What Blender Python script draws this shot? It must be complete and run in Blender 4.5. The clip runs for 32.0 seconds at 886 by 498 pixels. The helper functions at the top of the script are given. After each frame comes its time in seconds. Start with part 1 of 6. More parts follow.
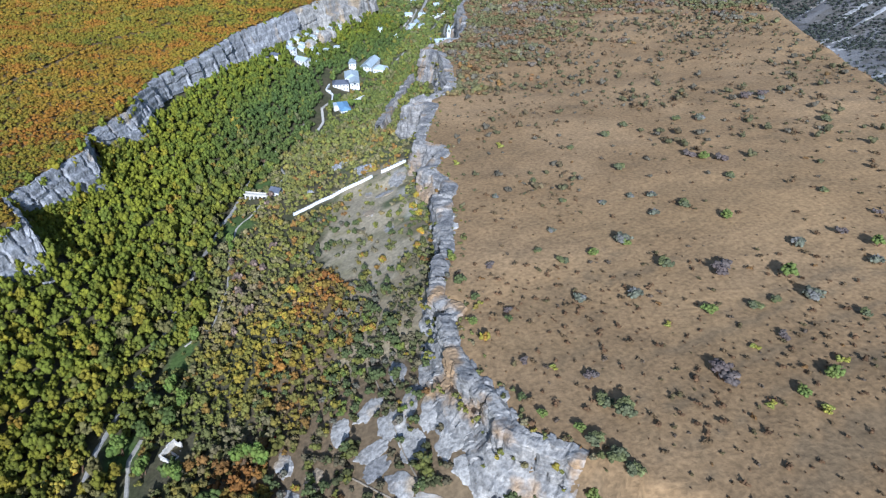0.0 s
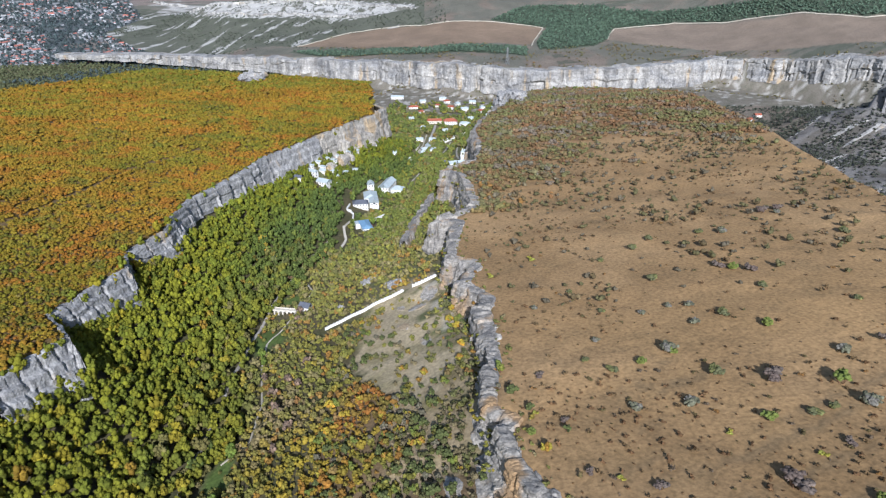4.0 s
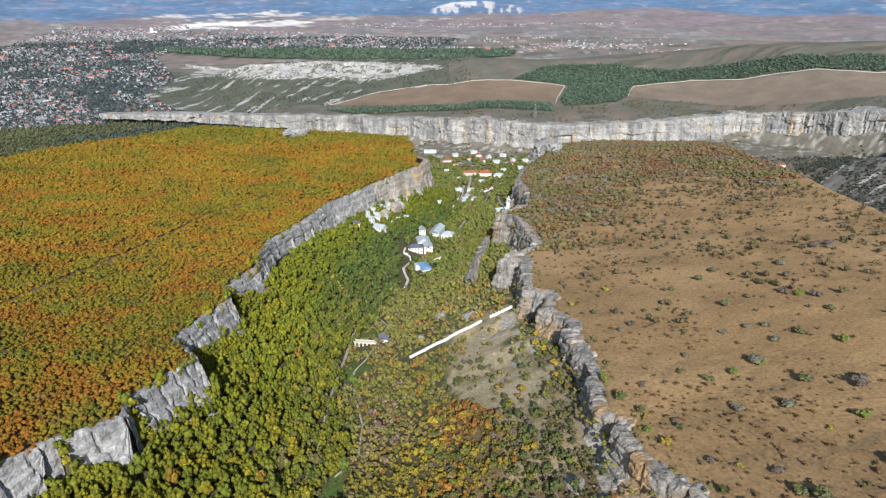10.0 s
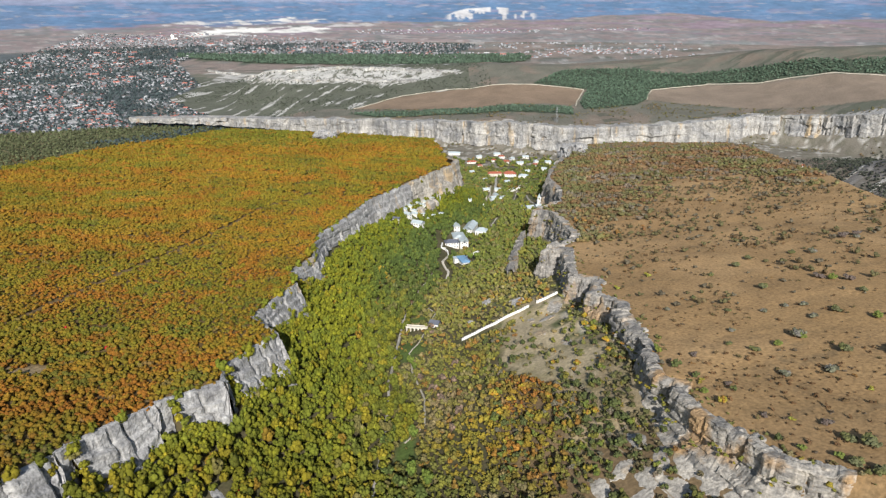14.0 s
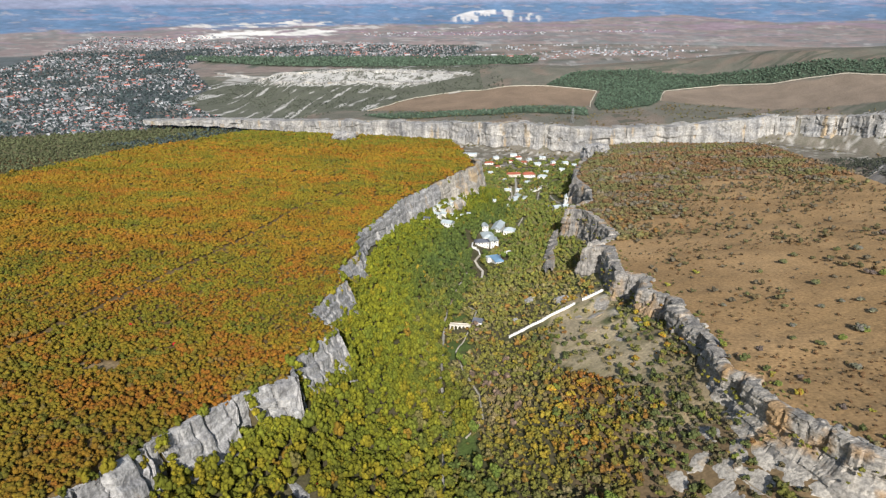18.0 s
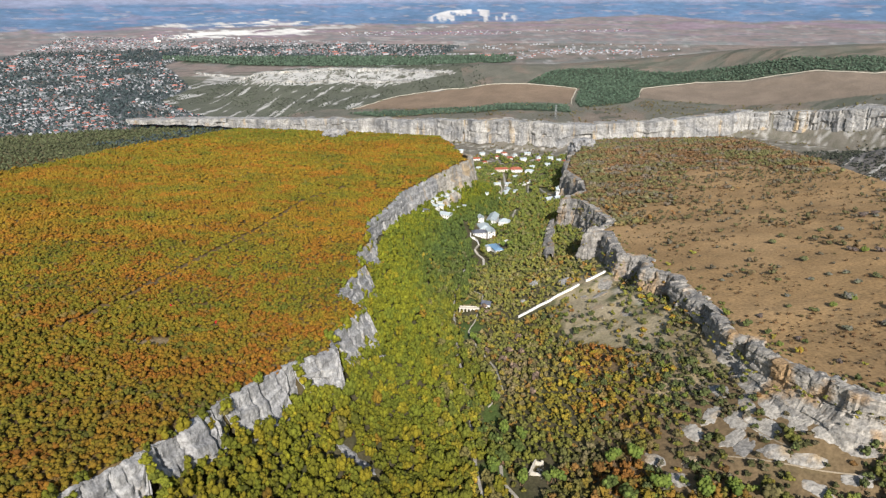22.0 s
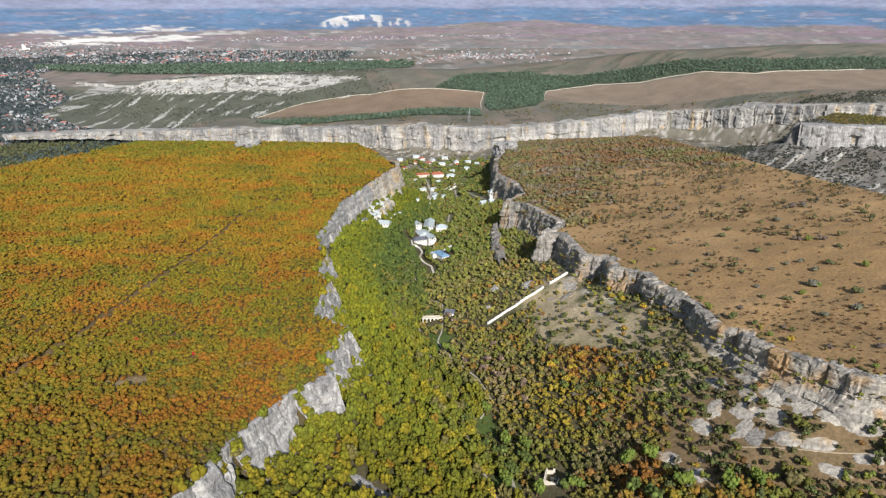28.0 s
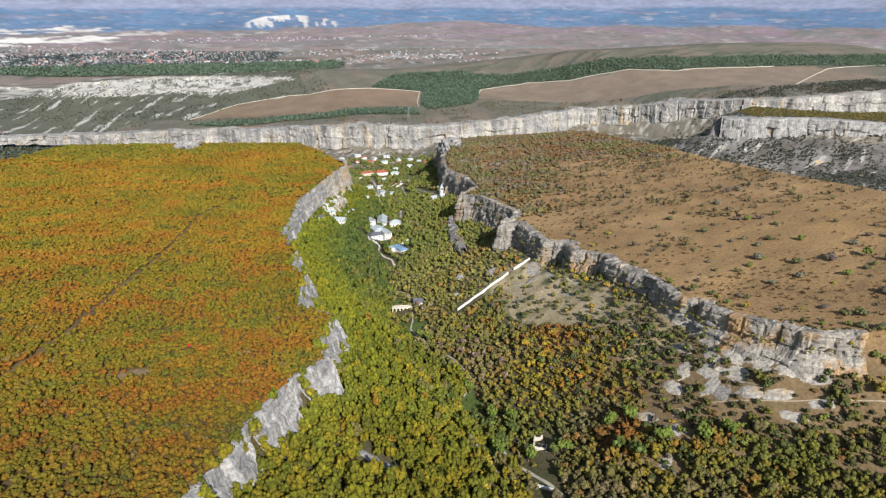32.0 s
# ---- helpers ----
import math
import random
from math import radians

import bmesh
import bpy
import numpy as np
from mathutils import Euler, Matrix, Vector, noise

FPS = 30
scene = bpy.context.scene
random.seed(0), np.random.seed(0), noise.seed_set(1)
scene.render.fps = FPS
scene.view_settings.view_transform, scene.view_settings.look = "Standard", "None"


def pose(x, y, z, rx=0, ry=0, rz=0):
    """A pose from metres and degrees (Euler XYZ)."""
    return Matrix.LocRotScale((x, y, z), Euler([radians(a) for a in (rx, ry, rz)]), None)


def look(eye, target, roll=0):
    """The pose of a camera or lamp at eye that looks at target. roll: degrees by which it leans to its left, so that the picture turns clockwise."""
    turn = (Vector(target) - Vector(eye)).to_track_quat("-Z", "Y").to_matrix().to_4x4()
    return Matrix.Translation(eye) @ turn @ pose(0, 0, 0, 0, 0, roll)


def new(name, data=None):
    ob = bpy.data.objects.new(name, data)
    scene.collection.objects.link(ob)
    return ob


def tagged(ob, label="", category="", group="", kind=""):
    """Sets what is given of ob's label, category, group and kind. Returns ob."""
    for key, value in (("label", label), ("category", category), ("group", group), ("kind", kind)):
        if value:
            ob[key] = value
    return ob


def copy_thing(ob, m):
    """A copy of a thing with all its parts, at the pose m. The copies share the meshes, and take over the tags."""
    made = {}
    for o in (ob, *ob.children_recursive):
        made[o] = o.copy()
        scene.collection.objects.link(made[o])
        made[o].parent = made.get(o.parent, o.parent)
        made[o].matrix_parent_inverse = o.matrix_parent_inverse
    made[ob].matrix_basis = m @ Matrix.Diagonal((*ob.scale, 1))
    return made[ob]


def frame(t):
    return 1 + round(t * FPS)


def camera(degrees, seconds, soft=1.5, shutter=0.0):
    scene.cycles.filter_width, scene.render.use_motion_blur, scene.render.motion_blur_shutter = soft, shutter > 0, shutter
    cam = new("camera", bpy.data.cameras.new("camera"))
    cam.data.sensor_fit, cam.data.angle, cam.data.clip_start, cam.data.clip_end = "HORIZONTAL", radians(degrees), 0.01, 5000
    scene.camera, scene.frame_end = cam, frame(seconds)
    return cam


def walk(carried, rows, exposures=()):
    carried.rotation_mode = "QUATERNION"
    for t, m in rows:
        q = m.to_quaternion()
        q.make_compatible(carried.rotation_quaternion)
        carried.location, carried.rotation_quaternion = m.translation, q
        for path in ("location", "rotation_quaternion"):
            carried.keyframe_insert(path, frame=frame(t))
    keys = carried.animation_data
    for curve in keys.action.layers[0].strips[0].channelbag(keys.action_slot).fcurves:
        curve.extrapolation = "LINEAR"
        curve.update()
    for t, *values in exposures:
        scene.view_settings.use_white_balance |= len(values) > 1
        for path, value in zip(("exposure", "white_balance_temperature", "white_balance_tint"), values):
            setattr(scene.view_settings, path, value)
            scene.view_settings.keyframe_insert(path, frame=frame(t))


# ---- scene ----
cam = camera(67.08, 32.0, 1.3)
# seconds, eye, tilt from straight down, lean, turn
PATH = [
    (0, 98.79, 74.30, 180.87, 53.777, 0.925, -0.974),
    (0.5, 96.05, 73.13, 180.81, 56.634, 1.029, -1.276),
    (1, 92.95, 71.87, 180.83, 59.319, 1.152, -1.663),
    (1.5, 90.73, 71.34, 181.09, 61.483, 1.004, -1.615),
    (2, 88.65, 70.82, 181.02, 62.706, 0.833, -1.475),
    (2.5, 85.92, 70.42, 181.20, 62.996, 0.744, -1.426),
    (3, 82.72, 69.75, 181.23, 63.295, 0.648, -1.352),
    (3.5, 79.05, 68.86, 181.09, 63.596, 0.519, -1.283),
    (5.5, 61.86, 63.18, 180.97, 64.531, 0.314, -1.045),
    (6, 57.46, 61.06, 181.11, 64.725, 0.285, -0.987),
    (7, 48.91, 54.96, 180.77, 65.399, 0.118, -0.811),
    (8, 40.24, 47.44, 180.94, 66.427, 0.032, -0.692),
    (9, 32.10, 38.73, 180.74, 67.553, -0.083, -0.512),
    (9.5, 28.05, 33.89, 180.83, 68.130, -0.121, -0.443),
    (10, 23.86, 29.15, 180.73, 68.686, -0.141, -0.407),
    (10.5, 19.87, 24.34, 180.62, 68.847, -0.180, -0.321),
    (11, 15.66, 19.48, 180.51, 68.934, -0.181, -0.288),
    (12, 7.81, 9.59, 180.24, 69.012, -0.192, -0.179),
    (13, 0.00, -0.00, 180.00, 69.074, -0.185, -0.005),
    (14, -9.03, -6.60, 180.80, 69.172, -0.345, 0.410),
    (14.5, -13.85, -7.82, 181.10, 69.225, -0.423, 0.585),
    (16.5, -33.38, -6.95, 180.71, 69.480, -0.463, 0.745),
    (17, -37.83, -7.72, 180.34, 69.429, -0.463, 0.689),
    (18, -46.13, -11.62, 179.18, 69.382, -0.502, 0.429),
    (19, -53.96, -17.83, 178.36, 69.401, -0.469, -0.011),
    (20, -61.94, -25.68, 178.17, 69.418, -0.411, -0.682),
    (21, -69.86, -34.60, 178.16, 69.452, -0.408, -1.588),
    (22, -77.72, -42.53, 178.42, 69.364, -0.414, -1.913),
    (23, -86.02, -46.06, 178.81, 69.452, -0.546, -2.114),
    (23.5, -90.45, -46.13, 178.87, 69.459, -0.550, -2.321),
    (24, -95.10, -45.26, 178.85, 69.492, -0.514, -3.201),
    (24.5, -99.77, -43.54, 178.59, 69.498, -0.459, -4.341),
    (25, -104.49, -41.19, 178.25, 69.517, -0.338, -5.480),
    (25.5, -109.07, -38.37, 178.08, 69.553, -0.316, -6.612),
    (27.5, -127.53, -25.04, 178.00, 69.778, -0.223, -10.761),
    (28, -132.24, -23.33, 177.91, 69.732, -0.209, -11.317),
    (29, -141.64, -23.16, 177.41, 69.706, -0.086, -12.737),
    (30, -151.16, -26.05, 177.13, 69.686, -0.017, -13.964),
    (31, -160.52, -30.99, 176.76, 69.730, 0.014, -15.732),
    (32, -169.91, -36.75, 176.33, 69.788, -0.012, -17.718),
]


def flight(x, y, z, tilt, lean, turn):
    return pose(x, y, z, tilt, 0, turn) @ pose(0, 0, 0, 0, 0, lean)


# the clip's own white balance warms up as the camera tilts up from the canyon
LOOK = ((0, 0.13, 4950, 12), (1.5, 0.11, 5050, 12), (3.5, 0.09, 5500, 13), (6, 0.07, 5650, 11), (9, 0.03, 5900, 10), (12, 0.03, 6150, 10), (20, 0.05, 6300, 11), (32, 0.05, 6300, 11))
walk(cam, [(t, flight(*row)) for t, *row in PATH], LOOK)


def part(name, mesh, material, parent=None, label=""):
    """Links a mesh (or a bmesh) as one object, as a part where a parent is given."""
    if isinstance(mesh, bmesh.types.BMesh):
        data = bpy.data.meshes.new(name)
        mesh.to_mesh(data)
        mesh.free()
    else:
        data = mesh
    if material and not data.materials:
        data.materials.append(material)
    ob = new(name, data)
    if parent:
        ob.parent = parent
    if label:
        ob["label"] = label
    return ob


# ---- light ----
SUN_UP = radians(32)
world = bpy.data.worlds.new("world")
scene.world = world
world.use_nodes = True
wn = world.node_tree
sky = wn.nodes.new("ShaderNodeTexSky")
sky.sky_type, sky.sun_disc, sky.sun_elevation, sky.sun_rotation = "NISHITA", False, SUN_UP, radians(180)
sky.air_density, sky.dust_density = 1.2, 1.5
wn.links.new(sky.outputs[0], wn.nodes["Background"].inputs[0])
wn.nodes["Background"].inputs[1].default_value = 0.082
sun = new("sun", bpy.data.lights.new("sun", "SUN"))
sun.data.energy, sun.data.angle, sun.data.color = 5.5, radians(0.53), (1.0, 0.95, 0.87)
sun.matrix_world = look((0, 0, 900), (-0.05, math.cos(SUN_UP), 900 - math.sin(SUN_UP)))


# ---- numbers ----
def cell(ix, iy, seed):
    h = (ix.astype(np.int64) * 374761393 + iy.astype(np.int64) * 668265263 + seed * 974711) & 0x7FFFFFFF
    h = ((h ^ (h >> 13)) * 1274126177) & 0x7FFFFFFF
    return ((h ^ (h >> 16)) & 0xFFFFFF) / float(0xFFFFFF)


def grain(x, y, seed=0):
    ix, iy = np.floor(x), np.floor(y)
    u, v = x - ix, y - iy
    u, v = u * u * (3 - 2 * u), v * v * (3 - 2 * v)
    a, b = cell(ix, iy, seed), cell(ix + 1, iy, seed)
    c, d = cell(ix, iy + 1, seed), cell(ix + 1, iy + 1, seed)
    return (a + (b - a) * u) * (1 - v) + (c + (d - c) * u) * v


def cloudy(x, y, seed=0, octaves=4):
    total, size, out = 0.0, 1.0, 0.0
    for k in range(octaves):
        out = out + size * grain(x * 2.03 ** k, y * 2.03 ** k, seed + k * 17)
        total, size = total + size, size * 0.5
    return out / total


def facets(x, y, seed=0):
    """Flat tilted plates with sharp seams: the height of the plate that each place lies on, about -1 to 1."""
    ix, iy = np.floor(x), np.floor(y)
    best, out = np.full(np.shape(x), 1e9), np.zeros(np.shape(x))
    for i in (-1, 0, 1):
        for j in (-1, 0, 1):
            cx, cy = ix + i, iy + j
            px, py = cx + cell(cx, cy, seed), cy + cell(cx, cy, seed + 1)
            d = (x - px) ** 2 + (y - py) ** 2
            plate = (cell(cx, cy, seed + 2) - 0.5) * 1.3 + (x - px) * (cell(cx, cy, seed + 3) - 0.5) * 1.1 + (y - py) * (cell(cx, cy, seed + 4) - 0.5) * 1.1
            out = np.where(d < best, plate, out)
            best = np.minimum(best, d)
    return out


def inside(x, y, corners):
    hit = np.zeros(np.shape(x), bool)
    for (ax, ay), (bx, by) in zip(corners, corners[1:] + corners[:1]):
        if ay != by:
            hit ^= ((ay > y) != (by > y)) & (x < (bx - ax) * (y - ay) / (by - ay) + ax)
    return hit


def near_line(x, y, line):
    """The distance from a line of corners."""
    best = np.full(np.shape(x), 1e9)
    for (ax, ay), (bx, by) in zip(line, line[1:]):
        dx, dy = bx - ax, by - ay
        u = np.clip(((x - ax) * dx + (y - ay) * dy) / max(dx * dx + dy * dy, 1e-9), 0, 1)
        best = np.minimum(best, np.hypot(x - ax - u * dx, y - ay - u * dy))
    return best


def mesh_of(name, verts, faces, tint=None, flat=True):
    """A mesh from arrays: verts (n, 3), faces (m, 3 or 4), and a colour for each vertex."""
    data = bpy.data.meshes.new(name)
    verts, faces = np.asarray(verts, np.float32), np.asarray(faces, np.int32)
    data.vertices.add(len(verts))
    data.vertices.foreach_set("co", verts.ravel())
    data.loops.add(faces.size)
    data.loops.foreach_set("vertex_index", faces.ravel())
    data.polygons.add(len(faces))
    data.polygons.foreach_set("loop_start", np.arange(0, faces.size, faces.shape[1], dtype=np.int32))
    data.polygons.foreach_set("use_smooth", np.full(len(faces), not flat))
    if tint is not None:
        layer = data.attributes.new("tint", "FLOAT_COLOR", "POINT")
        rgba = np.ones((len(verts), 4), np.float32)
        rgba[:, :3] = tint
        layer.data.foreach_set("color", rgba.ravel())
    data.update(calc_edges=True)
    return data


def sheet_faces(rows, cols):
    a = (np.arange(rows - 1)[:, None] * cols + np.arange(cols - 1)[None, :]).ravel()
    return np.stack([a, a + 1, a + cols + 1, a + cols], 1)


# ---- materials ----
def base_material(name, rough=0.9, metal=0.0, gloss=0.25):
    m = bpy.data.materials.new(name)
    m.use_nodes = True
    n = m.node_tree.nodes
    b = n["Principled BSDF"]
    b.inputs["Roughness"].default_value, b.inputs["Metallic"].default_value = rough, metal
    b.inputs["Specular IOR Level"].default_value = gloss
    return m, n, m.node_tree.links, b


def noise_node(n, l, coords, scale, detail=4.0, stretch=(1, 1, 1), rough=0.55):
    mp = n.new("ShaderNodeMapping")
    mp.inputs["Scale"].default_value = stretch
    l.new(coords, mp.inputs["Vector"])
    t = n.new("ShaderNodeTexNoise")
    t.inputs["Scale"].default_value, t.inputs["Detail"].default_value, t.inputs["Roughness"].default_value = scale, detail, rough
    l.new(mp.outputs[0], t.inputs["Vector"])
    return t.outputs["Fac"]


def ramp(n, l, value, stops):
    r = n.new("ShaderNodeValToRGB")
    while len(r.color_ramp.elements) < len(stops):
        r.color_ramp.elements.new(0.5)
    for e, (at, c) in zip(r.color_ramp.elements, stops):
        e.position, e.color = at, (*c, 1) if len(c) == 3 else c
    l.new(value, r.inputs[0])
    return r.outputs[0]


def mixed(n, l, a, b, kind="MULTIPLY", amount=1.0):
    m = n.new("ShaderNodeMix")
    m.data_type, m.blend_type = "RGBA", kind
    for socket, v in ((m.inputs[0], amount), (m.inputs[6], a), (m.inputs[7], b)):
        if isinstance(v, (int, float)):
            socket.default_value = v
        elif isinstance(v, tuple):
            socket.default_value = (*v, 1)
        else:
            l.new(v, socket)
    return m.outputs[2]


def bumped(n, l, b, value, depth, dist):
    k = n.new("ShaderNodeBump")
    k.inputs["Strength"].default_value, k.inputs["Distance"].default_value = depth, dist
    l.new(value, k.inputs["Height"])
    l.new(k.outputs[0], b.inputs["Normal"])


def grey(v):
    return (v, v, v)


def tinted_material(name, rough=0.95, fine=0.6, coarse=0.03, low=0.72, high=1.3, bump=0.5):
    m, n, l, b = base_material(name, rough)
    at = n.new("ShaderNodeAttribute")
    at.attribute_name = "tint"
    co = n.new("ShaderNodeTexCoord").outputs["Object"]
    f = noise_node(n, l, co, fine, 5)
    c = noise_node(n, l, co, coarse, 4)
    col = mixed(n, l, at.outputs["Color"], ramp(n, l, f, ((0.3, grey(low)), (0.7, grey(high)))))
    col = mixed(n, l, col, ramp(n, l, c, ((0.3, grey(0.85)), (0.7, grey(1.15)))))
    l.new(col, b.inputs["Base Color"])
    if bump:
        bumped(n, l, b, f, bump, 0.5)
    return m


def rock_material(name, pale, dark, ochre, ochre_at, scale=0.12, grain_size=1.0):
    m, n, l, b = base_material(name, 0.92)
    co = n.new("ShaderNodeTexCoord").outputs["Object"]
    big = noise_node(n, l, co, scale, 5)
    streak = noise_node(n, l, co, 0.5 * grain_size, 4, (1, 1, 0.14))
    fine = noise_node(n, l, co, 0.9 * max(grain_size, 0.3), 6)
    beds = noise_node(n, l, co, 0.55 * grain_size, 3, (0.06, 0.06, 1))
    col = ramp(n, l, big, ((0.32, dark), (0.62, pale)))
    col = mixed(n, l, col, ramp(n, l, streak, ((0.36, grey(0.64)), (0.54, grey(1.06)))))
    col = mixed(n, l, col, ramp(n, l, beds, ((0.35, grey(0.75)), (0.6, grey(1.05)))), "MULTIPLY", 0.7)
    warm = noise_node(n, l, co, 0.05 if grain_size == 1.0 else 0.04, 4, (1, 1, 0.5 if grain_size == 1.0 else 0.15))
    mask = ramp(n, l, warm, ((ochre_at, grey(0)), (ochre_at + 0.1, grey(1))))
    col = mixed(n, l, col, ochre, "MIX", mask)
    col = mixed(n, l, col, ramp(n, l, fine, ((0.35, grey(0.68)), (0.7, grey(1.2)))))
    l.new(col, b.inputs["Base Color"])
    bumped(n, l, b, fine, 0.5, 0.5)
    return m


def plain_material(name, colour, rough=0.8, vary=0.15, scale=1.5, metal=0.0):
    m, n, l, b = base_material(name, rough, metal)
    co = n.new("ShaderNodeTexCoord").outputs["Object"]
    f = noise_node(n, l, co, scale, 5)
    c = noise_node(n, l, co, scale * 0.15, 3)
    col = mixed(n, l, colour, ramp(n, l, f, ((0.3, grey(1 - vary)), (0.7, grey(1 + vary)))))
    col = mixed(n, l, col, ramp(n, l, c, ((0.3, grey(1 - vary)), (0.7, grey(1 + vary)))))
    l.new(col, b.inputs["Base Color"])
    bumped(n, l, b, f, 0.3, 0.05)
    return m


GROUND = tinted_material("ground_cover", 0.97, 0.55, 0.02, 0.7, 1.3, 0.6)
LEAF = tinted_material("foliage", 0.85, 1.3, 0.012, 0.74, 1.26, 0.8)
ROCK = rock_material("limestone_grey", (0.45, 0.44, 0.425), (0.27, 0.265, 0.265), (0.46, 0.37, 0.26), 0.62)
ROCK_WARM = rock_material("limestone_ochre", (0.47, 0.43, 0.37), (0.24, 0.23, 0.215), (0.42, 0.28, 0.15), 0.515)
# east wall rock: base colour lowered to paint in the shade on its west faces
ROCK_GREY = rock_material("limestone_shade_toned", (0.43, 0.395, 0.345), (0.22, 0.21, 0.2), (0.4, 0.28, 0.165), 0.56)
ROCK_FAR = rock_material("limestone_far", (0.47, 0.45, 0.415), (0.28, 0.28, 0.28), (0.46, 0.36, 0.235), 0.59, 0.03, 0.12)
ROCK_CHALK = rock_material("limestone_chalk", (0.55, 0.535, 0.5), (0.3, 0.295, 0.28), (0.55, 0.48, 0.38), 0.62, 0.03, 0.2)
ROCK_PALE = rock_material("limestone_pale", (0.55, 0.505, 0.435), (0.31, 0.29, 0.265), (0.47, 0.36, 0.23), 0.53, 0.035)

# ---- the lie of the land ----
RIM_L = ((-260, 60), (-232, 130), (-217, 161), (-196, 191), (-178, 229), (-176, 236), (-154, 274), (-150, 280), (-129, 302), (-134, 318),
         (-116, 368), (-138, 392), (-124, 460), (-134, 483), (-124, 528), (-129, 560), (-131, 601), (-112, 680), (-101, 745), (-62, 839), (-32, 920), (-2, 991))
RIM_R = ((300, 100), (200, 170), (160, 188), (141, 202), (123, 214), (119, 229), (112, 239), (107, 252), (104, 270), (109, 281), (100, 292), (101, 305), (104, 330), (105, 385), (108, 400),
         (101, 412), (95, 424), (99, 440), (103, 458), (89, 470), (93, 525), (97, 543), (93, 557), (111, 578), (112, 600), (109, 650), (104, 685), (91, 700), (120, 735), (132, 800), (128, 885), (150, 960), (178, 1040), (184, 1100))
# the broken upper edge of the east wall, with its buttresses and clefts
EAST_EDGE = ((145, 199), (132, 206), (121, 213), (117, 228), (110, 238), (105, 252), (102, 270), (101, 277), (107, 281), (102, 285), (97, 292), (98, 305), (101, 330), (102, 353), (101, 385), (105, 399),
             (98, 412), (92, 424), (96, 440), (101, 447), (100, 459), (85, 467), (86, 478), (91, 525), (94, 543), (76, 546), (86, 559), (108, 577), (109, 600), (106, 650), (101, 685), (86, 702), (94, 714))
FAR_RIM = ((-1500, 2000), (-900, 1880), (-500, 1790), (-196, 1700), (-60, 1625), (49, 1579), (160, 1500), (240, 1475), (354, 1480), (520, 1495),
           (698, 1520), (803, 1436), (870, 1340), (930, 1250), (1050, 1180), (1400, 1150))
FAR_TOP = ((-1500, -150), (-900, -138), (-674, -128), (-446, -124), (-322, -117), (-260, -116), (-170, -110), (-112, -109), (-14, -101), (66, -97), (128, -90), (170, -90), (250, -91), (356, -94), (462, -91), (544, -86), (628, -82), (708, -78), (803, -63), (870, -46), (930, -32), (1050, -22), (1400, -12))


FAR_DROP = ((-1500, 8), (-900, 4), (-700, 12), (-500, 20), (-196, 34), (0, 44), (160, 48), (300, 46), (520, 50), (640, 44), (700, 40), (860, 40), (960, 26), (1150, 38), (1400, 52))
# the second, lower cliff of the side valley
SIDE_RIM = ((775, 1093), (800, 1074), (830, 1065), (868, 1060), (900, 1046), (950, 1048), (1000, 1030), (1075, 1012), (1150, 990), (1500, 900))
SIDE_TOP = ((775, -40), (900, -42), (1000, -46), (1150, -58), (1500, -70))


def along(pairs, t):
    a = np.array(pairs, float)
    return np.interp(t, a[:, 0], a[:, 1])


def rim_at(rim, y):
    a = np.array(rim, float)
    a = a[np.argsort(a[:, 1])]
    return np.interp(y, a[:, 1], a[:, 0])


def smooth(a, b, v):
    u = np.clip((v - a) / (b - a), 0, 1)
    return u * u * (3 - 2 * u)


def top_west(x, y):
    lean = np.interp(y, (600, 850), (-0.078, -0.04))
    return along(((-500, 40), (100, 3.5), (319, -13), (600, -34), (740, -42.5), (840, -47), (991, -57), (1250, -80), (1450, -104), (1700, -140)), y) + lean * (np.maximum(x, -620) + 130)


def top_east(x, y):
    base = along(((-500, 60), (100, 22), (200, 13), (321, 2), (450, -12), (592, -27), (800, -44), (1090, -64), (1270, -96), (1380, -116), (1500, -138)), y)
    return base + 0.09 * np.clip(1 - (y - 450) / 1100, 0.1, 1) * (np.minimum(x, 470) - 183)


def drop_west(y):
    return along(((100, 16), (300, 22), (600, 20), (850, 28), (991, 36), (1100, 36)), y)


def drop_east(y):
    return along(((100, 16), (200, 17), (270, 17), (310, 14), (340, 12.5), (385, 13), (430, 16), (480, 17), (600, 22), (700, 28), (1000, 34)), y)


def valley(x, y):
    xl, xr = rim_at(RIM_L, y) + 5, rim_at(RIM_R, y) - 6
    xc = along(((100, -40), (262, -36), (335, -42), (509, -50), (683, -15), (790, 10), (1000, 60), (1286, 95), (1500, 110)), y)
    floor = along(((0, -56), (150, -66), (262, -73), (335, -79), (509, -92), (690, -106), (790, -115), (1000, -130), (1286, -151), (1500, -152)), y)
    fl, fr = top_west(xl, y) - drop_west(y), top_east(xr, y) - drop_east(y)
    open_out = 1 - smooth(940, 1180, y)
    fl, fr = floor + (fl - floor) * open_out, floor + (fr - floor) * (1 - smooth(1040, 1200, y))
    u = np.clip((x - xl) / (xc - xl), 0, 1)
    v = np.clip((x - xc) / (xr - xc), 0, 1)
    return np.where(x < xc, fl + (floor - fl) * u ** 0.85, floor + (fr - floor) * v ** 1.25)


def ring(r):
    return 180 - r * np.tan(np.radians(along(((0, 12), (2300, 7.9), (2600, 6.9), (3000, 5.5), (3500, 4.2), (4000, 2.9), (4500, 1.5), (4900, 0.1), (5200, -0.8)), r)))


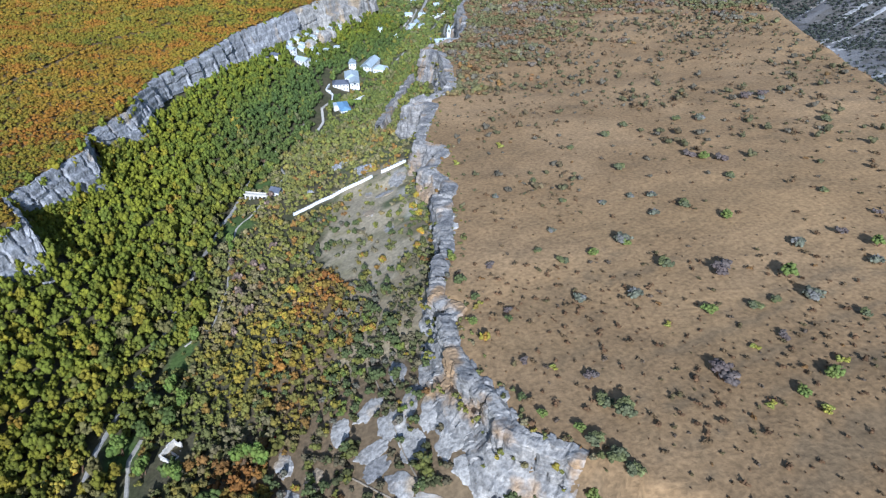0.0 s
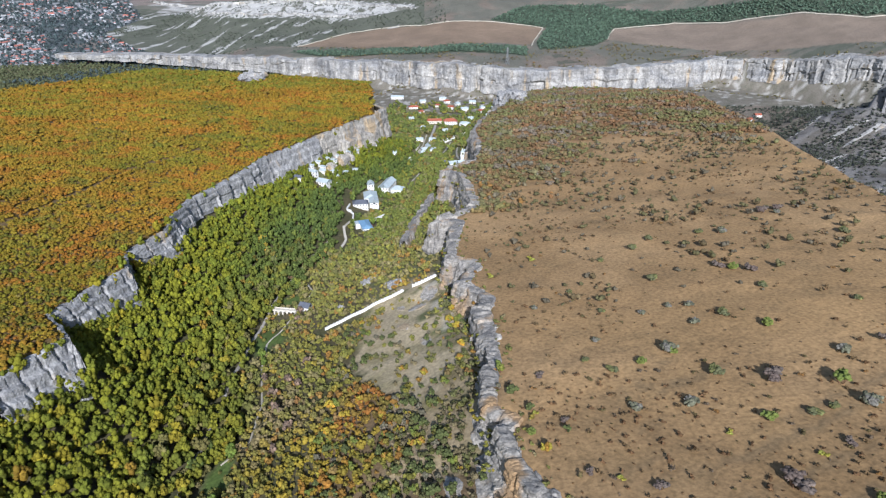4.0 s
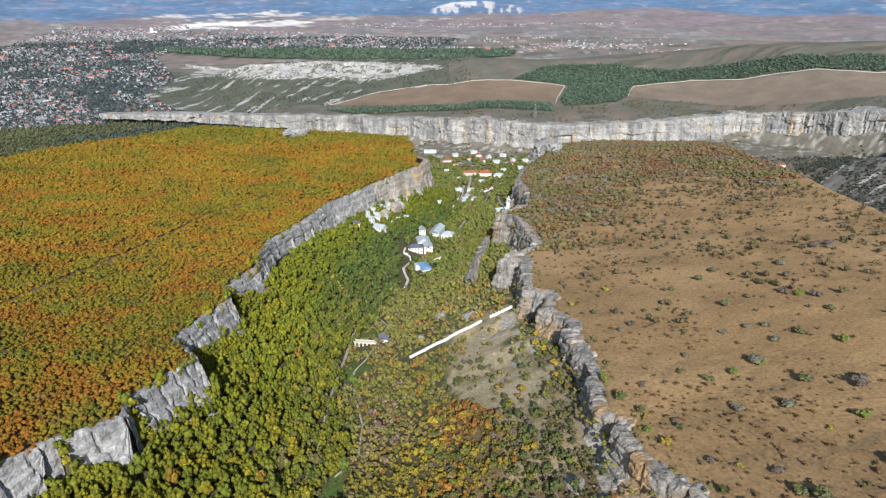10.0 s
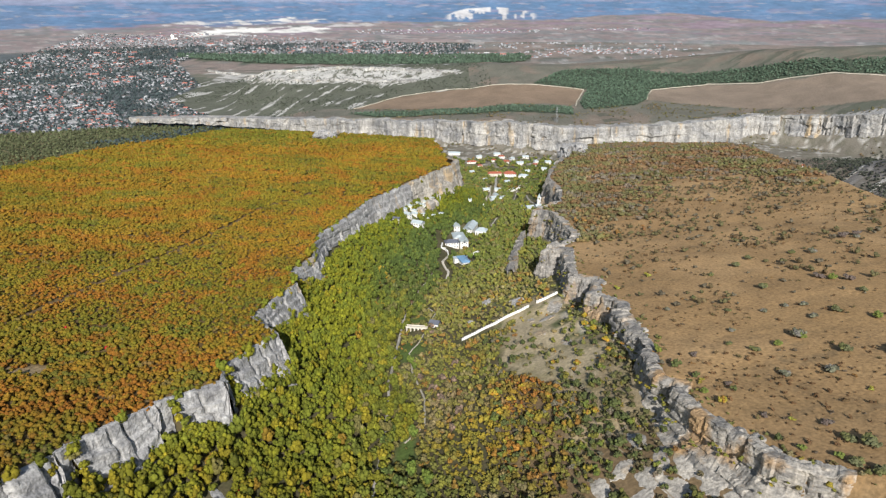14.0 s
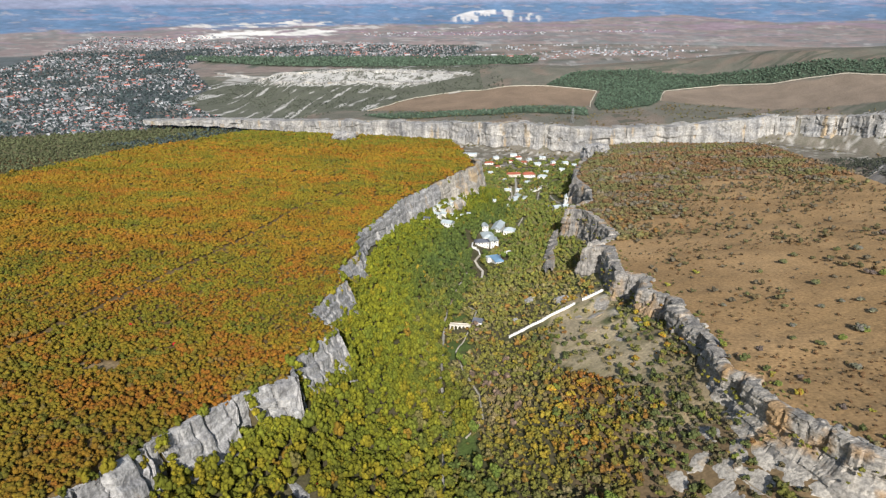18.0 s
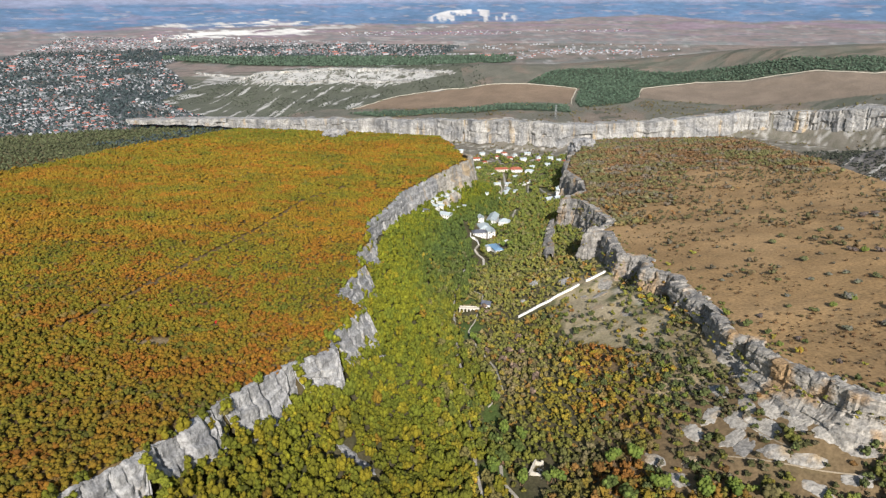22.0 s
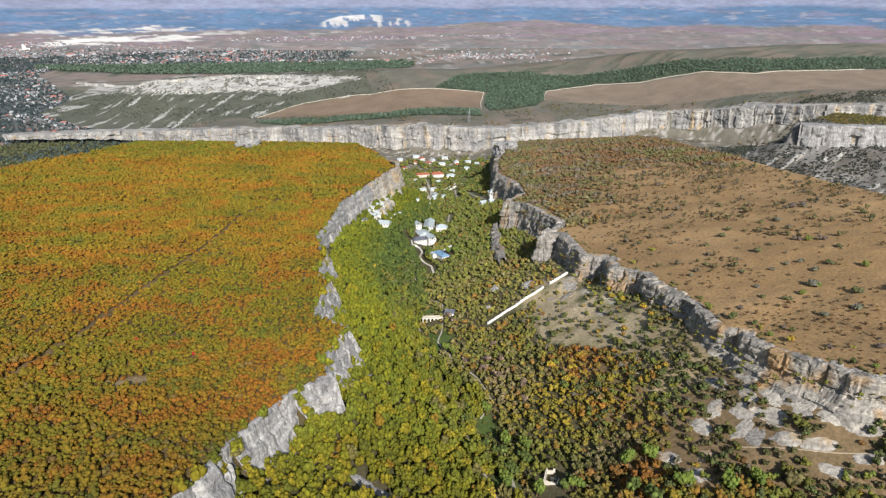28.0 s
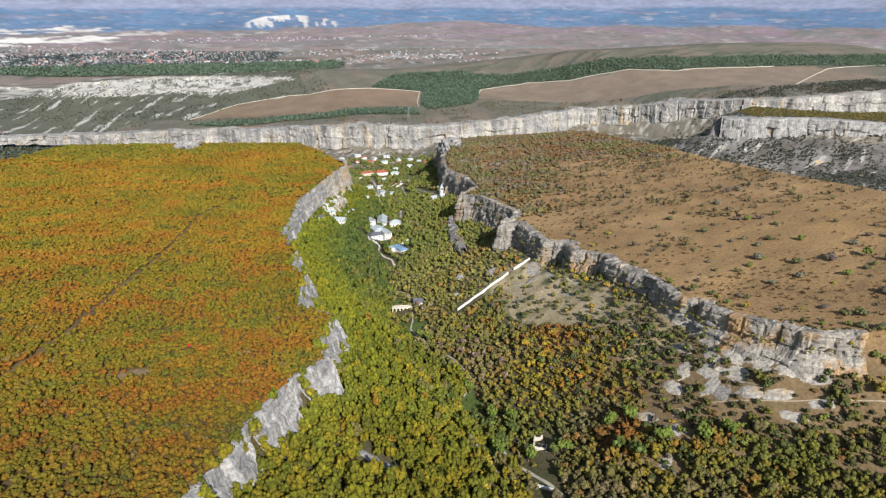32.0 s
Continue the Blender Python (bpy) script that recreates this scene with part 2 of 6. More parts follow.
def height(x, y):
    x, y = np.asarray(x, float), np.asarray(y, float)
    r = np.hypot(x, y)
    z = valley(x, y)
    # the two tablelands
    xl, xr = rim_at(RIM_L, y), rim_at(RIM_R, y)
    mw = smooth(1.5, -1.5, x - xl) * smooth(1075, 985, y - np.maximum(-2 - x, 0) * 1.6) * smooth(-760, -600, x)
    mw = np.where(x < -10, smooth(1.5, -1.5, x - xl) * smooth(0, -70, y - along(((-800, 640), (-640, 760), (-600, 860), (-550, 1120), (-490, 1280), (-470, 1480), (-277, 1465), (-150, 1440), (-40, 1400), (0, 1050)), x)) * smooth(-760, -610, x), mw)
    out_w = np.where((x < -10) & (y > 900) | (x < -560), -158 + 0 * x, z)
    z = np.where(x < xl + 4, out_w + (top_west(x, y) - out_w) * mw, z)
    edge = along(((100, 460), (300, 395), (480, 400), (660, 425), (800, 448), (940, 452), (1036, 460), (1200, 440), (1270, 415), (1400, 330), (1450, 200)), y)
    me = smooth(-1.5, 1.5, x - xr) * smooth(85, 5, x - edge) * smooth(0, -60, y - along(((100, 1130), (184, 1130), (240, 1290), (330, 1430), (600, 1430)), x))
    # the side valley: a chalky slope that falls from the lower cliff, and a terrace above it
    ribs = (cloudy((x * 0.5 - y * 0.86) / 26, (x * 0.86 + y * 0.5) / 90, 55, 3) - 0.5) * 14
    gully = np.maximum(-74 - 0.36 * near_line(x, y, SIDE_RIM) + ribs * smooth(6, 40, near_line(x, y, SIDE_RIM)), -126 + 0.02 * (1200 - y))
    deep = 14 + np.maximum(x - 775, 0) * 1.1
    terrace = smooth(-1, 3, y - along(SIDE_RIM, x)) * smooth(770, 778, x) * smooth(1.3, 0.7, (y - along(SIDE_RIM, x)) / deep)
    gully = gully + (along(SIDE_TOP, x) - 0.5 - gully) * terrace
    low = np.where(x > xr + 20, np.where(y < 1500, gully, z), z)
    low = np.where((y > 1080) & (x < 330), z + (low - z) * smooth(200, 330, x), low)
    z = np.where(x > xr - 4, low + (top_east(x, y) - low) * me, z)
    # beyond the far cliff
    back = y - along(FAR_RIM, x)
    hill = along(FAR_TOP, x) + along(((0, 0), (160, 6), (300, 16), (480, 42), (640, 66), (760, 62), (1100, 10)), np.maximum(back, 0)) * smooth(-1100, -500, x)
    hill = np.where(back > 900, np.minimum(hill, np.maximum(ring(r), -150)), hill)
    town = -166 + (ring(np.maximum(r, 2500)) + 166) * smooth(1900, 2800, r)
    hill = town + (hill - town) * smooth(-640, -330, x + 0.55 * np.clip(back - 100, 0, 800))
    scree = along(FAR_TOP, x) - along(FAR_DROP, x) + 5 + np.maximum(back, -260) * (0.42 + 0.1 * np.sin(x / 37) * np.sin(x / 61 + 1))
    z = np.where((back <= 0) & (back > -260) & (x > -260) & (x < 960), np.maximum(z, scree), z)
    z = np.where(back > 0, hill, z)
    far = smooth(2500, 2900, r)
    return z * (1 - far) + ring(r) * far

# ---- the ground ----
FIELD_A = [(-267, 1844), (-137, 1960), (11, 1955), (339, 1882), (367, 1867), (314, 1707), (24, 1728)]
FIELD_B = [(507, 1745), (546, 1838), (707, 1869), (1016, 1563), (1400, 1490), (1500, 1300), (1100, 1330), (928, 1412), (587, 1682)]
PINES_A = [(233, 1917), (344, 2074), (557, 2071), (594, 2015), (704, 1985), (798, 1925), (870, 1850), (990, 1740), (1128, 1680), (1309, 1650), (1495, 1610), (1760, 1600), (2100, 1500), (1700, 1440), (1400, 1500), (1023, 1575), (710, 1878), (539, 1840), (506, 1746), (464, 1694), (330, 1660), (330, 1721), (375, 1867)]
PINES_B = [(-275, 1785), (-4, 1724), (305, 1676), (291, 1594), (-191, 1705)]
PINES_C = [(-1250, 3170), (-1279, 3270), (-743, 3310), (-201, 3330), (348, 3320), (400, 3240), (323, 3090), (100, 3040), (-400, 3020), (-751, 3033)]
LIME = [(-790, 2570), (-565, 2425), (-366, 2425), (-161, 2305), (20, 2180), (40, 2125), (-156, 2105), (-343, 2190), (-537, 2235), (-690, 2390)]
SCARP_LAND = [(-1120, 2990), (-700, 2990), (-330, 2980), (-180, 2600), (-420, 2440), (-600, 2460), (-900, 2620)]
TOWN = [(-1264, 1722), (-834, 1851), (-560, 1860), (-800, 2100), (-959, 2280), (-923, 2520), (-1192, 3021), (-1150, 3300), (47, 3339), (139, 3629), (-1347, 3871), (-2209, 3504), (-2300, 2300), (-1700, 1800)]
CLEARING = [(20, 400), (48, 470), (80, 478), (82, 420), (92, 400), (92, 360), (70, 330), (55, 350)]


def lay(colour, mask, other):
    return colour + (np.array(other) - colour) * np.clip(mask, 0, 1)[..., None]


def patch_of(x, y, spots):
    """How much a place lies in one of the spots (x, y, reach)."""
    out = np.zeros(np.shape(x))
    for a, b, r in spots:
        out = np.maximum(out, np.exp(-((x - a) ** 2 + (y - b) ** 2) / r ** 2))
    return out


GLADES = ((-42, 465, 9, 20), (-22, 616, 8, 12), (-36, 530, 9, 10), (-31, 466, 5, 14), (-34, 327, 7, 14), (-40, 262, 7, 12))


def ground_colour(x, y, z):
    n1, n2, n3 = cloudy(x / 60, y / 60, 3), cloudy(x / 14, y / 9, 5), cloudy(x / 180, y / 110, 9)
    c = np.zeros(x.shape + (3,)) + (0.17, 0.15, 0.08)
    c = lay(c, smooth(0.45, 0.65, n2), (0.13, 0.14, 0.06))
    xl, xr = rim_at(RIM_L, y), rim_at(RIM_R, y)
    east = (x > xr) & (y < 1450) & (x < 520)
    dry = lay(np.zeros(c.shape) + (0.42, 0.285, 0.142), smooth(0.4, 0.7, n1), (0.36, 0.24, 0.115))
    dry = lay(dry, smooth(0.58, 0.75, n2) * 0.3, (0.25, 0.185, 0.095))
    dry = lay(dry, smooth(0.55, 0.7, n3) * 0.5, (0.42, 0.28, 0.13))
    furrow = cloudy((x + 0.2 * y) / 30, (y - 0.3 * x) / 3.5, 13, 3)
    dry = lay(dry, smooth(0.56, 0.68, furrow) * smooth(0.35, 0.6, n3) * 0.25, (0.25, 0.175, 0.09))
    dry = dry * np.array((0.905, 0.86, 0.82)) * (1 - 0.22 * smooth(330, 220, y))[..., None]
    tread = smooth(0.6, 0.66, cloudy((x + 0.35 * y) / 60, (y - 0.42 * x) / 5, 15, 3)) * smooth(350, 300, y + (n1 - 0.5) * 120) * smooth(130, 170, x)
    dry = lay(dry, tread * 0.5, (0.17, 0.125, 0.07))
    scrub = smooth(700, 830, y + (n1 - 0.5) * 220 - 0.25 * (x - 200))
    dry = lay(dry, scrub * smooth(0.3, 0.6, n2) * 0.9, (0.2, 0.115, 0.055))
    c = np.where(east[..., None], dry, c)
    west = (x < xl) & (y < 1500)
    c = np.where(west[..., None], np.array((0.14, 0.095, 0.04)), c)
    track = near_line(x, y, ((-289, 314), (-273, 364), (-258, 435), (-243, 501), (-227, 571), (-211, 674), (-169, 773)))
    c = np.where((west & (track < 2.6))[..., None], np.array((0.17, 0.115, 0.055)), c)
    c = np.where((west & (np.hypot((x + 231) / 15, (y - 299) / 9) < 1))[..., None], np.array((0.3, 0.22, 0.12)), c)
    c = np.where(((x > xl) & (x < 25) & (y < 800))[..., None], lay(np.zeros(c.shape) + (0.105, 0.09, 0.048), smooth(0.5, 0.7, n2), (0.08, 0.08, 0.035)), c)
    for gx, gy, rx, ry in GLADES:
        lawn = smooth(1.15, 0.8, np.hypot((x - gx) / rx, (y - gy) / ry) + (n2 - 0.5) * 0.8)
        c = lay(c, lawn, (0.1, 0.145, 0.035))
    slope = inside(x + (n2 - 0.5) * 36 + (n1 - 0.5) * 40, y + (n2 - 0.5) * 36 - (n1 - 0.5) * 40, CLEARING) & ~east
    c = np.where(slope[..., None], lay(np.zeros(c.shape) + (0.42, 0.345, 0.22), smooth(0.5, 0.7, n2), (0.32, 0.27, 0.15)), c)
    scree = patch_of(x, y, ((84, 440, 13), (88, 412, 9), (76, 470, 10), (93, 390, 6))) + (n2 - 0.5) * 0.9
    c = lay(c, np.where(east, 0, smooth(0.45, 0.75, scree)) * 0.8, (0.5, 0.45, 0.36))
    low = (x > 20) & (x < xr) & (y < 380)
    c = np.where((low & ~slope)[..., None], lay(np.zeros(c.shape) + (0.2, 0.14, 0.075), smooth(0.5, 0.7, n1), (0.14, 0.108, 0.055)), c)
    upper = (x > 56) & (x < xr) & (y > 275) & (y < 400)
    c = np.where((upper & ~slope)[..., None], lay(np.zeros(c.shape) + (0.33, 0.26, 0.155), smooth(0.5, 0.7, n2), (0.22, 0.185, 0.095)), c)
    # the side gully with its bare beds of chalky rock
    side = (x > along(((100, 500), (300, 440), (480, 440), (660, 465), (800, 488), (1036, 500), (1270, 450)), y)) & (y < 1420) & (z < 20)
    beds = smooth(0.5, 0.6, 0.5 * cloudy((x + y) / 80, (x - 0.8 * y) / 8, 21) + 0.5 * cloudy(x / 60, y / 60, 22))
    c = np.where(side[..., None], lay(lay(np.zeros(c.shape) + (0.155, 0.145, 0.135), smooth(0.45, 0.6, n2), (0.11, 0.1, 0.085)), beds * 0.4, (0.3, 0.29, 0.275)), c)
    c = np.where((side & (z < -105) & (y > 1100))[..., None], lay(np.zeros(c.shape) + (0.2, 0.165, 0.13), smooth(0.5, 0.6, n2), (0.16, 0.145, 0.11)), c)
    c = np.where(((x > 860) & (z > -75) & (y > along(SIDE_RIM, x)) & (y < along(FAR_RIM, x)))[..., None], np.array((0.16, 0.12, 0.045)), c)
    # beyond the far cliff
    back = y - along(FAR_RIM, x)
    far = back > 0
    rubble = (back <= 0) & (back > -210) & (x > -260) & (z < -85 + 0.1 * np.maximum(x - 300, 0))
    c = np.where(rubble[..., None], lay(lay(np.zeros(c.shape) + (0.2, 0.18, 0.145), smooth(0.45, 0.6, n2), (0.155, 0.145, 0.11)), smooth(0.6, 0.68, cloudy(x / 12, y / 7, 27)), (0.42, 0.4, 0.36)), c)
    steppe = lay(np.zeros(c.shape) + (0.15, 0.145, 0.115), smooth(0.45, 0.65, n1), (0.2, 0.165, 0.13))
    c = np.where(far[..., None], steppe, c)
    hedge = smooth(0.6, 0.66, cloudy((x + 0.4 * y) / 120, (y - 0.3 * x) / 16, 45, 3))
    c = np.where((far & (x > 350))[..., None], lay(c, hedge * 0.7, (0.08, 0.09, 0.065)), c)
    for field, tone in ((FIELD_A, (0.225, 0.165, 0.115)), (FIELD_B, (0.235, 0.185, 0.14))):
        m = inside(x, y, field)
        c = np.where(m[..., None], np.array(tone) * (0.9 + 0.2 * n3[..., None]), c)
    for wood in (PINES_A, PINES_B, PINES_C):
        c = np.where(inside(x, y, wood)[..., None], np.array((0.07, 0.09, 0.06)), c)
    hillside = far & (x < 60) & (back > 120) & (x > -1100) & (y < 2700) & (z > -160) & ~inside(x, y, FIELD_A)
    c = np.where(hillside[..., None], lay(np.zeros(c.shape) + (0.115, 0.12, 0.09), smooth(0.58, 0.64, 0.6 * cloudy((x - 0.38 * y) / 17, (y + 0.38 * x) / 150, 31) + 0.4 * cloudy(x / 70, y / 50, 32)), (0.46, 0.45, 0.42)), c)
    m = inside(x + (n2 - 0.5) * 40, y + (n2 - 0.5) * 60, LIME)
    c = np.where(m[..., None], lay(np.zeros(c.shape) + (0.52, 0.505, 0.47), smooth(0.52, 0.6, cloudy(x / 16, y / 34, 33)), (0.2, 0.195, 0.16)), c)
    m = inside(x + (n2 - 0.5) * 60, y + (n2 - 0.5) * 80, SCARP_LAND) & ~inside(x, y, LIME)
    c = np.where(m[..., None], lay(np.zeros(c.shape) + (0.44, 0.425, 0.395), smooth(0.44, 0.52, cloudy(x / 60, y / 26, 36)), (0.17, 0.165, 0.135)), c)
    town = inside(x, y, TOWN)
    # town ground, its first tone shifted to blue-grey to paint in the haze
    c = np.where(town[..., None], lay(np.zeros(c.shape) + (0.1, 0.115, 0.12), smooth(0.55, 0.65, n1), (0.2, 0.18, 0.16)), c)
    r = np.hypot(x, y)
    plain = r > 2950
    belts = lay(np.zeros(c.shape) + (0.24, 0.195, 0.17), smooth(0.45, 0.6, cloudy(x / 420, r / 90, 41)), (0.18, 0.18, 0.165))
    lines = smooth(0.6, 0.66, cloudy((x + 0.3 * y) / 300, (y - 0.2 * x) / 34, 43, 3))
    belts = lay(belts, lines * 0.8, (0.09, 0.105, 0.085))
    belts = lay(belts, smooth(0.64, 0.7, cloudy(x / 90, y / 60, 47)) * 0.7, (0.4, 0.39, 0.37))
    c = np.where((plain & ~town & ~inside(x, y, PINES_C))[..., None], belts, c)
    return c


def steps(*legs):
    out = []
    for a, b, d in legs:
        out += list(np.linspace(a, b, max(2, int(round((b - a) / d)) + 1))[:-1])
    return np.array(out + [legs[-1][1]])


def build_ground():
    gx = steps((-5000, -1500, 110), (-1500, -980, 20), (-980, -470, 7), (-470, 480, 4), (480, 1000, 7), (1000, 1500, 20), (1500, 5000, 110))
    gy = steps((-2500, 100, 130), (100, 1150, 4), (1150, 2560, 7), (2560, 2900, 17), (2900, 5000, 60))
    x, y = np.meshgrid(gx, gy)
    z = height(x, y)
    rough = (cloudy(x / 9, y / 9, 60) - 0.5) * 1.4 + (cloudy(x / 45, y / 45, 61) - 0.5) * 3
    rim = np.minimum(np.abs(x - rim_at(RIM_L, y)), np.abs(x - rim_at(RIM_R, y)))
    z = z + rough * np.clip(rim / 15, 0, 1) * (np.hypot(x, y) < 2400)
    LIE.update(gx=gx, gy=gy, z=z)
    verts = np.stack([x.ravel(), y.ravel(), z.ravel()], 1)
    tint = ground_colour(x, y, z).reshape(-1, 3)
    data = mesh_of("ground", verts, sheet_faces(len(gy), len(gx)), tint, flat=False)
    ob = part("ground", data, GROUND)
    return tagged(ob, "dry grassy tableland cut by a wooded limestone canyon", "ground", kind="structure")


LIE = {}
build_ground()


def ground_at(x, y):
    """The height of the ground sheet at places x, y."""
    x, y = np.asarray(x, float), np.asarray(y, float)
    gx, gy, z = LIE["gx"], LIE["gy"], LIE["z"]
    i = np.clip(np.searchsorted(gx, x) - 1, 0, len(gx) - 2)
    j = np.clip(np.searchsorted(gy, y) - 1, 0, len(gy) - 2)
    u, v = (x - gx[i]) / (gx[i + 1] - gx[i]), (y - gy[j]) / (gy[j + 1] - gy[j])
    return (z[j, i] * (1 - u) + z[j, i + 1] * u) * (1 - v) + (z[j + 1, i] * (1 - u) + z[j + 1, i + 1] * u) * v



# ---- the cliffs ----
def resample(line, step):
    a = np.array(line, float)
    d = np.r_[0, np.cumsum(np.hypot(*np.diff(a, axis=0).T))]
    s = np.linspace(0, d[-1], int(d[-1] / step) + 1)
    return s, np.stack([np.interp(s, d, a[:, 0]), np.interp(s, d, a[:, 1])], 1)


def cliff(name, line, top, drop, side, lean, material, label, step=1.6, rows=16, cap=7.0, lump=5.0, crack=2.2, seed=0, sink=5.0, bury=0.0, taper=0.0, block=12.0, shift=0.0, apron=None, fold=1.0, beds=0.5, bed=2.4, saw=0.0, rise=0.0, ragged=1.0):
    """A rock face along a line: cap on the tableland, worn lip, cracked and bedded face. side: 1 where it faces right of the line's way."""
    s, p = resample(line, step)
    t = np.gradient(p, axis=0)
    w = max(1, int(1.5 / step))
    t = np.stack([np.convolve(np.pad(t[:, k], w, "edge"), np.ones(2 * w + 1) / (2 * w + 1), "valid") for k in (0, 1)], 1)
    t /= np.linalg.norm(t, axis=1, keepdims=True)
    nrm = np.stack([t[:, 1], -t[:, 0]], 1) * side
    zt, h = top(p[:, 0], p[:, 1]), drop(p[:, 0], p[:, 1]) if callable(drop) else np.full(len(s), float(drop))
    run = lean(p[:, 0], p[:, 1]) if callable(lean) else np.full(len(s), float(lean))
    tooth = saw(p[:, 0], p[:, 1]) if callable(saw) else saw
    skirt = apron(p[:, 0], p[:, 1]) if apron else 0 * s
    if taper:
        h = h * (0.1 + 0.9 * np.clip(np.minimum(s / taper, (s[-1] - s) / taper), 0, 1))
    rng = np.random.default_rng(seed + 1)
    cuts = [np.cumsum(np.r_[0, rng.uniform(0.45, 1.5, 400) * block]) for _ in range(2)]
    push = [rng.normal(size=402) * 0.5 for _ in range(2)]
    stand = rng.normal(size=402) * 0.9

    def blocks(k, at):
        i = np.clip(np.searchsorted(cuts[k], at), 1, 399)
        gap = np.minimum(at - cuts[k][i - 1], cuts[k][i] - at)
        part_way = (at - cuts[k][i - 1]) / (cuts[k][i] - cuts[k][i - 1])
        return push[k][i], gap, stand[i], part_way - 0.5

    lip = ((cloudy(s / 9, s * 0 + seed, seed) - 0.45) * 1.6 + blocks(0, s)[2] * 0.8) * ragged + rise
    back = [-cap, -cap * 0.66, -cap * 0.36, -cap * 0.15]
    vs = np.linspace(0, 1, rows)
    px, py, pz = [], [], []
    for b in back:
        jag = (cloudy(s / 5, s * 0 + b, seed + 3) - 0.5) * 5 * (b > -cap)
        o = b + jag
        px.append(p[:, 0] + nrm[:, 0] * o), py.append(p[:, 1] + nrm[:, 1] * o)
        up = 0.5 + (cloudy(s / 3, s * 0 + b * 0.7, seed + 6, 3) - 0.4) * 1.8 * (cap > 6) if b > -cap else -1.2
        pz.append(top(px[-1], py[-1]) + up - (bury if b == -cap else 0) + lip * (1 + b / cap) * 0.6)
    dip = 0.16 * (cloudy(s / 22, s * 0 + 4, seed + 21) - 0.5)
    for v in vs:
        z = zt + lip - v * (h + sink + lip)
        stair = 0.35 * v + 0.2 * smooth(0.22, 0.28, v + dip) + 0.2 * smooth(0.5, 0.58, v - dip) + 0.25 * smooth(0.76, 0.86, v + dip)
        o = run * h * stair
        warp = s + (cloudy(s / 6, z / 8, seed + 13, 2) - 0.5) * 2.0 + 0.06 * z
        lower = smooth(0.44, 0.5, v + dip * 2)
        b0, g0, _, w0 = blocks(0, warp)
        b1, g1, _, w1 = blocks(1, warp)
        calm = 1 - 0.7 * smooth(0.48, 0.54, v) * smooth(0.5, 3, skirt)
        o = o + lump * (b0 * (1 - lower) + b1 * lower) * 0.7 * calm - crack * calm * (np.exp(-((g0 / 0.9) ** 2)) * (1 - lower) + np.exp(-((g1 / 0.9) ** 2)) * lower)
        o = o + facets(s / (block * 0.8), z / block + 0.15 * s / block, seed + 31) * lump * 0.55 * calm * fold + facets(s / (block * 0.3), z / (block * 0.3), seed + 37) * block * 0.05 * fold
        layer = np.floor((z + 1.5 * cloudy(s / 30, s * 0, seed + 9, 2) + 0.05 * s) / bed)
        ledge = cell(layer, np.floor(warp / (block * 0.7)), seed + 10) + cell(layer, layer * 0, seed + 14) - 1
        o = o + ledge * beds * 2 + (cloudy(s / 1.6, z / 1.6, seed + 11, 2) - 0.5) * 0.35 + shift
        o = o + skirt * np.clip(v - 0.5, 0, 1) / 0.27
        o = o + tooth * w0 * calm
        o = o * min(1, 0.6 + v * 8)
        px.append(p[:, 0] + nrm[:, 0] * o), py.append(p[:, 1] + nrm[:, 1] * o), pz.append(z)
    verts = np.stack([np.array(px), np.array(py), np.array(pz)], -1).reshape(-1, 3)
    faces = sheet_faces(rows + 4, len(s))
    if side > 0:
        faces = faces[:, ::-1]
    ob = part(name, mesh_of(name, verts, faces), material)
    return tagged(ob, label, "cliff", kind="structure")


def stretch(rim, a, b):
    return rim[a : b + 1]


WEST_LABEL = "pale grey limestone buttress at the wooded tableland's rim"
# each buttress: the corners of the rim that it spans, and its height at the near end, the middle and the far end
FINS = ((1, 3, 0.5, 0.8, 1.2), (3, 4, 0.6, 1.1, 1.75), (5, 6, 1.0, 1.5, 0.5), (7, 8, 0.5, 0.9, 1.1), (9, 10, 0.7, 1.15, 1.3), (11, 12, 0.35, 0.8, 1.05), (13, 15, 0.3, 0.9, 0.75))


def fin_height(x, y):
    """How much of the rim's drop is bare rock there: 0 between the buttresses."""
    out = np.zeros(np.shape(y))
    for a, b, h0, h1, h2 in FINS:
        y0, y1 = RIM_L[a][1], RIM_L[b][1]
        f = np.interp(y, (y0, (y0 + y1) / 2, y1), (h0, h1, h2))
        out = np.where((y > y0) & (y < y1), f, out)
    return out


for a, b, h0, h1, h2 in FINS:
    y0, y1 = RIM_L[a][1], RIM_L[b][1]
    cliff("cliff_west", stretch(RIM_L, a, b), top_west, lambda x, y: drop_west(y) * np.interp(y, (y0, (y0 + y1) / 2, y1), (h0, h1, h2)), 1, 0.5, ROCK, WEST_LABEL, seed=a * 3 + 1, lump=2.4, crack=1.8, taper=4, step=0.9, rows=30, shift=1.5, block=13, fold=0.42, beds=0.16, bed=2.6, cap=2.2, rise=-1.6)
RETURNS = (4, 6, 8, 10, 12)
for a in RETURNS:
    cliff("cliff_west", (RIM_L[a], RIM_L[a + 1]), top_west, lambda x, y: drop_west(y) * 0.95, 1, 0.2, ROCK, "shaded end of a limestone buttress facing a wooded gap", seed=a * 5 + 201, lump=2.0, crack=1.2, step=0.9, rows=22, shift=0.8, block=9, fold=0.6, beds=0.16, bed=2.6, cap=2.2, rise=-1.2)
cliff("cliff_west_tall", stretch(RIM_L, 14, 19), top_west, lambda x, y: drop_west(y) * along(((528, 0.5), (600, 0.65), (690, 0.8), (760, 1)), y), 1, 0.25, ROCK, "long grey limestone wall above the canyon wood", seed=77, rows=22, lump=3.4, shift=2.5, block=24, fold=0.28, beds=0.08, cap=2.5, saw=4)
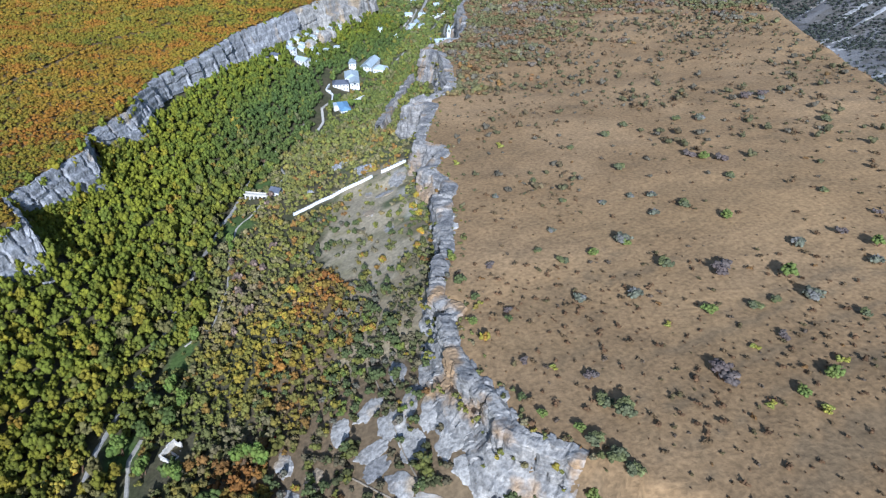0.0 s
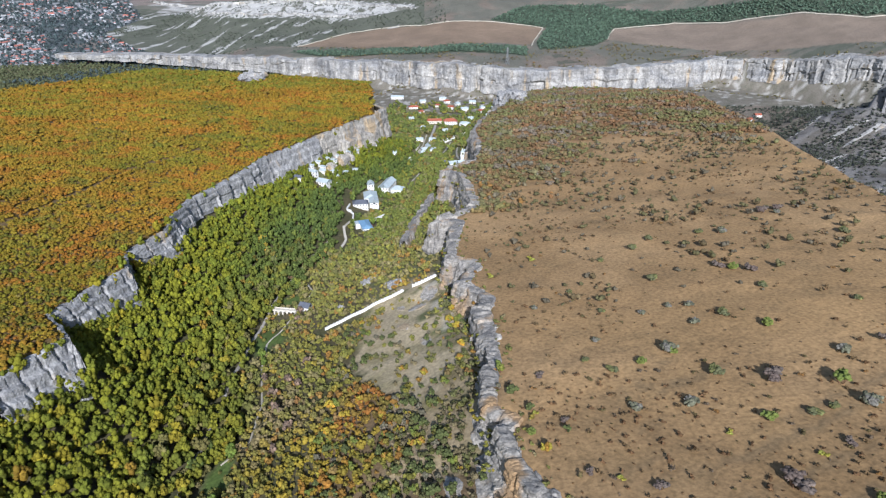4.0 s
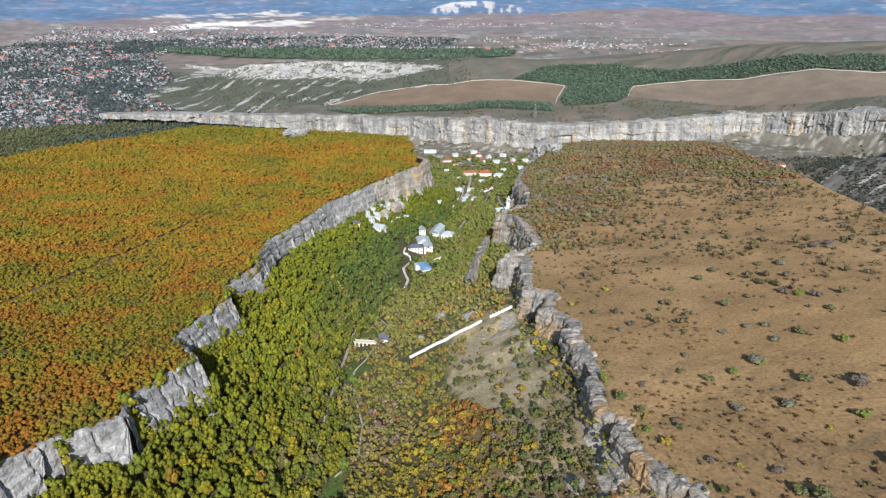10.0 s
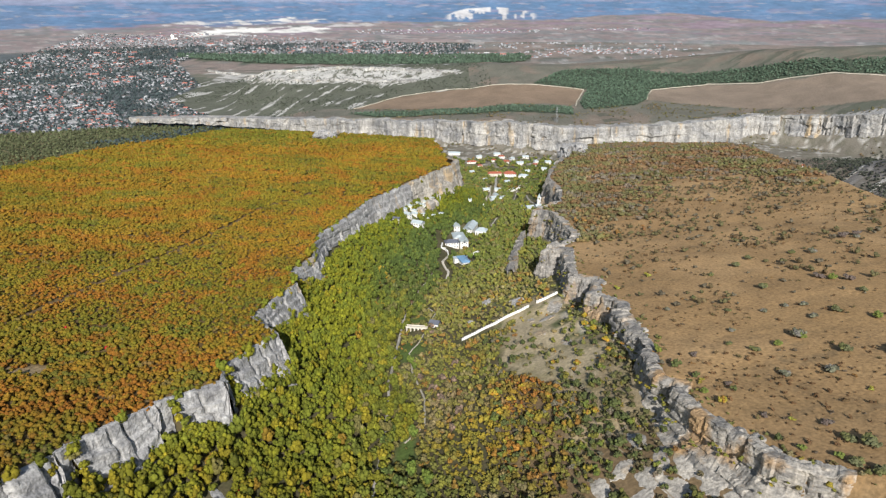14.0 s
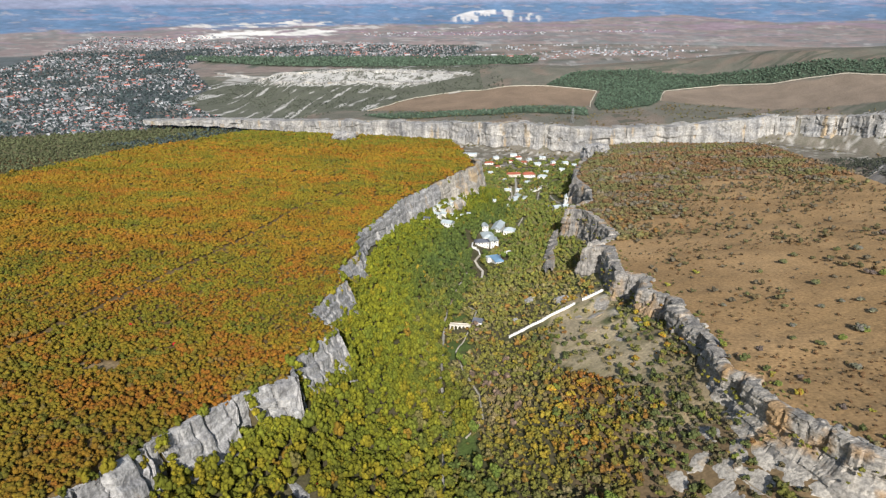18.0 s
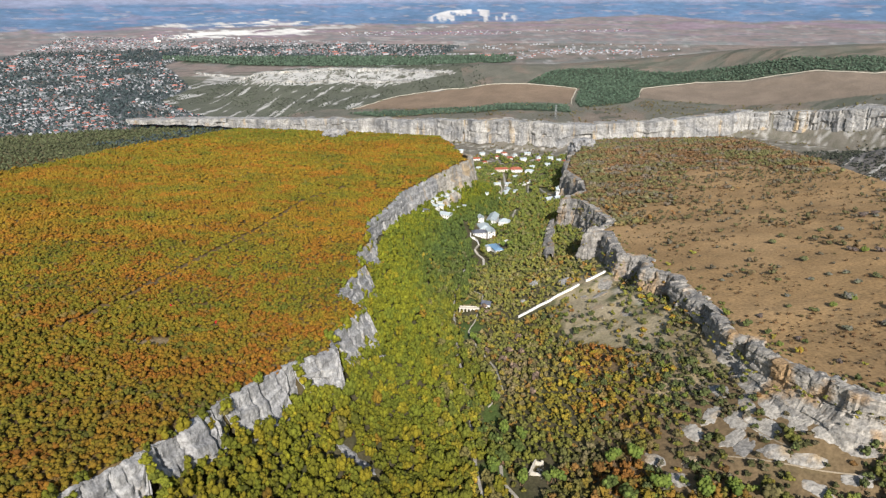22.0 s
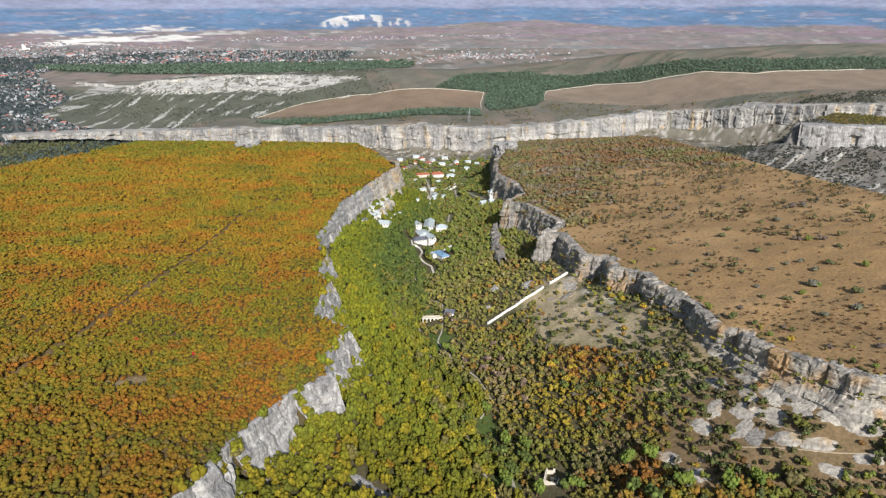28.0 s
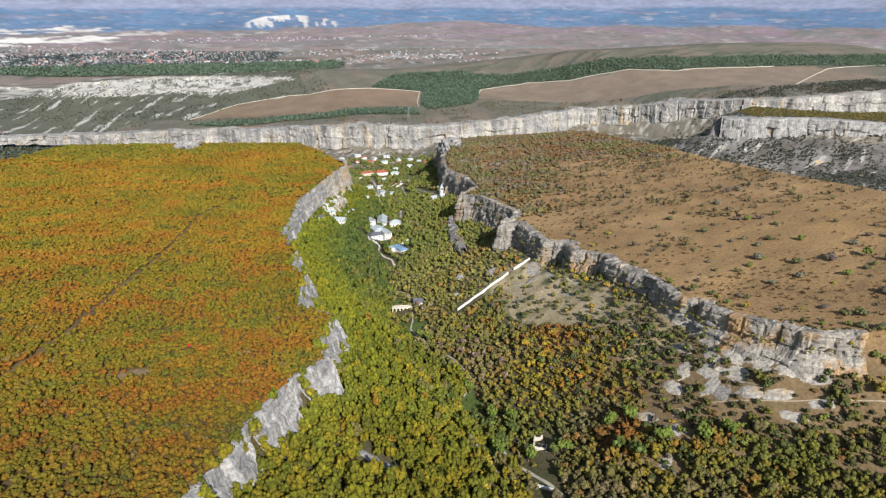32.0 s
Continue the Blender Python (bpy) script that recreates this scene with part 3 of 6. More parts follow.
cliff("cliff_west_end", stretch(RIM_L, 19, 21) + ((4, 1050), (-20, 1100)), top_west, lambda x, y: drop_west(y), 1, 0.2, ROCK_PALE, "tall pale limestone wall with hollows above the monastery", seed=79, rows=24, lump=5, crack=3, shift=2.5, block=30, fold=0.45, beds=0.14, cap=2.5, saw=4)
cliff("cliff_east", EAST_EDGE[:12], top_east, lambda x, y: drop_east(y), -1, 0.05, ROCK_WARM, "ochre and white bedded limestone wall below dry grassland", seed=101, rows=40, lump=1.5, crack=1.2, step=0.9, block=9, shift=1.2, fold=0.6, ragged=1.6, beds=0.62, bed=2.0, cap=7, saw=1.2, apron=lambda x, y: along(((195, 5.5), (250, 5), (290, 2.5), (320, 1), (370, 0)), y))
cliff("cliff_east", EAST_EDGE[11:], top_east, lambda x, y: drop_east(y), -1, 0.25, ROCK_GREY, "long grey limestone wall broken into square buttresses", seed=103, rows=30, lump=2.6, crack=2.4, step=0.9, block=14, shift=1.2, fold=0.9, ragged=1.8, beds=0.18, bed=3, cap=9, saw=1.5)
cliff("cliff_lower", ((50, 585), (53, 600), (58, 622), (57, 640), (66, 662), (70, 690), (74, 705)), lambda x, y: ground_at(x, y) + 8, 10, -1, 0.35, ROCK_GREY, "low grey limestone ridge among canyon trees", seed=119, rows=16, lump=4, crack=2.5, step=1.0, block=14, shift=2, fold=0.5, beds=0.4, cap=6, saw=4, bury=7)
cliff("cliff_east_end", ((84, 702), (96, 712), (120, 735), (132, 800), (128, 885), (150, 960), (178, 1040), (184, 1100), (196, 1116), (230, 1120)), top_east, lambda x, y: drop_east(y) + 4, -1, 0.12, ROCK_GREY, "shaded grey limestone wall of the canyon's lower end", seed=131, rows=22, lump=5, crack=3, shift=2.5, block=24, fold=0.7, beds=0.25, cap=3.5, saw=7)


def far_top(x, y):
    return along(FAR_TOP, x) + (cloudy(x / 34, x * 0, 58, 3) - 0.5) * 7


def far_drop(x, y):
    return along(FAR_DROP, x)


def broken(rim, reach, seed, clefts=()):
    """A rim line with bays and buttresses: it steps forward by up to reach, and back at the clefts."""
    s, p = resample(rim, 7.0)
    step_out = cloudy(s / 60, s * 0, seed, 3) * 0.7 + 0.3 * cell(np.floor(s / 38), s * 0, seed)
    for at, wide in clefts:
        step_out = step_out * (1 - np.exp(-(((p[:, 0] - at) / wide) ** 2)))
    return [(x, y - reach * k) for (x, y), k in zip(p, step_out)]


cliff("cliff_far", broken(FAR_RIM[1:], 34, 57, ((176, 8), (742, 22), (795, 7), (765, 6), (-40, 10), (880, 16))), far_top, far_drop, 1, 0.12, ROCK_FAR, "long pale cliff across the village valley", step=2.5, rows=26, cap=44, lump=6, crack=4, seed=151, block=34, shift=2, fold=0.9, beds=0.4, bed=8, saw=4)
cliff("cliff_side", broken(SIDE_RIM, 26, 59, ((815, 6), (905, 9), (1010, 8))), lambda x, y: along(SIDE_TOP, x), 36, 1, 0.1, ROCK, "grey scalloped cliff above a bare chalky slope", step=2.5, rows=18, cap=34, lump=6, crack=4, seed=171, block=26, shift=2, fold=0.7, beds=0.3, bed=6, saw=4)
cliff("cliff_lime", ((-760, 2540), (-700, 2480), (-566, 2400), (-460, 2390), (-366, 2380), (-260, 2320), (-161, 2270), (-60, 2200), (30, 2130)), lambda x, y: height(x, y) + 6 + (cloudy(x / 40, y * 0, 34) - 0.5) * 8, lambda x, y: along(((-760, 20), (-500, 26), (-250, 22), (30, 10)), x), 1, 0.5, ROCK_CHALK, "broken white limestone scarp on a far scrubby hill", step=4, rows=14, cap=10, lump=9, crack=6, seed=191, block=26, shift=4, saw=5)
cliff("cliff_lime", ((-1010, 2830), (-930, 2790), (-800, 2750), (-640, 2720), (-480, 2690), (-330, 2670), (-240, 2640)), lambda x, y: height(x, y) + 5 + (cloudy(x / 40, y * 0, 37) - 0.5) * 9, lambda x, y: along(((-1010, 8), (-800, 16), (-450, 16), (-240, 6)), x), 1, 0.6, ROCK_CHALK, "upper broken band of a white limestone scarp beside the town", step=4, rows=12, cap=10, lump=9, crack=6, seed=197, block=24, shift=4, saw=5)
cliff("cliff_lime", ((-640, 2350), (-537, 2275), (-430, 2240), (-343, 2218), (-240, 2170), (-156, 2128), (-100, 2108)), lambda x, y: height(x, y) + 4 + (cloudy(x / 30, y * 0, 35) - 0.5) * 8, lambda x, y: along(((-640, 8), (-500, 18), (-250, 16), (-100, 6)), x), 1, 0.5, ROCK_CHALK, "lower broken band of a white limestone scarp", step=4, rows=12, cap=10, lump=9, crack=6, seed=193, block=20, shift=4, saw=5)

# ---- rocks, paths ----
def drape(name, line, width, material, label, category, lift=0.4, kind="structure", wave=0.25):
    """A path laid on the ground."""
    s, p = resample(line, 2.0)
    t = np.gradient(p, axis=0)
    t /= np.linalg.norm(t, axis=1, keepdims=True)
    nrm = np.stack([t[:, 1], -t[:, 0]], 1)
    rows = []
    for u in (-0.5, -0.25, 0, 0.25, 0.5):
        w = width * (1 + (cloudy(s / 6, s * 0 + 3 * abs(u), 7) - 0.5) * 2 * wave)
        q = p + nrm * (u * w)[:, None]
        rows.append(np.c_[q, ground_at(q[:, 0], q[:, 1]) + lift * (1 - 1.2 * (abs(u) > 0.4))])
    verts = np.concatenate(rows)
    ob = part(name, mesh_of(name, verts, sheet_faces(5, len(s))), material)
    return tagged(ob, label, category, kind=kind)


def rock_slab(x, y, rx, ry, turn, seed, material, label="bare pale rock slab lying on the slope", lift=0.3):
    """A ragged sheet of bare rock that breaks through the turf."""
    rings, spokes = 10, 48
    a = np.linspace(0, 2 * np.pi, spokes, endpoint=False)
    edge = 0.5 + 0.85 * cloudy(np.cos(a) * 1.9 + 9, np.sin(a) * 1.9 + 9, seed, 4)
    verts = []
    for k in range(rings):
        f = k / (rings - 1)
        u, v = np.cos(a) * f * edge * rx, np.sin(a) * f * edge * ry
        px, py = x + u * math.cos(turn) - v * math.sin(turn), y + u * math.sin(turn) + v * math.cos(turn)
        rough = (cloudy(px / 3.5, py / 3.5, seed + 4) - 0.42) * 0.8
        verts.append(np.stack([px, py, ground_at(px, py) + (lift * (1 - f ** 4) + rough * (f < 1)) - 0.8 * (f == 1)], 1))
    faces = [(k * spokes + i, k * spokes + (i + 1) % spokes, (k + 1) * spokes + (i + 1) % spokes, (k + 1) * spokes + i) for k in range(rings - 1) for i in range(spokes)]
    ob = part("rock_slab", mesh_of("rock_slab", np.concatenate(verts), faces), material)
    return tagged(ob, label, "rock", group="bare rock slabs")


def boulder(x, y, size, turn, seed, material, label, name="boulder"):
    bm = bmesh.new()
    bmesh.ops.create_icosphere(bm, subdivisions=4, radius=1.0)
    co = np.array([v.co for v in bm.verts])
    g = 0.72 + 0.55 * cloudy(co[:, 0] * 1.7 + co[:, 2] + 5, co[:, 1] * 1.7 - co[:, 2] * 0.6 + 5, seed)
    g += 0.4 * facets(co[:, 0] * 2.2 + 5 + co[:, 2], co[:, 1] * 2.2 + co[:, 2] * 1.6 + 5, seed + 5)
    g += 0.12 * (cloudy(co[:, 0] * 6 + 9, co[:, 1] * 6 + co[:, 2] * 5 + 9, seed + 2) - 0.5)
    for v, k in zip(bm.verts, g):
        v.co = v.co * float(k)
        v.co.x, v.co.y, v.co.z = v.co.x * size[0], v.co.y * size[1], v.co.z * size[2]
    ob = part(name, bm, material)
    ob.matrix_basis = pose(x, y, float(ground_at(x, y)) + size[2] * 0.15, 0, 0, turn)
    return tagged(ob, label, "rock")


TRAIL = plain_material("trodden_earth", (0.33, 0.27, 0.19), 0.95, 0.2, 0.8)
PATH_DUST = plain_material("pale_dust", (0.46, 0.42, 0.34), 0.95, 0.2, 0.8)
ASPHALT = plain_material("worn_track", (0.43, 0.4, 0.35), 0.95, 0.2, 0.6)
ROADS = [((-46, 215), (-50, 260), (-49, 311), (-49, 350), (-49, 381), (-52, 410), (-51, 435), (-51, 467), (-50, 495), (-49, 529), (-45, 556), (-38, 600), (-25, 660)),
         ((-29, 563), (-20, 541), (-27, 505), (-33, 480), (-40, 462), (-35, 425), (-25, 385), (-24, 351), (-36, 336)),
         ((-35, 271), (-36, 258), (-31, 244), (-25, 227), (-23, 214))]
drape("canyon_road", ROADS[0], 2.2, ASPHALT, "grey track along the canyon floor", "road")
drape("footpath", ROADS[1], 1.5, PATH_DUST, "pale stepped footpath through the canyon wood", "path")
drape("footpath", ROADS[2], 2.2, PATH_DUST, "pale curved footpath beside the ruin", "path")
drape("footpath", ((69, 223), (80, 214), (90, 207), (101, 199), (113, 192), (126, 184), (139, 176)), 0.6, TRAIL, "narrow dusty trail under the cliff", "path")
drape("footpath", ((68, 300), (74, 270), (82, 246), (88, 228), (95, 212)), 0.6, TRAIL, "narrow dusty trail across the dry slope", "path")
drape("footpath", ((90, 156), (95, 147), (103, 141)), 1.0, TRAIL, "narrow dusty trail across the dry slope", "path")
drape("hill_track", ((314, 1690), (330, 1760), (367, 1867), (339, 1885), (150, 1925), (11, 1962), (-137, 1970), (-200, 1910), (-267, 1846)), 3.2, PATH_DUST, "pale field track round a ploughed field", "road", lift=1.2)
drape("hill_track", ((507, 1745), (525, 1800), (546, 1842), (620, 1860), (707, 1873), (870, 1725), (1016, 1568), (1300, 1520)), 3.2, PATH_DUST, "pale field track along the pine wood", "road", lift=1.2)
VILLAGE_LANES = (((46, 930), (52, 980), (60, 1040), (72, 1100), (80, 1180), (84, 1240)), ((78, 1022), (100, 1074), (122, 1090), (140, 1130), (150, 1180)), ((91, 1088), (110, 1112), (135, 1161)))
drape("hill_track", ((1089, 1258), (1194, 1320), (1300, 1385), (1420, 1455), (1508, 1469), (1651, 1473)), 3.0, PATH_DUST, "pale field track along the pine wood", "road", lift=1.2)
drape("village_lane", ((46, 930), (52, 980), (60, 1040), (72, 1100), (80, 1180), (84, 1240)), 4.5, ASPHALT, "grey lane down to the village", "road")
drape("village_lane", ((78, 1022), (100, 1074), (122, 1090), (140, 1130), (150, 1180)), 3.5, PATH_DUST, "pale lane with a low wall", "road")

SLABS = ((73, 252, 9, 5, 0.9), (76, 232, 8, 4, 0.3), (98, 205, 9, 4, 2.6), (95, 192, 8, 4, 2.2), (40, 237, 8, 4, 2.0), (45, 220, 8, 4, 2.1), (62, 246, 5, 8, 0.2), (54, 228, 5, 4, 0.5), (84, 268, 4, 9, 0.2), (90, 250, 4, 10, -0.3), (96, 262, 4, 12, 0.1), (99, 243, 6, 13, -0.2), (105, 227, 7, 10, -0.5), (112, 214, 9, 6, 2.6), (91, 230, 6, 10, 0.3), (83, 241, 6, 10, 0.2), (120, 202, 9, 5, 2.6), (78, 224, 7, 5, 0.6), (88, 215, 8, 5, 2.5), (-119, 250, 9, 4, 2.5), (-109, 243, 7, 3.5, 2.5), (30, 205, 6, 4, 0.4), (112, 190, 9, 4, 2.8), (58, 425, 4, 7, 0.4), (66, 448, 6, 5, 0.1), (74, 462, 6, 9, 0.0), (55, 455, 3, 5, 0.2), (72, 400, 4, 8, 0.1))
for k, (x, y, rx, ry, turn) in enumerate(SLABS):
    rock_slab(x, y, rx, ry, turn, 300 + k, ROCK if x < 0 else ROCK_PALE)
rim_rock = random.Random(23)
s_rim, p_rim = resample(EAST_EDGE, 1.0)
for k in range(8, len(p_rim) - 6, 9):
    (x, y), out = p_rim[k], rim_rock.uniform(2.5, 6)
    if rim_rock.random() < 0.75:
        rock_slab(x + out, y + rim_rock.uniform(-2, 2), rim_rock.uniform(1.6, 4.2), rim_rock.uniform(2.5, 6), rim_rock.uniform(-0.3, 0.3), 700 + k, ROCK_PALE, "pale broken rock along the cliff's upper edge", 0.6)
chalk = random.Random(17)
for k in range(64):
    x, y = chalk.uniform(520, 1040), chalk.uniform(640, 1180)
    if y > float(along(SIDE_RIM, x)) - 14 and x > 760 or x < 500 + (1200 - y) * 0.05:
        continue
    rock_slab(x, y, chalk.uniform(18, 46), chalk.uniform(2.5, 6.5), math.atan2(-0.5, -0.85) + chalk.gauss(0, 0.12), 500 + k, ROCK_FAR, "long strip of bare chalky rock down the scrubby slope", 0.8)
rock_slab(736, 1192, 26, 12, 0.3, 590, ROCK_FAR, "broad bare rock ledge at the chalky slope's foot", 1.5)
for k, (x, y, size, turn) in enumerate(((50, 495, (7, 4, 3.5), 15), (26, 521, (4, 3, 2.5), 0), (29, 529, (3, 2.5, 2), 40), (10, 487, (2.5, 2, 2), 0))):
    boulder(x, y, size, turn, 400 + k, ROCK, "rounded grey limestone outcrop among canyon trees", "rock_outcrop")
# the fin at the canyon's lower end and the lone rock on the far rim
boulder(182, 1052, (11, 30, 14), -14, 431, ROCK, "tall grey limestone fin at the canyon's mouth", "rock_fin")
boulder(204, 1080, (18, 22, 11), 10, 433, ROCK, "tall grey limestone fin at the canyon's mouth", "rock_fin")
boulder(-250, 1302, (22, 18, 13), 30, 437, ROCK, "grey limestone knoll on the wooded rim", "rock_knoll")


# ---- buildings ----
WHITE = plain_material("white_plaster", (0.78, 0.77, 0.73), 0.85, 0.08, 0.6)
STONE = plain_material("cream_stone", (0.62, 0.57, 0.48), 0.9, 0.15, 0.9)
SLATE = plain_material("grey_sheet_roof", (0.46, 0.52, 0.54), 0.5, 0.12, 0.5)
DARK_ROOF = plain_material("dark_sheet_roof", (0.13, 0.14, 0.17), 0.5, 0.12, 0.5)
RED_ROOF = plain_material("red_tile_roof", (0.36, 0.115, 0.07), 0.85, 0.2, 1.5)
BLUE_ROOF = plain_material("blue_sheet_roof", (0.2, 0.34, 0.5), 0.45, 0.1, 0.5)
GLASS = plain_material("dark_pane", (0.05, 0.06, 0.08), 0.15, 0.1, 0.5)
WOOD = plain_material("brown_board", (0.2, 0.12, 0.07), 0.8, 0.2, 2.0)
STEEL = plain_material("galvanised_steel", (0.42, 0.43, 0.44), 0.5, 0.1, 1.0, 0.8)


def box(bm, x0, x1, y0, y1, z0, z1):
    v = [bm.verts.new(c) for c in ((x0, y0, z0), (x1, y0, z0), (x1, y1, z0), (x0, y1, z0), (x0, y0, z1), (x1, y0, z1), (x1, y1, z1), (x0, y1, z1))]
    for f in ((0, 3, 2, 1), (4, 5, 6, 7), (0, 1, 5, 4), (1, 2, 6, 5), (2, 3, 7, 6), (3, 0, 4, 7)):
        bm.faces.new([v[k] for k in f])


def boxed(*spans):
    bm = bmesh.new()
    for span in spans:
        box(bm, *span)
    return bm


def roof_shape(w, d, z, rise, hip, over=0.5, thick=0.25):
    """A gabled (hip 0) or hipped roof over w by d, its ridge along x where w is longer."""
    bm = bmesh.new()
    swap = d > w
    a, b = (d, w) if swap else (w, d)
    x, y, r = a / 2 + over, b / 2 + over, max(a / 2 + over - hip * b / 2, 0.05)
    low = [(-x, -y, z), (x, -y, z), (x, y, z), (-x, y, z)]
    top = [(-r, 0, z + rise), (r, 0, z + rise)]
    pts = low + top
    pts = pts + [(p[0], p[1], p[2] - thick) for p in pts]
    if swap:
        pts = [(-p[1], p[0], p[2]) for p in pts]
    v = [bm.verts.new(p) for p in pts]
    for f in ((0, 1, 5, 4), (2, 3, 4, 5), (1, 2, 5), (3, 0, 4)):
        bm.faces.new([v[k] for k in f])
        bm.faces.new([v[k + 6] for k in reversed(f)])
    for i, j in ((0, 1), (1, 2), (2, 3), (3, 0)):
        bm.faces.new([v[i], v[i + 6], v[j + 6], v[j]])
    return bm


def gable_walls(w, d, h, rise, hip, deep):
    bm = boxed((-w / 2, w / 2, -d / 2, d / 2, -deep, h))
    if hip < 0.5:
        a = max(w, d) / 2
        b = min(w, d) / 2
        for s in (-1, 1):
            tri = [(s * a, -b, h), (s * a, b, h), (s * a, 0, h + rise * 0.92)]
            inner = [(s * (a - 0.3), p[1], p[2]) for p in tri]
            if d > w:
                tri, inner = [(-p[1], p[0], p[2]) for p in tri], [(-p[1], p[0], p[2]) for p in inner]
            v = [bm.verts.new(p) for p in tri + inner]
            for f in ((0, 1, 2), (5, 4, 3), (0, 3, 4, 1), (1, 4, 5, 2), (2, 5, 3, 0)):
                bm.faces.new([v[k] for k in f])
    return bm


HOMES = []


def house(x, y, w, d, h, turn, roof, label, wall=WHITE, rise=2.6, hip=0.0, storeys=1, name="house", chimney=False, door=True, deep=4.0, z=None, group=""):
    """A house: walls, roof, windows with frame and pane, a door."""
    base = float(min(ground_at(np.array([x - w / 3, x + w / 3]), np.array([y, y])))) if z is None else z
    HOMES.append((x, y, 0.5 * max(w, d)))
    ob = new(name)
    ob.matrix_basis = pose(x, y, base, 0, 0, turn)
    part("wall", gable_walls(w, d, h, rise, hip, deep), wall, ob)
    part("roof", roof_shape(w, d, h, rise, hip), roof, ob)
    part("plinth", boxed((-w / 2 - 0.08, w / 2 + 0.08, -d / 2 - 0.08, d / 2 + 0.08, -deep, 0.5)), STONE, ob)
    step = h / storeys
    count = max(2, int(w / 3.4))
    for k in range(storeys):
        for i in range(count):
            wx = -w / 2 + (i + 0.5) * w / count
            if door and k == 0 and i == count // 2:
                part("door", boxed((wx - 0.55, wx + 0.55, -d / 2 - 0.1, -d / 2 + 0.05, 0, 2.1)), WOOD, ob)
                continue
            z0 = k * step + step * 0.36
            frame_ob = part("window", boxed((wx - 0.62, wx + 0.62, -d / 2 - 0.09, -d / 2 + 0.05, z0 - 0.08, z0), (wx - 0.62, wx + 0.62, -d / 2 - 0.09, -d / 2 + 0.05, z0 + 1.4, z0 + 1.48), (wx - 0.62, wx - 0.54, -d / 2 - 0.09, -d / 2 + 0.05, z0, z0 + 1.4), (wx + 0.54, wx + 0.62, -d / 2 - 0.09, -d / 2 + 0.05, z0, z0 + 1.4)), WOOD, ob)
            part("pane", boxed((wx - 0.54, wx + 0.54, -d / 2 - 0.05, -d / 2 + 0.03, z0, z0 + 1.4)), GLASS, frame_ob)
        for i in range(max(1, int(d / 4))):
            wy = -d / 2 + (i + 0.5) * d / max(1, int(d / 4))
            z0 = k * step + step * 0.36
            part("side_window", boxed((w / 2 - 0.05, w / 2 + 0.06, wy - 0.5, wy + 0.5, z0, z0 + 1.4)), GLASS, ob)
    if chimney:
        part("chimney", boxed((w * 0.2 - 0.4, w * 0.2 + 0.4, -0.4, 0.4, h, h + rise + 1.2)), STONE, ob)
    return tagged(ob, label, "house", group=group)


MON = "monastery buildings"
MG = "white plastered monastery building with a grey sheet-metal roof"
house(-4, 770, 17, 11, 7.5, 8, DARK_ROOF, "white plastered monastery house with a dark hipped roof", hip=1, rise=3, storeys=2, name="monastery_house", group=MON)
chapel = house(11, 772, 10, 13, 10, 8, SLATE, "white gabled monastery church front with a round window", rise=3.2, storeys=2, name="monastery_church", group=MON)
bm = bmesh.new()
bmesh.ops.create_cone(bm, cap_ends=True, segments=24, radius1=1.3, radius2=1.3, depth=0.2, matrix=pose(0, -6.55, 9.2, 90))
part("round_window", bm, GLASS, chapel)
house(5, 797, 15, 20, 8.5, 8, SLATE, MG, hip=0.6, rise=3.4, storeys=2, name="monastery_house", group=MON)
house(3, 826, 8, 9, 9, 8, SLATE, MG, hip=0.0, rise=3.0, storeys=2, name="monastery_house", group=MON)
house(22, 846, 13, 30, 8, -16, SLATE, "long white monastery wing with a grey gabled roof", rise=4.0, storeys=2, name="monastery_wing", group=MON)
house(36, 826, 15, 12, 6, -14, SLATE, "white monastery pavilion with a grey hipped roof", hip=1, rise=3.6, name="monastery_pavilion", group=MON)
house(-46, 787, 14, 10, 8, -28, SLATE, "white house with a grey roof below the cliff chapels", rise=2.8, storeys=2, name="monastery_house", group=MON)
house(-60, 800, 11, 6, 7, -35, SLATE, "white cliffside chapel front under the rock wall", rise=2.0, storeys=2, name="cliff_chapel", group=MON)
house(-50, 815, 9, 6, 6, -35, SLATE, "white cliffside chapel front under the rock wall", rise=1.6, name="cliff_chapel", group=MON)
house(-44, 846, 12, 5, 9, -40, SLATE, "tall white terrace house on the rock steps", rise=1.2, storeys=2, name="terrace_house", group=MON)
for k, (x, y, w, d, h, turn) in enumerate(((-64, 812, 6, 4, 5, -35), (-58, 826, 7, 4, 7, -40), (-50, 842, 6, 4, 8, -40), (-40, 868, 8, 4, 6, -30), (-36, 820, 7, 5, 4, -20), (-34, 800, 8, 5, 4, 10), (-28, 838, 6, 5, 5, -15))):
    house(x, y, w, d, h, turn, SLATE, "small white cell built against the rock steps", rise=1.0, hip=1, name="cliff_cell", group=MON)
house(-72, 775, 9, 6, 5, -20, DARK_ROOF, "small white house with a dark roof in the wood", rise=2, name="house")
for k, (x, y, size, turn) in enumerate(((-34, 862, (6, 14, 9), -30), (-28, 880, (6, 10, 8), -20), (-44, 832, (5, 9, 6), -35))):
    boulder(x, y, size, turn, 450 + k, ROCK_PALE, "stepped pale rock ledge below the cliff chapels", "rock_ledge")


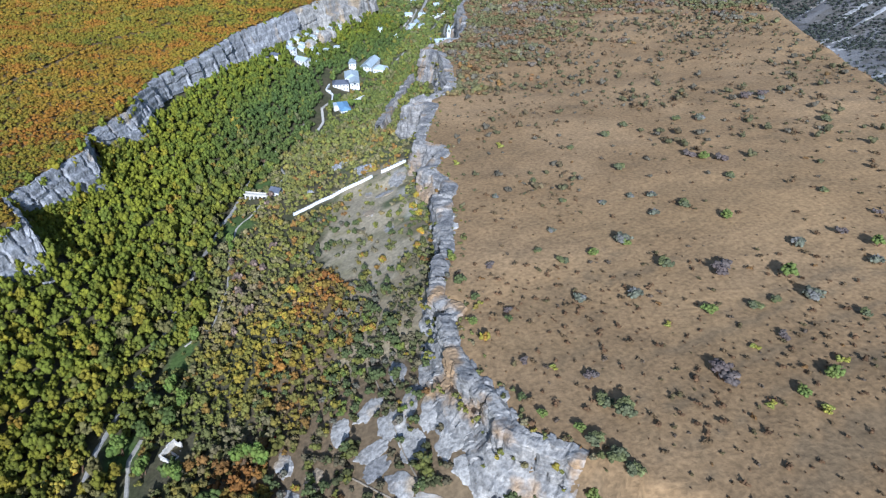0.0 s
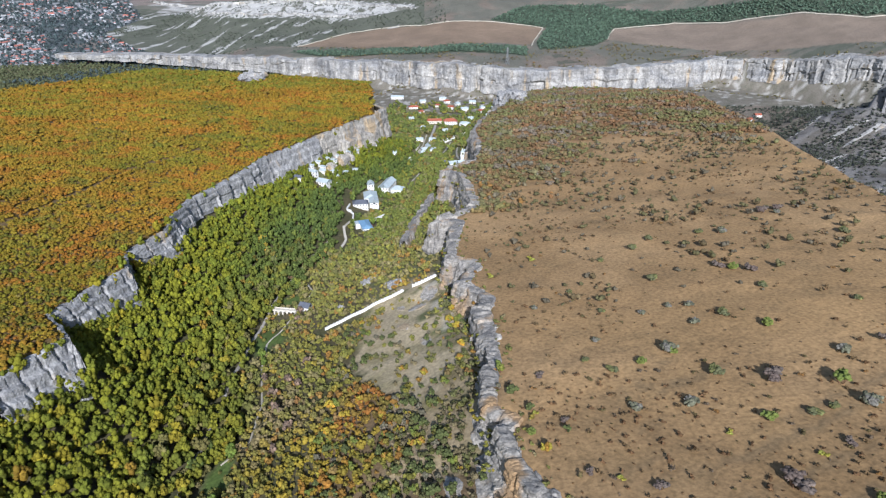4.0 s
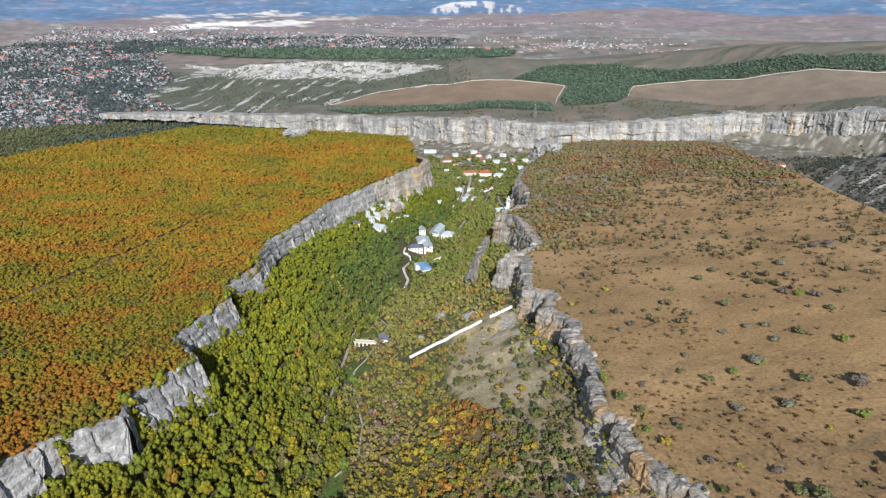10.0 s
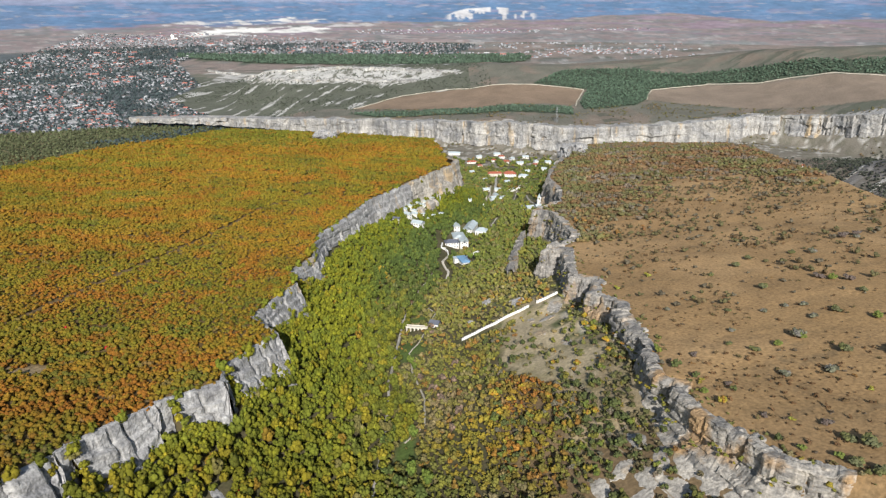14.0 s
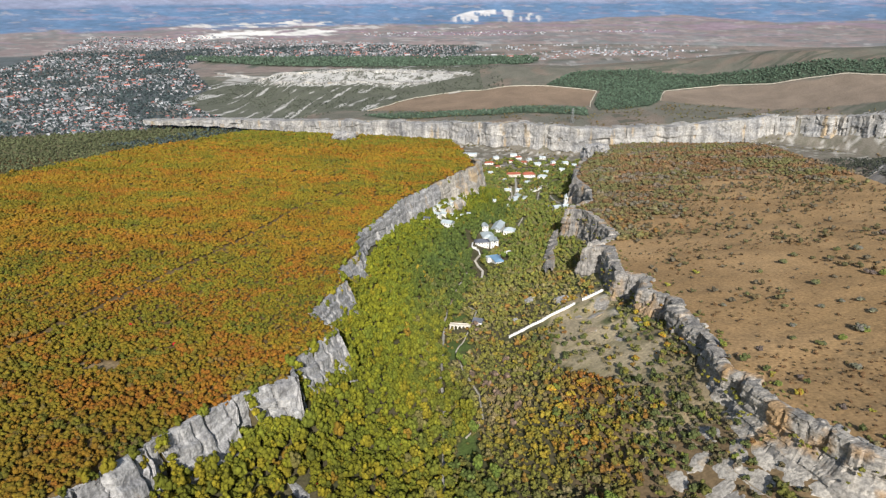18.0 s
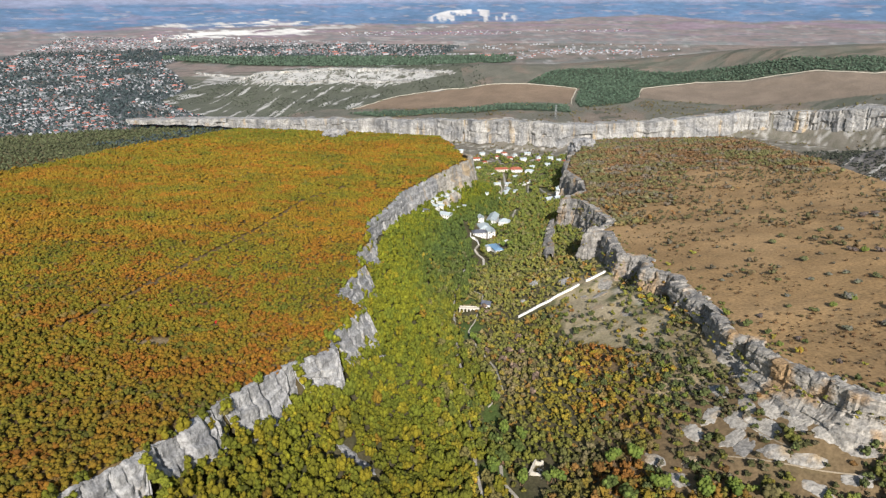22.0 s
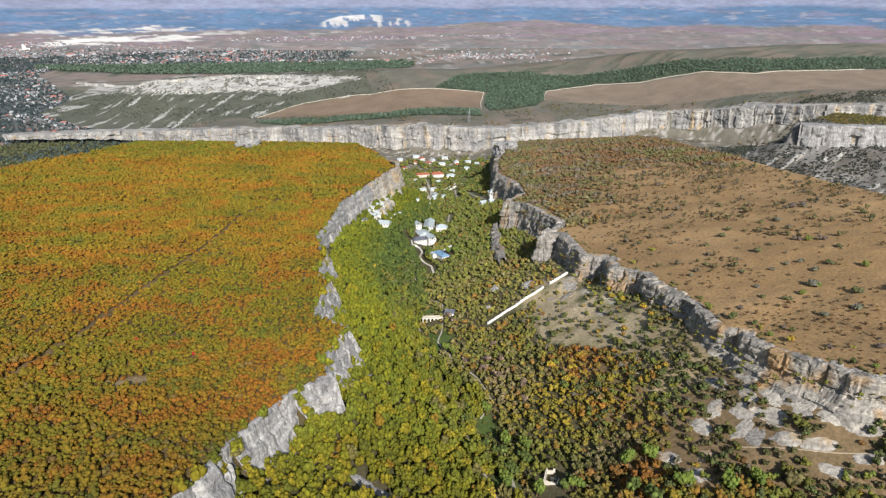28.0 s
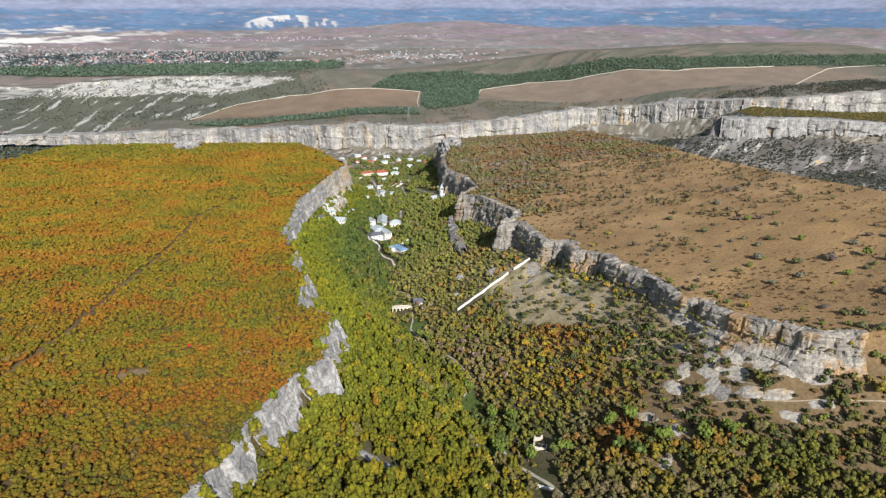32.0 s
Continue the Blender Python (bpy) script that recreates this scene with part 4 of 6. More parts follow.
def blue_hall():
    ob = new("blue_roofed_hall")
    ob.matrix_basis = pose(9, 692, float(ground_at(9, 692)), 0, 0, 18)
    part("wall", boxed((-5, 5, -11, 11, -6, 4)), WHITE, ob)
    part("roof", roof_shape(10, 22, 4, 2.0, 1), BLUE_ROOF, ob)
    part("porch", boxed((-9, -5, 4, 11, -6, 3.6)), WHITE, ob)
    part("porch_roof", boxed((-9.4, -4.6, 3.6, 11.4, 3.6, 3.9)), SLATE, ob)
    for k in range(4):
        part("window", boxed((-4 + k * 2.2, -2.9 + k * 2.2, -11.08, -10.9, 1.0, 2.8)), GLASS, ob)
    return tagged(ob, "white hall with a pale blue metal roof", "house", group=MON)


def low_wall(points, height_m, thick, material, name, label, pieces=False, step_len=5.0, category="wall"):
    """A wall in level steps down a slope, one part a step."""
    s, p = resample(points, step_len)
    ob = new(name)
    for a, b in zip(p[:-1], p[1:]):
        m = (a + b) / 2
        g = [float(ground_at(*q)) for q in (a, b, m)]
        d = float(np.hypot(*(b - a))) + 0.02
        turn = math.degrees(math.atan2(b[1] - a[1], b[0] - a[0]))
        bm = boxed((-d / 2, d / 2, -thick / 2, thick / 2, min(g) - 2, max(g) + height_m), (-d / 2, d / 2, -thick / 2 - 0.12, thick / 2 + 0.12, max(g) + height_m, max(g) + height_m + 0.3))
        seg = part("wall_step", bm, material, ob)
        seg.matrix_basis = pose(m[0], m[1], 0, 0, 0, turn)
    return tagged(ob, label, category)


blue_hall()
low_wall(((2, 460), (8, 462.6), (14, 464), (22, 467), (30, 468.6), (38, 472), (46, 473.6), (56, 477)), 1.4, 0.8, WHITE, "stepped_wall", "long white stone wall stepping up the canyon slope", step_len=2.0)
low_wall(((62, 479), (70, 480), (79, 482)), 1.4, 0.8, WHITE, "stepped_wall", "short white stone wall ending at the cliff's foot", step_len=2.0)
low_wall(((27, 721), (20, 713), (13, 706)), 1.6, 2.4, WHITE, "terrace_wall", "white terrace ramp beside the blue-roofed hall")
low_wall(((-15, 763), (-17, 747), (-9, 742), (-8, 728)), 1.4, 1.2, WHITE, "terrace_wall", "white zigzag terrace wall below the monastery")
low_wall(((-15, 703), (-8, 664), (-10, 640)), 0.6, 2.2, STONE, "stair_ramp", "pale stone stair between low parapets", step_len=3.0, category="stair")
low_wall(((98, 1075), (110, 1088), (128, 1098)), 2.0, 2.0, WHITE, "terrace_wall", "white retaining wall beside the village lane")
low_wall(((58, 1000), (54, 1040), (58, 1075)), 1.6, 2.0, STONE, "terrace_wall", "pale stone wall beside the lane")


def viaduct():
    ob = new("viaduct")
    base = float(ground_at(-37, 508))
    ob.matrix_basis = pose(-36, 508, base, 0, 0, -8)
    bm = bmesh.new()
    span, n, top = 3.3, 5, 3.0
    part("deck", boxed((-n * span / 2 - 1, n * span / 2 + 1, -1.8, 1.8, top, top + 0.6)), STONE, ob)
    for s in (-1, 1):
        part("parapet", boxed((-n * span / 2 - 1, n * span / 2 + 1, s * 1.8 - 0.2, s * 1.8 + 0.2, top + 0.6, top + 1.2)), STONE, ob)
    for k in range(n + 1):
        x = -n * span / 2 + k * span
        part("pier", boxed((x - 0.5, x + 0.5, -1.7, 1.7, -5, top)), STONE, ob)
    for k in range(n):
        x = -n * span / 2 + (k + 0.5) * span
        bm = bmesh.new()
        r = span / 2 - 0.5
        for i in range(8):
            a0, a1 = math.pi * i / 8, math.pi * (i + 1) / 8
            x0, x1 = x - r * math.cos(a0), x - r * math.cos(a1)
            z0, z1 = top - r - 0.3 + r * math.sin(a0), top - r - 0.3 + r * math.sin(a1)
            v = [bm.verts.new(c) for c in ((x0, -1.65, z0), (x1, -1.65, z1), (x1, -1.65, top), (x0, -1.65, top), (x0, 1.65, z0), (x1, 1.65, z1), (x1, 1.65, top), (x0, 1.65, top))]
            for f in ((0, 1, 2, 3), (7, 6, 5, 4), (0, 4, 5, 1), (3, 2, 6, 7)):
                bm.faces.new([v[q] for q in f])
        part("arch", bm, WHITE, ob)
    return tagged(ob, "small white viaduct on round arches", "bridge")


viaduct()
house(-20, 507, 8, 7, 4, -20, DARK_ROOF, "white cottage with a dark roof by the viaduct", rise=2.4, name="cottage")


def ruin():
    ob = new("ruined_house")
    ob.matrix_basis = pose(-16, 258, float(ground_at(-16, 258)), 0, 0, -30)
    rng = random.Random(4)
    for x0, x1, y0, y1, z in ((-4, 4, -3, -2.3, 2.4), (-4, -3.3, -3, 6, 3.4), (3.3, 4, -3, 3, 1.8), (-4, 1, 5.4, 6, 3.8), (-1, 3, 1.0, 1.6, 1.4)):
        n = 4
        spans = []
        for k in range(n):
            u0, u1 = k / n, (k + 1) / n
            zz = z * rng.uniform(0.55, 1.05)
            if x1 - x0 > y1 - y0:
                spans.append((x0 + (x1 - x0) * u0, x0 + (x1 - x0) * u1, y0, y1, -3, zz))
            else:
                spans.append((x0, x1, y0 + (y1 - y0) * u0, y0 + (y1 - y0) * u1, -3, zz))
        part("broken_wall", boxed(*spans), STONE, ob)
    for k in range(14):
        bm = bmesh.new()
        bmesh.ops.create_icosphere(bm, subdivisions=1, radius=rng.uniform(0.4, 0.9))
        q = part("fallen_stone", bm, STONE, ob)
        q.matrix_basis = pose(rng.uniform(-5, 6), rng.uniform(-5, 6), 0.2, rng.uniform(0, 90), 0, rng.uniform(0, 180))
    return tagged(ob, "roofless ruin of pale stone walls in a glade", "ruin")


ruin()
low_wall(((-33, 231), (-28, 225), (-25, 220)), 0.9, 0.8, WHITE, "gate_wall", "short white wall pieces at the path's end", step_len=2.5)


def bell_tower():
    ob = new("bell_tower")
    ob.matrix_basis = pose(115, 862, float(ground_at(115, 862)), 0, 0, 5)
    part("base", boxed((-2.6, 2.6, -2.6, 2.6, -4, 7)), WHITE, ob)
    part("cornice", boxed((-2.9, 2.9, -2.9, 2.9, 7, 7.5)), WHITE, ob)
    for sx in (-1, 1):
        for sy in (-1, 1):
            part("corner_pier", boxed((sx * 1.7 - 0.5, sx * 1.7 + 0.5, sy * 1.7 - 0.5, sy * 1.7 + 0.5, 7.5, 11.5)), WHITE, ob)
    part("upper_cornice", boxed((-2.4, 2.4, -2.4, 2.4, 11.5, 12)), WHITE, ob)
    bm = bmesh.new()
    bmesh.ops.create_cone(bm, cap_ends=True, segments=8, radius1=2.3, radius2=0.15, depth=5, matrix=pose(0, 0, 14.5))
    part("spire", bm, SLATE, ob)
    part("doorway", boxed((-0.8, 0.8, -2.66, -2.5, 0, 3)), GLASS, ob)
    return tagged(ob, "slender white bell tower under the canyon wall", "tower")


bell_tower()
house(103, 862, 10, 8, 5, 20, SLATE, "white gatehouse with a grey roof below the wall", rise=2.4, name="gatehouse")
house(96, 880, 6, 5, 4, -10, DARK_ROOF, "small white chapel house below the wall", rise=2.2, name="chapel_house")
VALLEY_PATHS = (((69, 1158), (66, 1120), (64, 1086), (54, 1016)), ((106, 1061), (99, 1020), (93, 985)), ((114, 995), (111, 950), (110, 908), (113, 870)), ((60, 890), (54, 868), (50, 850)), ((-8, 728), (-12, 715), (-15, 703)))
for line in VALLEY_PATHS:
    drape("footpath", line, 2.6, PATH_DUST, "pale footpath between the trees of the monastery valley", "path")
low_wall(((91, 1088), (100, 1098), (110, 1112), (122, 1136), (135, 1161)), 2.2, 1.6, WHITE, "terrace_wall", "long white retaining wall above the village lane")
for k, (x, y, w, d, h, turn) in enumerate(((-31, 893, 7, 4, 7, -35), (-26, 878, 8, 5, 5, -25), (-15, 941, 7, 4, 6, -40), (-3, 961, 8, 4, 5, -40), (-40, 826, 7, 5, 5, -30), (-22, 915, 6, 4, 5, -35), (-52, 822, 6, 4, 6, -35), (-18, 860, 7, 5, 4, 0))):
    house(x, y, w, d, h, turn, SLATE, "small white cell built against the rock steps", rise=1.0, hip=1, name="cliff_cell", group=MON)
RV = "village houses"
house(83, 1256, 27, 10, 6, 4, RED_ROOF, "long low stone house with a red tile roof", STONE, 3, 0.5, 1, "village_house", True, group=RV)
house(111, 1250, 25, 13, 7.5, 0, RED_ROOF, "white two-storey house with a red tile roof", WHITE, 4, 1, 2, "village_house", True, group=RV)
house(137, 1240, 18, 10, 5, -12, SLATE, "white house with a grey roof beside the red-roofed one", WHITE, 3, 1, 1, "village_house", group=RV)
for k, (x, y, w, d, h, turn, roof) in enumerate(((109, 1420, 12, 9, 5, 10, RED_ROOF), (116, 1372, 11, 9, 5, -20, RED_ROOF), (142, 1358, 14, 9, 5, 5, SLATE), (174, 1350, 12, 9, 4, 30, RED_ROOF), (161, 1418, 13, 8, 4, -8, SLATE), (201, 1365, 12, 9, 5, 12, SLATE), (43, 1378, 20, 9, 4, 8, RED_ROOF), (7, 1455, 26, 9, 5, -6, SLATE), (66, 1042, 10, 8, 5, 25, SLATE), (80, 1024, 9, 12, 6, -10, SLATE), (58, 1108, 11, 7, 4, 5, SLATE), (73, 1060, 8, 12, 5, 15, SLATE), (45, 972, 9, 7, 5, 30, SLATE), (22, 968, 11, 8, 5, 10, SLATE), (101, 1448, 14, 8, 4, 0, SLATE), (58, 1340, 10, 8, 4, 20, RED_ROOF), (150, 1290, 10, 8, 4, 10, SLATE), (186, 1310, 10, 8, 4, -15, SLATE), (225, 1330, 10, 8, 4, 25, RED_ROOF), (81, 1034, 9, 7, 4, 15, SLATE), (79, 1114, 10, 8, 4, -20, SLATE), (64, 1025, 7, 6, 4, 5, SLATE), (113, 852, 8, 6, 4, 15, SLATE), (123, 893, 8, 6, 4, -10, SLATE), (178, 1375, 9, 7, 4, 20, SLATE), (216, 1345, 9, 8, 4, 0, SLATE), (60, 1423, 12, 8, 4, 10, SLATE), (90, 1390, 9, 7, 4, -25, RED_ROOF), (130, 1400, 9, 7, 4, 35, SLATE), (40, 1290, 9, 7, 4, 12, SLATE), (62, 1210, 8, 7, 4, -8, SLATE), (100, 1180, 9, 7, 4, 18, SLATE))):
    house(x, y, w, d, h, turn, roof, "white village house with a %s roof" % ("red tile" if roof is RED_ROOF else "grey sheet-metal"), WHITE, 2.6, 0.0 if k % 3 else 1.0, 1, "village_house", k % 2 == 0, group=RV)
for k, (x, y, w, turn, roof) in enumerate(((625, 1192, 10, 20, RED_ROOF), (655, 1225, 12, 5, RED_ROOF), (610, 1215, 9, -10, SLATE), (560, 1190, 14, 10, SLATE))):
    house(x, y, w, 8, 4, turn, roof, "lone farmhouse with a %s roof in the side valley" % ("red tile" if roof is RED_ROOF else "grey"), WHITE, 2.4, 0, 1, "farmhouse")


def pylon(x, y, tall):
    ob = new("power_pylon")
    ob.matrix_basis = pose(x, y, float(ground_at(x, y)), 0, 0, 20)
    w = 3.2

    def bar(a, b, r=0.16):
        a, b = Vector(a), Vector(b)
        bm = bmesh.new()
        m = Matrix.Translation((a + b) / 2) @ (b - a).to_track_quat("Z", "Y").to_matrix().to_4x4()
        bmesh.ops.create_cone(bm, cap_ends=True, segments=5, radius1=r, radius2=r, depth=(b - a).length, matrix=m)
        return bm

    for sx in (-1, 1):
        for sy in (-1, 1):
            part("leg", bar((sx * w, sy * w, -1), (sx * 0.5, sy * 0.5, tall), 0.22), STEEL, ob)
    for k in range(6):
        f0, f1 = k / 6, (k + 1) / 6
        a, b = w + (0.5 - w) * f0, w + (0.5 - w) * f1
        for sy in (-1, 1):
            part("brace", bar((-a, sy * a, f0 * tall), (b, sy * b, f1 * tall)), STEEL, ob)
            part("brace", bar((a, sy * a, f0 * tall), (-b, sy * b, f1 * tall)), STEEL, ob)
    for f, r in ((0.72, 5.5), (0.84, 4.5), (0.95, 3.5)):
        part("cross_arm", bar((-r, 0, tall * f), (r, 0, tall * f), 0.25), STEEL, ob)
    return tagged(ob, "lattice steel power pylon on the far tableland", "pylon")


pylon(238, 1508, 34)

BUILT = [(2, 770, 18), (10, 700, 16), (4, 664, 8), (6, 798, 15), (3, 826, 8), (22, 846, 17), (36, 826, 11), (-46, 787, 10), (-55, 806, 12), (9, 692, 14), (20, 711, 10), (-12, 743, 10), (-12, 676, 9), (-36, 508, 7), (-20, 507, 4), (-16, 258, 12), (-31, 226, 6), (-25, 238, 8), (110, 866, 12), (-34, 865, 14), (-72, 775, 6)]

# ---- woods ----
RNG = np.random.default_rng(5)
OCTA = np.array([(1, 0, 0), (0, 1, 0), (-1, 0, 0), (0, -1, 0), (0, 0, 1), (0, 0, -0.6)], float)
OCTA_FACES = np.array([(0, 1, 4), (1, 2, 4), (2, 3, 4), (3, 0, 4), (1, 0, 5), (2, 1, 5), (3, 2, 5), (0, 3, 5)])


ICO = [(0, 0, 1)] + [(0.894 * math.cos(1.2566 * k), 0.894 * math.sin(1.2566 * k), 0.447) for k in range(5)] + [(0.894 * math.cos(1.2566 * k + 0.6283), 0.894 * math.sin(1.2566 * k + 0.6283), -0.447) for k in range(5)] + [(0, 0, -1)]
ICO = np.array(ICO, float)
ICO_FACES = np.array([f for k in range(5) for f in ((0, 1 + k, 1 + (k + 1) % 5), (1 + k, 6 + k, 1 + (k + 1) % 5), (6 + k, 6 + (k + 1) % 5, 1 + (k + 1) % 5), (11, 6 + (k + 1) % 5, 6 + k))])


def crowns(name, place, radius, tall, colour, leaves, leaf=0.5, jitter=0.18, rise=0.0, loose=0.45):
    """One mesh of many crowns: each an uneven heap of rounded leaf masses with loose sprays over them."""
    n = len(place)
    masses = 10 if leaves >= 80 else 6 if leaves >= 50 else 4 if leaves >= 30 else 3 if leaves >= 15 else 2 if leaves >= 10 else 1
    shape, shape_faces = (ICO, ICO_FACES) if leaves >= 15 else (OCTA, OCTA_FACES)
    leaves = int(leaves * 0.34) + 1
    size = np.stack([radius, radius, tall * 0.5], 1)[:, None, :]
    # the masses: one in the middle, the rest round and over it
    way = RNG.normal(size=(n, masses, 3))
    way[..., 2] = np.abs(way[..., 2]) * 0.8 - 0.1
    way /= np.linalg.norm(way, axis=2, keepdims=True)
    way[:, 0] *= 0.1
    heart = place[:, None, :] + np.array((0, 0, 1)) * (tall * 0.5)[:, None, None] + way * size * (0.6 + 0.32 * RNG.random((n, masses, 1)))
    reach = (0.26 + 0.22 * RNG.random((n, masses, 1))) * np.ones(3) * (1.0 if masses > 4 else 1.25)
    reach[:, 0] = (0.62 + 0.1 * RNG.random((n, 1))) if masses > 1 else 0.85
    reach = reach * (size * 0.6 + radius[:, None, None] * 0.4)
    bump = 0.82 + 0.36 * RNG.random((n, masses, len(shape), 1))
    body = (heart[:, :, None, :] + shape[None, None] * bump * reach[:, :, None, :]).reshape(-1, 3)
    hue = np.clip(colour[:, None, :] * (1 + jitter * RNG.normal(size=(n, masses, 1))), 0.01, 0.7)
    body_tone = np.repeat(hue.reshape(-1, 3), len(shape), 0)
    body_faces = (np.arange(n * masses)[:, None, None] * len(shape) + shape_faces[None]).reshape(-1, 3)
    # loose sprays of leaf on the masses
    pick = RNG.integers(0, masses, (n, leaves))
    row = np.arange(n)[:, None]
    out = RNG.normal(size=(n, leaves, 3))
    out[..., 2] = np.abs(out[..., 2]) - 0.3
    out /= np.linalg.norm(out, axis=2, keepdims=True)
    mid = heart[row, pick] + out * reach[row, pick] * (0.95 + 0.25 * RNG.random((n, leaves, 1)))
    nrm = out * 0.75 + RNG.normal(size=out.shape) * loose + np.array((0, -0.3, 1)) * rise
    nrm /= np.linalg.norm(nrm, axis=2, keepdims=True)
    side = np.cross(nrm, RNG.normal(size=out.shape))
    side /= np.linalg.norm(side, axis=2, keepdims=True) + 1e-9
    up = np.cross(nrm, side)
    big = (radius[:, None] * leaf * 0.8 * (0.6 + 0.6 * RNG.random((n, leaves))))[..., None]
    tri = np.stack([mid + side * big, mid - side * big * 0.5 + up * big * 0.87, mid - side * big * 0.5 - up * big * 0.87], 2).reshape(-1, 3)
    tone = np.clip(hue[row, pick] * (1 + 0.6 * jitter * RNG.normal(size=(n, leaves, 1))), 0.01, 0.7)
    faces = np.concatenate([body_faces, len(body) + np.arange(len(tri)).reshape(-1, 3)])
    data = mesh_of(name, np.concatenate([body, tri]), faces, np.concatenate([body_tone, np.repeat(tone.reshape(-1, 3), 3, 0)]))
    data.polygons.foreach_set("use_smooth", np.arange(len(faces)) < len(body_faces))
    return data


def trimmed(line, cut):
    """A line shortened at both ends."""
    s, p = resample(line, 1.0)
    p = p[(s > cut) & (s < s[-1] - cut)]
    return [tuple(q) for q in p[:: max(1, len(p) // 6)]] + [tuple(p[-1])]


def scatter(x0, x1, y0, y1, gap):
    nx, ny = int((x1 - x0) / gap), int((y1 - y0) / gap)
    x, y = np.meshgrid(np.arange(nx) + 0.5, np.arange(ny) + 0.5)
    x = x0 + (x + (RNG.random(x.shape) - 0.5) * 0.9) * gap
    y = y0 + (y + (RNG.random(y.shape) - 0.5) * 0.9) * gap
    return x.ravel(), y.ravel()


def blend(weights, tones, sharp=0.45):
    """Picks one tone a crown by its weights (n, k)."""
    w = np.cumsum(weights / weights.sum(1, keepdims=True), 1)
    k = (RNG.random((len(w), 1)) > w).sum(1)
    tones = np.array(tones)
    even = (weights / weights.sum(1, keepdims=True)) @ tones
    return sharp * tones[np.minimum(k, len(tones) - 1)] + (1 - sharp) * even


def stuff(name, data, label, category):
    return tagged(part(name, data, LEAF), label, category, kind="stuff")


W_TONES = ((0.3, 0.142, 0.012), (0.235, 0.165, 0.011), (0.3, 0.098, 0.014), (0.15, 0.152, 0.012), (0.073, 0.112, 0.017), (0.155, 0.127, 0.07))


def west_wood():
    for x0, x1, y0, y1, gap, leaves in ((-400, -90, 120, 360, 2.7, 18), (-420, -90, 360, 480, 2.9, 14), (-640, -400, 150, 360, 3.6, 12), (-640, -420, 360, 480, 3.6, 12), (-640, -20, 480, 760, 3.5, 12), (-640, 40, 760, 1060, 4.6, 11), (-640, 0, 1060, 1480, 6.4, 10)):
        x, y = scatter(x0, x1, y0, y1, gap)
        z = ground_at(x, y)
        keep = (x < rim_at(RIM_L, y) - 1.8) & (z > top_west(x, y) - 4)
        track = near_line(x, y, ((-289, 314), (-273, 364), (-258, 435), (-243, 501), (-227, 571), (-211, 674), (-169, 773)))
        keep &= (track > 2.0 + 1.4 * (cloudy(x / 20, y / 20, 86) - 0.5)) | (y > 820)
        bald = np.hypot((x + 231) / 13, (y - 299) / 7)
        keep &= (np.hypot((x + 250) / 26, (y - 1282) / 40) > 1) & ((bald > 1) | (RNG.random(len(x)) < 0.3 * smooth(0.3, 1, bald)))
        keep &= RNG.random(len(x)) < 0.97
        x, y, z = x[keep], y[keep], z[keep]
        n1, n2 = cloudy(x / 70, y / 70, 80), cloudy(x / 24, y / 17, 84)
        far_end = smooth(1120, 1300, y - 0.15 * (x + 300))
        w = np.stack([0.3 + 1.2 * smooth(0.45, 0.7, n1), 0.9 + 0 * n1, 0.12 + 2.2 * smooth(0.56, 0.66, n2), 0.65 + 0.9 * smooth(0.5, 0.3, n1) + 2.5 * far_end, 0.08 + 1.5 * far_end + 1.8 * smooth(0.4, 0.3, n2), 0.06 + 0 * n1], 1)
        r = gap * ((0.6 if y1 < 400 else 0.7) + 0.36 * RNG.random(len(x)) ** 1.5)
        tall = r * ((1.2 if y1 < 400 else 0.7) + (0.7 if y1 < 400 else 0.45) * RNG.random(len(x)) ** 1.4)
        # near crowns get a darker tone, standing in for the shaded gaps between them
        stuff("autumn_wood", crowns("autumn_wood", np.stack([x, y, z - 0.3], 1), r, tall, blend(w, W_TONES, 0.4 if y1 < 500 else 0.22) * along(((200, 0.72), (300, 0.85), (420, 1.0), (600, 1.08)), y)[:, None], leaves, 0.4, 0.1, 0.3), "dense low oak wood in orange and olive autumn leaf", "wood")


V_TONES = ((0.188, 0.186, 0.011), (0.12, 0.152, 0.017), (0.32, 0.235, 0.014), (0.31, 0.12, 0.018), (0.065, 0.1, 0.018), (0.17, 0.13, 0.08))
DRY_TONES = ((0.18, 0.178, 0.024), (0.12, 0.138, 0.026), (0.33, 0.24, 0.02), (0.3, 0.1, 0.022), (0.075, 0.095, 0.03), (0.2, 0.155, 0.1))
GREEN_TONES = ((0.185, 0.2, 0.03), (0.115, 0.155, 0.03), (0.3, 0.24, 0.03), (0.26, 0.11, 0.035), (0.06, 0.098, 0.03), (0.21, 0.165, 0.1))
LANES = (((27, 721), (20, 713), (13, 706)), ((-15, 763), (-17, 747), (-9, 742), (-8, 728)), ((-15, 703), (-8, 664), (-10, 640)))
STEPS = ((2, 460), (12, 464), (30, 469), (56, 477), (79, 482))
WOOD_EDGE = ((100, 110), (138, 100), (156, 96), (170, 94), (190, 74), (204, 58), (221, 47), (255, 46), (282, 62), (320, 58), (361, 52), (390, 40), (429, 30))


def patch(x, y, *spots):
    return patch_of(x, y, spots)


